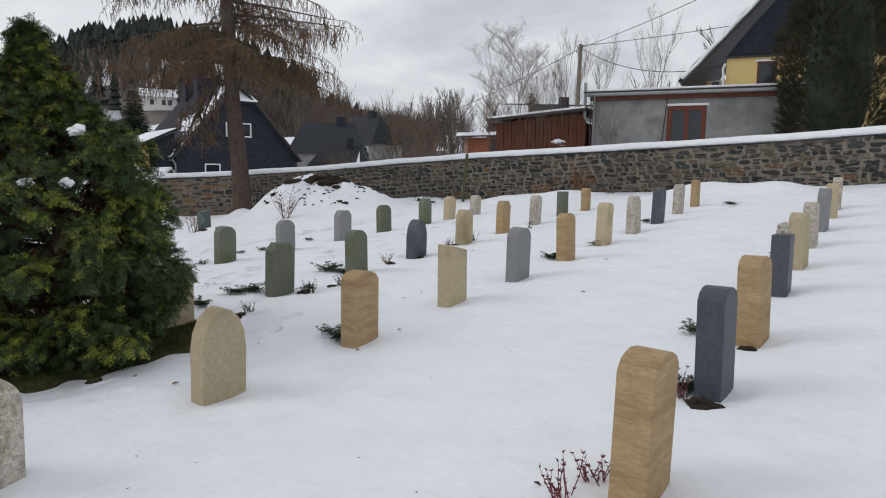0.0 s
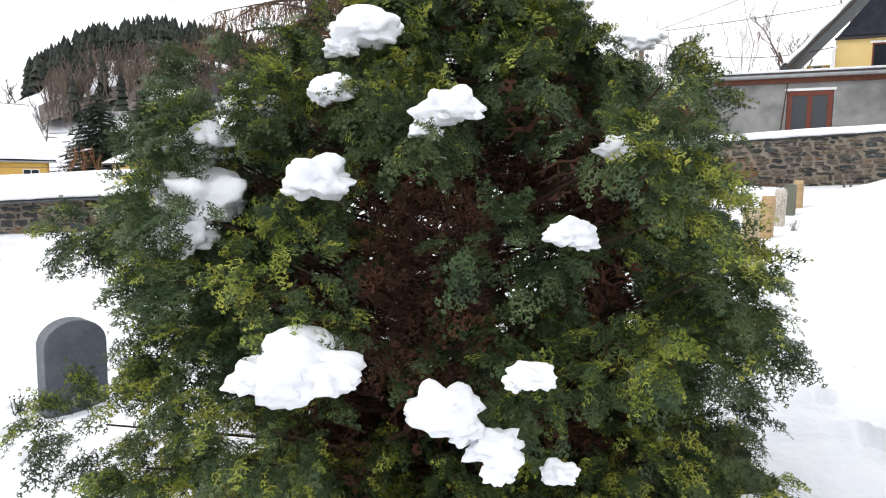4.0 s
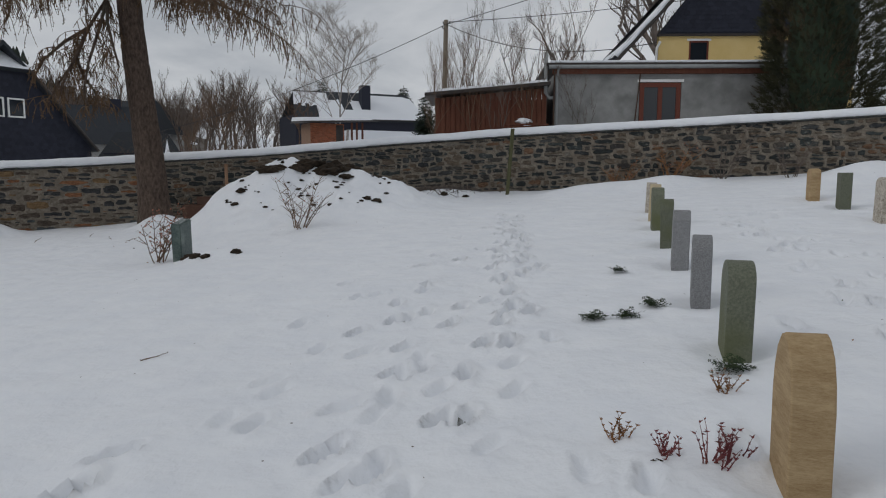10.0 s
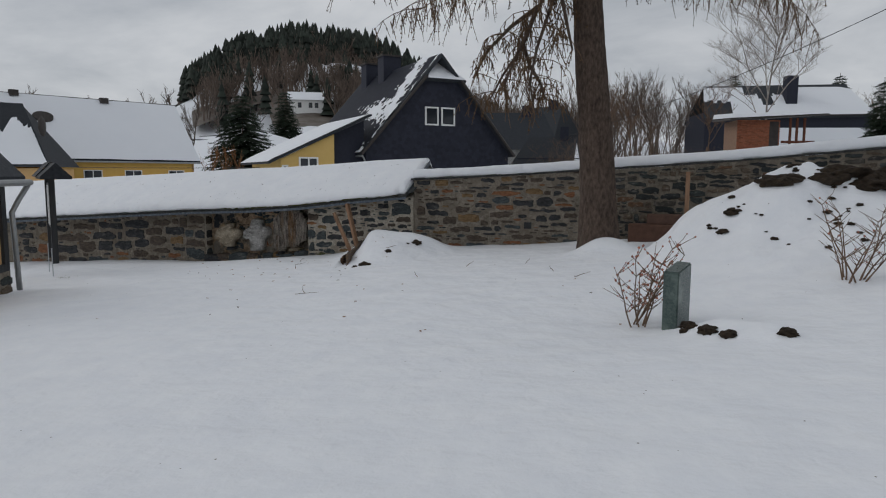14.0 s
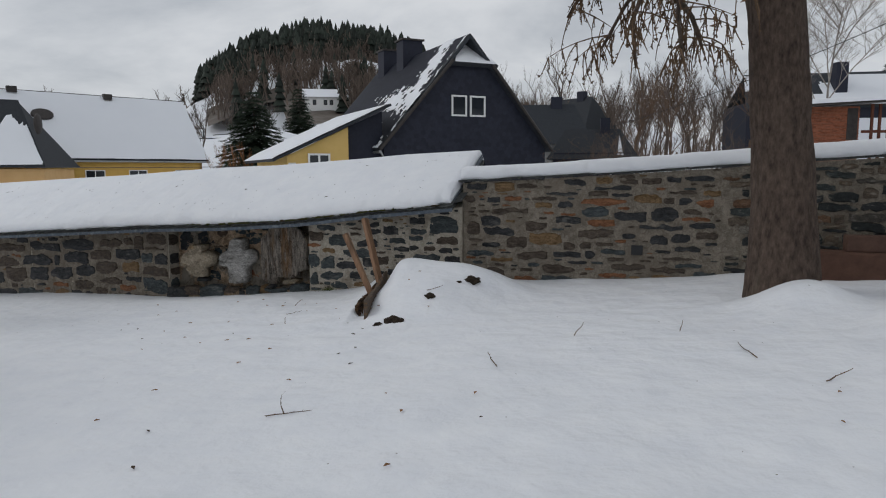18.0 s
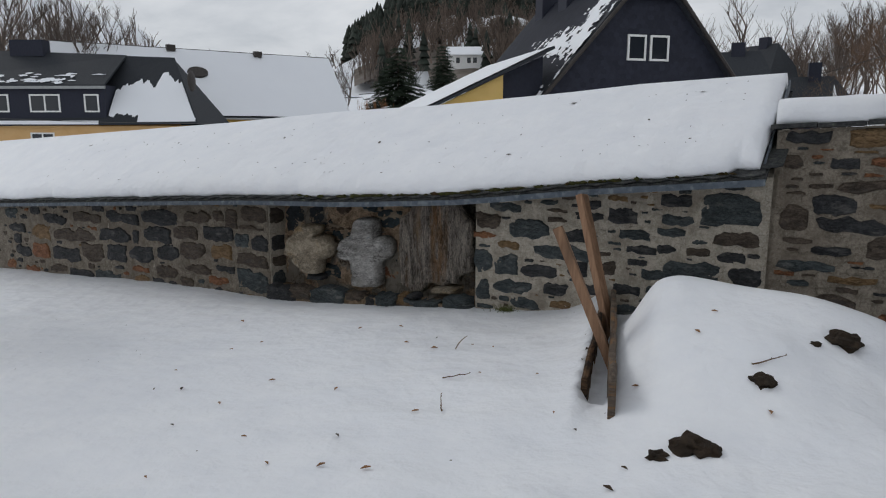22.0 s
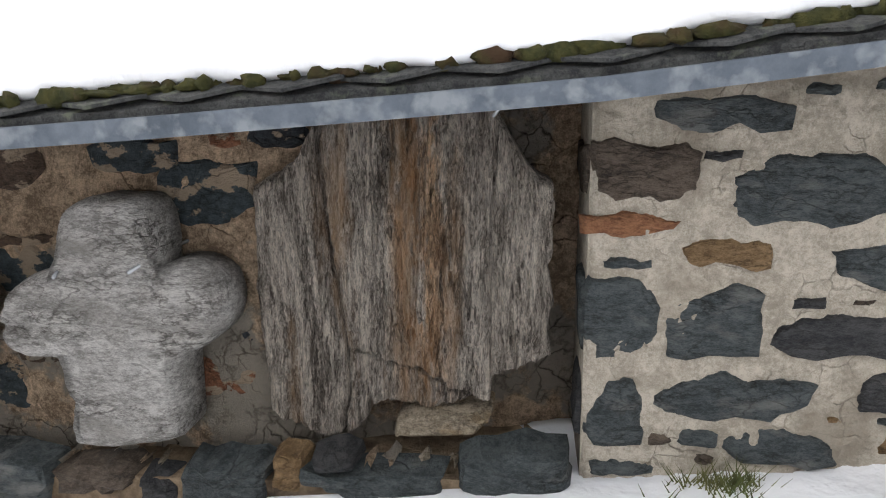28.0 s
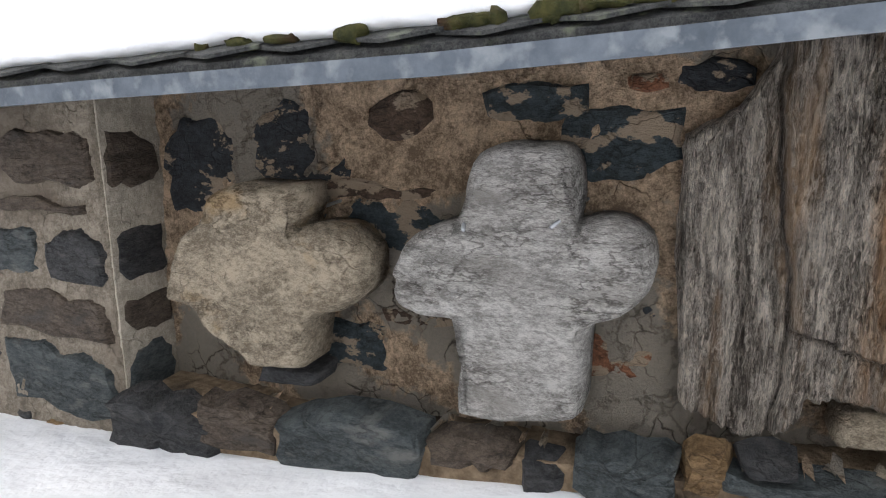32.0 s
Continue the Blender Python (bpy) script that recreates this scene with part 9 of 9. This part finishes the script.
# dark clods showing through the heaps
for i in range(80):
    a, d = yr.uniform(0, 6.28), yr.random() ** 0.7
    x, y = 10.75 + 1.9 * d * math.cos(a), -3.6 + 1.3 * d * math.sin(a)
    clod((x, y, ground_z(x, y) + 0.0), yr.uniform(0.02, 0.055), i, "earth", "earth_clod", "dark clod of earth showing through the snow heap", 0.5)
for i, (x, y, r) in enumerate(((10.75, -3.3, 0.36), (11.15, -3.2, 0.34), (10.5, -3.45, 0.28), (10.95, -3.6, 0.28), (9.75, -3.55, 0.24), (9.95, -3.5, 0.20), (11.5, -3.3, 0.24), (9.2, -3.7, 0.13), (11.75, -4.55, 0.11), (11.4, -3.7, 0.16), (12.1, -3.4, 0.14), (9.05, -3.9, 0.10), (11.95, -4.6, 0.12))):
    clod((x, y, ground_z(x, y) - 0.03), r, 70 + i, "earth", "earth_clod", "bare dark earth on top of the heap", 0.45)
for i, (x, y, r) in enumerate(((2.72, -2.60, 0.10), (2.58, -2.74, 0.05), (2.97, -2.0, 0.07), (3.35, -1.35, 0.10), (3.2, -1.5, 0.03), (2.80, -2.62, 0.07), (8.52, -7.55, 0.07), (8.66, -7.80, 0.09), (8.82, -7.95, 0.08), (9.28, -8.05, 0.08), (8.50, -7.30, 0.08), (8.45, -7.62, 0.05), (14.0, -2.3, 0.10), (14.5, -2.5, 0.08))):
    clod((x, y, ground_z(x, y)), r, 90 + i, "earth", "earth_clod", "dark clod at the edge of a snow heap", 0.6)
brush = Geo()
for i in range(150):
    x, y = 13.8 + yr.gauss(0, 0.7), -1.9 + yr.gauss(0, 0.2)
    z = ground_z(x, y)
    a = yr.uniform(0, 6.28)
    l = yr.uniform(0.2, 0.6)
    brush.tube([(x, y, z), (x + math.cos(a) * l * 0.5, y + math.sin(a) * l * 0.2, z + yr.uniform(0.03, 0.16)), (x + math.cos(a) * l, y + math.sin(a) * l * 0.3, z + 0.02)], [0.008, 0.006, 0.003], 3, False)
tagged(finish("brushwood", brush, "bare"), "low pile of cut twigs by the wall", "brushwood", kind="stuff")

# leaning dark headstone with a red-berried shrub
hs = Geo().prism([(-0.19, -0.3), (0.19, -0.3), (0.19, 0.66), (-0.19, 0.63)], -0.08, 0.08).bm()
bmesh.ops.bevel(hs, geom=[e for e in hs.edges], offset=0.012, segments=2, affect="EDGES")
ob = finish("leaning_headstone", hs, mat("polished_green", (0.045, 0.07, 0.065), (0.10, 0.13, 0.12), 40, 0.25, 0.1, 60, (0.16, 0.20, 0.18), 3, 0.6))
ob.matrix_basis = pose(8.38, -7.08, ground_z(8.38, -7.08), 2, -6, 70)
tagged(ob, "small leaning polished dark green headstone on a snowed grave", "gravestone")


def shrub(at, h, n, seed, material, label, berries=0, spread=0.5):
    r = random.Random(seed)
    t = thing("bare_shrub", at, label, "shrub")
    ends = []
    for i in range(n):
        a = r.uniform(0, 6.28)
        pts = gnarled((r.uniform(-0.08, 0.08), r.uniform(-0.08, 0.08), -0.1), (math.cos(a) * spread, math.sin(a) * spread, 1), h * r.uniform(0.6, 1.1), 5, 0.18, 0.0, 0.05, r)
        part("stem", stem(pts, 0.011, 0.004), material, t, world_space=False)
        for p in pts[2:]:
            for _ in range(3):
                b2 = r.uniform(0, 6.28)
                q = gnarled(p, (math.cos(b2), math.sin(b2), 0.7), h * r.uniform(0.12, 0.32), 3, 0.2, 0, 0.1, r)
                ends += q[1:]
                part("twig", stem(q, 0.005, 0.0025, 3), material, t, world_space=False)
    if berries:
        g = Geo()
        for p in r.sample(ends, min(berries, len(ends))):
            s = r.uniform(0.009, 0.016)
            g.add([p + Vector(c) * s for c in ((1, 0, 0), (-1, 0, 0), (0, 1, 0), (0, -1, 0), (0, 0, 1), (0, 0, -1.3))], [(0, 2, 4), (2, 1, 4), (1, 3, 4), (3, 0, 4), (2, 0, 5), (1, 2, 5), (3, 1, 5), (0, 3, 5)])
        tagged(part("berries", g, "berry", t, "dry reddish berries and buds", world_space=False), kind="stuff")
    return t


shrub((7.99, -6.98, ground_z(7.99, -6.98)), 1.0, 9, 1, "bare_red", "small leafless shrub with dry reddish buds", 160, 0.45)
shrub((10.31, -5.65, ground_z(10.31, -5.65)), 1.05, 10, 2, "bare_red", "thin leafless shrub before the snow heap", 20, 0.45)
shrub((19.3, -4.0, ground_z(19.3, -4.0)), 1.0, 10, 3, "dead", "dry brown shrub by the wall", 60, 0.8)
shrub((18.2, -3.5, ground_z(18.2, -3.5)), 0.8, 8, 4, "dead", "dry brown shrub by the wall", 40, 0.9)
shrub((21.6, -5.4, ground_z(21.6, -5.4)), 1.1, 8, 6, "bare", "leafless shrub by the wall", 0, 0.5)
shrub((20.3, -4.6, ground_z(20.3, -4.6)), 1.3, 8, 7, "bare", "leafless shrub by the wall", 0, 0.5)
# shrub at the yard's west edge, its twigs reaching into view
shrub((7.9, -18.2, ground_z(7.9, -18.2)), 1.5, 9, 8, "bare", "leafless shrub with thin twigs", 10, 0.8)

# posts by the wall
tagged(finish("fence_post", stem([(15.55, -2.60, 0.9), (15.62, -2.30, 2.0), (15.69, -2.62, 2.92)][::2], 0.05, 0.05, 8), "post_green"), "mossy wooden post leaning on the wall", "post")
tagged(finish("stake", Geo().box(8.60, -0.42, 0.5, 8.68, -0.36, 2.02), "plank_old", bevel=0.004), "pale wooden stake before the wall", "stake")
tagged(finish("sandstone_block", Geo().box(7.55, -0.55, 0.35, 8.5, -0.22, 0.98), mat("red_sandstone", (0.085, 0.045, 0.032), (0.14, 0.075, 0.052), 6, 0.85, 0.6, 40), bevel=0.03, segments=2), "reddish stone block leaning at the wall's foot", "stone block")
tagged(finish("sandstone_block", Geo().box(7.9, -0.50, 0.98, 8.75, -0.25, 1.18), mat("red_sandstone_2", (0.08, 0.045, 0.034), (0.13, 0.075, 0.055), 6, 0.85, 0.6, 40), bevel=0.02, segments=2), "flat reddish stone on a block by the wall", "stone block")

# notice board under a small roof
nbd = thing("notice_board", (-4.54, -3.10, ground_z(-4.54, -3.10)), "dark wooden notice board on posts with a little slate roof", "notice board", turn=-38)
for x in (0.0, -1.25):
    p_ = loc("post", Geo().box(x - 0.06, -0.06, 0.28, x + 0.06, 0.06, 2.2), "board_dark", nbd, "dark stained post", bevel=0.006)
    finish("steel_foot", Geo().box(x - 0.065, -0.075, -0.2, x + 0.065, -0.062, 0.62), "steel", p_, "galvanised steel foot", world_space=False)
loc("panel", Geo().box(-1.19, -0.03, 1.05, -0.06, 0.03, 2.05), "board_dark", nbd)
loc("notice", Geo().box(-1.12, -0.036, 1.10, -0.12, -0.031, 2.0), "paper", nbd, "weathered printed notice")
loc("roof", Geo().prism([(-0.28, 2.15), (0.28, 2.15), (0.28, 2.20), (0.0, 2.48), (-0.28, 2.20)], -1.5, 0.25).moved(Matrix.Rotation(math.pi / 2, 4, "Z")), "slate", nbd, "small slate roof")
for s in (-1, 1):
    for k in range(7):
        loc("slate", Geo().add([(-1.5 + k * 0.25, s * 0.30, 2.19), (-1.27 + k * 0.25, s * 0.30, 2.19), (-1.27 + k * 0.25, s * 0.02, 2.50), (-1.5 + k * 0.25, s * 0.02, 2.50), (-1.5 + k * 0.25, s * 0.30, 2.205), (-1.27 + k * 0.25, s * 0.30, 2.205), (-1.27 + k * 0.25, s * 0.02, 2.515), (-1.5 + k * 0.25, s * 0.02, 2.515)], [(4, 5, 6, 7), (0, 3, 2, 1), (0, 1, 5, 4), (1, 2, 6, 5), (2, 3, 7, 6), (3, 0, 4, 7)]), "slate", nbd)


# ---- grave gifts ----
def fir_tuft(at, size, seed, n=26, label="cut fir twigs laid on a grave", lift=0.5):
    r = random.Random(seed)
    its = []
    for i in range(n):
        a = r.uniform(0, 6.28)
        its.append(((r.uniform(-0.05, 0.05), r.uniform(-0.05, 0.05), 0.02), (math.cos(a), math.sin(a), r.uniform(0.05, lift + 0.3)), (r.uniform(-0.4, 0.4), r.uniform(-0.4, 0.4), 1), 0.62 * size * r.uniform(0.6, 1.25)))
    ob = finish("fir_spray", sprays_mesh("fir_spray", its, TEMPLATES), "fir")
    ob.location = at
    return tagged(ob, label, "fir twigs", group="fir twigs on graves", kind="stuff")


def on_snow(x, y, dz=0.0):
    return (x, y, ground_z(x, y) + dz)


for i, (x, y, s) in enumerate(((14.98, -16.3, 0.30), (15.25, -16.4, 0.22), (14.45, -17.75, 0.30), (14.3, -17.9, 0.22), (15.15, -17.7, 0.16), (16.28, -20.05, 0.20), (16.15, -19.95, 0.15), (12.55, -15.35, 0.16), (12.35, -13.9, 0.16), (12.95, -13.8, 0.15), (13.4, -12.4, 0.14), (18.25, -16.0, 0.24), (19.0, -14.8, 0.22), (18.95, -21.45, 0.22), (18.8, -21.35, 0.18), (19.3, -20.2, 0.20), (20.2, -18.6, 0.2), (12.6, -14.0, 0.14), (14.1, -18.4, 0.18), (22.4, -9.9, 0.25), (20.2, -11.9, 0.18))):
    fir_tuft(on_snow(x, y), s, i)


def dry_plant(at, h, n, seed, material, label, name="dry_plant"):
    r = random.Random(seed)
    g = Geo()
    for i in range(n):
        a = r.uniform(0, 6.28)
        pts = gnarled((r.uniform(-0.05, 0.05), r.uniform(-0.05, 0.05), -0.02), (math.cos(a) * 0.5, math.sin(a) * 0.5, 1), h * r.uniform(0.5, 1.1), 4, 0.2, 0, 0, r)
        g.tube(pts, [0.004, 0.0035, 0.003, 0.002, 0.001], 3, False)
        for p in pts[1:]:
            for _ in range(4):
                o = Vector((r.uniform(-1, 1), r.uniform(-1, 1), r.uniform(0, 1))).normalized() * r.uniform(0.010, 0.024)
                s = o.orthogonal().normalized() * 0.005
                g.add([p - s, p + o, p + s], [(0, 1, 2)])
    ob = finish(name, g, material)
    ob.location = at
    return tagged(ob, label, "plant", group="dry plants on graves", kind="stuff")


for i, (x, y, h, m) in enumerate(((11.75, -16.30, 0.20, "heather"), (11.62, -16.15, 0.12, "heather"), (11.85, -16.25, 0.16, "heather"), (18.1, -22.85, 0.22, "heather"), (18.25, -22.65, 0.16, "heather"), (18.85, -21.6, 0.2, "heather"), (18.7, -21.75, 0.14, "dead"), (20.3, -18.7, 0.22, "dead"), (16.15, -15.2, 0.2, "rot"), (15.8, -15.9, 0.18, "dead"), (15.3, -17.95, 0.2, "rot"), (15.55, -17.55, 0.16, "rot"),
                                     (16.5, -14.3, 0.22, "rot"), (16.9, -13.7, 0.2, "rot"), (14.9, -18.9, 0.12, "rot"), (10.45, -19.35, 0.16, "fir"), (10.3, -19.5, 0.14, "dead"), (17.9, -12.2, 0.2, "rot"), (12.3, -15.6, 0.14, "dead"), (11.5, -15.9, 0.14, "dead"))):
    dry_plant(on_snow(x, y), h, 12, i, m, "dry stalks and heather on a snowed grave")

# clods of dark earth beside the graves
for i, (x, y, r) in enumerate(((16.15, -15.25, 0.10), (15.85, -15.95, 0.07), (15.2, -17.9, 0.09), (15.45, -17.6, 0.07), (14.85, -18.95, 0.07), (18.45, -22.95, 0.09), (18.95, -21.75, 0.10), (19.55, -20.6, 0.08), (11.98, -16.6, 0.05), (11.3, -17.95, 0.05), (16.6, -14.05, 0.08), (14.05, -18.3, 0.08))):
    clod(on_snow(x, y, -0.01), r, 140 + i, "earth", "earth_clod", "dark earth showing beside a gravestone", 0.45)

# candle lantern, rose wreath and the little stone birds on the gravestones
lx, ly, lz = 10.84, -17.72, ground_z(10.84, -17.72)
lan = thing("grave_lantern", (lx, ly, lz), "small red and clear grave lantern with black cap", "lantern")


def turned(profile, n=14):
    g = Geo()
    for r, z in profile:
        g.v += [(r * math.cos(2 * math.pi * j / n), r * math.sin(2 * math.pi * j / n), z) for j in range(n)]
    k = len(profile)
    g.f = [(i * n + j, i * n + (j + 1) % n, (i + 1) * n + (j + 1) % n, (i + 1) * n + j) for i in range(k - 1) for j in range(n)] + [tuple(range(n - 1, -1, -1)), tuple((k - 1) * n + j for j in range(n))]
    return g


loc("glass_body", turned([(0.040, -0.03), (0.044, 0.03), (0.040, 0.085), (0.034, 0.10)]), "paper", lan, "clear glass body", smooth=True)
loc("red_band", turned([(0.0445, 0.025), (0.0455, 0.045), (0.043, 0.07)]), "red_glass", lan, "red band", smooth=True)
loc("cap", turned([(0.042, 0.10), (0.044, 0.112), (0.032, 0.135), (0.026, 0.165), (0.014, 0.185), (0.004, 0.195)]), "black", lan, "black pierced cap", smooth=True)
wrt = thing("rose_wreath", on_snow(11.08, -17.86), "grave wreath of fir twigs with cream roses", "wreath")
its = []
for i in range(110):
    a = yr.uniform(0, 6.28)
    d = yr.uniform(0.0, 0.16)
    b2 = a + yr.uniform(-0.9, 0.9)
    its.append(((d * math.cos(a), d * math.sin(a) * 0.8, 0.02 + yr.uniform(0, 0.12) * (1 - d * 4)), (math.cos(b2), math.sin(b2), yr.uniform(-0.1, 0.9)), (yr.uniform(-0.5, 0.5), yr.uniform(-0.5, 0.5), 1), yr.uniform(0.10, 0.2)))
loc("fir_spray", sprays_mesh("wreath", its, TEMPLATES), "fir", wrt)


def rose(r, seed):
    g = Geo()
    rr = random.Random(seed)
    for ring, (rad, h, n) in enumerate(((0.35, 0.75, 4), (0.65, 0.55, 5), (0.95, 0.25, 6))):
        for k in range(n):
            a = 2 * math.pi * k / n + ring * 0.6 + rr.uniform(-0.2, 0.2)
            c, s = math.cos(a), math.sin(a)
            w = rad * 0.75
            pts = [(0.1 * c, 0.1 * s, 0.0), (rad * c - w * s * 0.6, rad * s + w * c * 0.6, h * 0.7), (rad * 1.15 * c, rad * 1.15 * s, h), (rad * c + w * s * 0.6, rad * s - w * c * 0.6, h * 0.7)]
            g.add([(p[0] * r, p[1] * r, p[2] * r) for p in pts], [(0, 1, 2, 3)])
    return g


for i, (x, y, z) in enumerate(((-0.02, -0.14, 0.16), (0.05, 0.10, 0.24), (-0.12, 0.02, 0.20), (0.12, -0.10, 0.06))):
    loc("rose", rose(0.045, i).moved(Matrix.Translation((x, y, z)) @ Matrix.Rotation(0.7, 4, "X")), "blossom", wrt, "cream artificial rose")


def birds(at, s, label, material="granite"):
    b = bmesh.new()
    for px, py, pz, sx, sy, sz in ((0, 0, 0.04, 0.075, 0.06, 0.045), (0.035, 0.0, 0.095, 0.034, 0.030, 0.030), (-0.02, 0.015, 0.085, 0.045, 0.035, 0.03), (-0.07, 0.0, 0.06, 0.04, 0.02, 0.018), (0.062, 0, 0.092, 0.016, 0.008, 0.008)):
        tmp = bmesh.ops.create_icosphere(b, subdivisions=2, radius=1)
        for v in tmp["verts"]:
            v.co = Vector((px + v.co.x * sx, py + v.co.y * sy, pz + v.co.z * sz)) * s
    ob = finish("bird_figure", b, material, smooth=True)
    ob.matrix_basis = pose(*at, 0, 0, 60)
    return tagged(ob, label, "figurine")


birds((ROW_L[1][0], ROW_L[1][1], ground_z(*ROW_L[1]) + 0.615), 1.0, "small grey stone bird resting on a gravestone")
birds((ROW_R[3][0], ROW_R[3][1], ground_z(*ROW_R[3]) + 0.575), 1.2, "pale stone bird figure standing on a gravestone", "stone_white")
for i in range(4):
    a = i * 1.57
    dry_plant((ROW_R[3][0] - 0.22 + 0.05 * math.cos(a), ROW_R[3][1] - 0.05, ground_z(*ROW_R[3]) + 0.25 * (i % 2)), 0.18, 10, 200 + i, "red_glass" if i < 2 else "heather", "red decoration beside a dark gravestone")

# fallen larch twigs, leaves and scraps on the snow
for i, (x, y, a, l) in enumerate(((3.09, -5.79, 0.6, 0.34), (3.2, -5.72, 2.4, 0.22), (4.51, -4.44, 1.9, 0.36), (5.99, -3.07, 1.7, 0.24), (2.9, -1.9, 0.8, 0.2), (0.9, -2.1, 0.7, 0.2), (0.6, -1.4, 1.9, 0.24), (6.6, -3.9, 1.8, 0.4), (5.0, -3.3, 1.6, 0.3), (7.0, -4.5, 1.2, 0.3), (1.2, -2.6, 2.2, 0.18), (8.9, -13.5, 0.4, 0.2), (12.4, -18.7, 2.0, 0.2))):
    z = ground_z(x, y) + 0.012
    r = random.Random(300 + i)
    pts = [Vector((x, y, z))]
    for k in range(5):
        a += r.uniform(-0.25, 0.25)
        pts.append(pts[-1] + Vector((math.cos(a) * l / 5, math.sin(a) * l / 5, r.uniform(-0.004, 0.02))))
    g = Geo().tube(pts, [0.005, 0.005, 0.004, 0.004, 0.003, 0.002], 4, False)
    for p in pts:
        o = Vector((r.uniform(-1, 1), r.uniform(-1, 1), 0.8)).normalized() * 0.012
        s = o.orthogonal().normalized() * 0.006
        g.add([p - s, p + o, p + s], [(0, 1, 2)])
    tagged(finish("fallen_twig", g, "twig"), "fallen larch twig lying on the snow", "twig", group="fallen twigs on the snow")
for i in range(90):
    if i < 40:
        x, y = yr.uniform(-2.5, 3.2), yr.uniform(-4.5, -0.9)
    elif i < 65:
        x, y = yr.uniform(1, 9), yr.uniform(-8, -2)
    else:
        x, y = yr.uniform(9, 19), yr.uniform(-23, -14)
    z, a, s = ground_z(x, y) + 0.012, yr.uniform(0, 6.28), yr.uniform(0.012, 0.03)
    c, d = math.cos(a) * s, math.sin(a) * s
    g = Geo().add([(x - c, y - d, z), (x + d * 0.5, y - c * 0.5, z + s * 0.35), (x + c, y + d, z + 0.004), (x - d * 0.5, y + c * 0.5, z + s * 0.2), (x - c, y - d, z - 0.004), (x + c, y + d, z - 0.002)], [(0, 1, 2, 3), (0, 4, 5, 2, 1), (2, 5, 4, 0, 3)])
    tagged(finish("fallen_leaf", g, yr.choice(("dead", "dead", "rot"))), "curled brown leaf on the snow", "leaf", group="fallen leaves on the snow")
# grass and weeds at the wall's foot
gg = Geo()
for i in range(260):
    x = yr.choice((yr.gauss(0.43, 0.05), yr.gauss(0.44, 0.04), yr.gauss(0.40, 0.08), yr.gauss(-3.95, 0.1)))
    y = -0.05 - abs(yr.gauss(0, 0.05)) if x > -3 else -3.45 + yr.gauss(0, 0.1)
    z = ground_z(x, y) - 0.01
    h = yr.uniform(0.02, 0.075) * (1.3 if 0.1 < x < 0.6 else 0.7)
    a = yr.uniform(0, 6.28)
    gg.add([(x - 0.003, y, z), (x + 0.003, y, z), (x + math.cos(a) * h * 0.7, y + math.sin(a) * h * 0.4 - 0.01, z + h)], [(0, 1, 2)])
tagged(finish("weeds", gg, "grass"), "tuft of grass and weeds at the wall's foot", "weeds", kind="stuff")

# trodden grass at the bottom of the deeper footprints
tr_ = random.Random(77)
trod = Geo()
for fx, fy, fa, dep in DENTS[:60]:
    if dep < 0.10 or tr_.random() < 0.3:
        continue
    z = ground_z(fx, fy) - dep * 0.82
    for k in range(34):
        u, w = tr_.gauss(0, 0.045), tr_.gauss(0, 0.018)
        x, y = fx + u * math.cos(fa) - w * math.sin(fa), fy + u * math.sin(fa) + w * math.cos(fa)
        a, l = tr_.uniform(0, 6.28), tr_.uniform(0.02, 0.05)
        trod.add([(x, y, z + 0.006), (x + math.cos(a) * l, y + math.sin(a) * l, z + 0.012), (x + math.cos(a + 0.6) * l * 0.7, y + math.sin(a + 0.6) * l * 0.7, z + 0.005)], [(0, 1, 2)])
tagged(finish("trodden_grass", trod, "grass"), "brown trodden grass showing in deep footprints", "grass", kind="stuff")
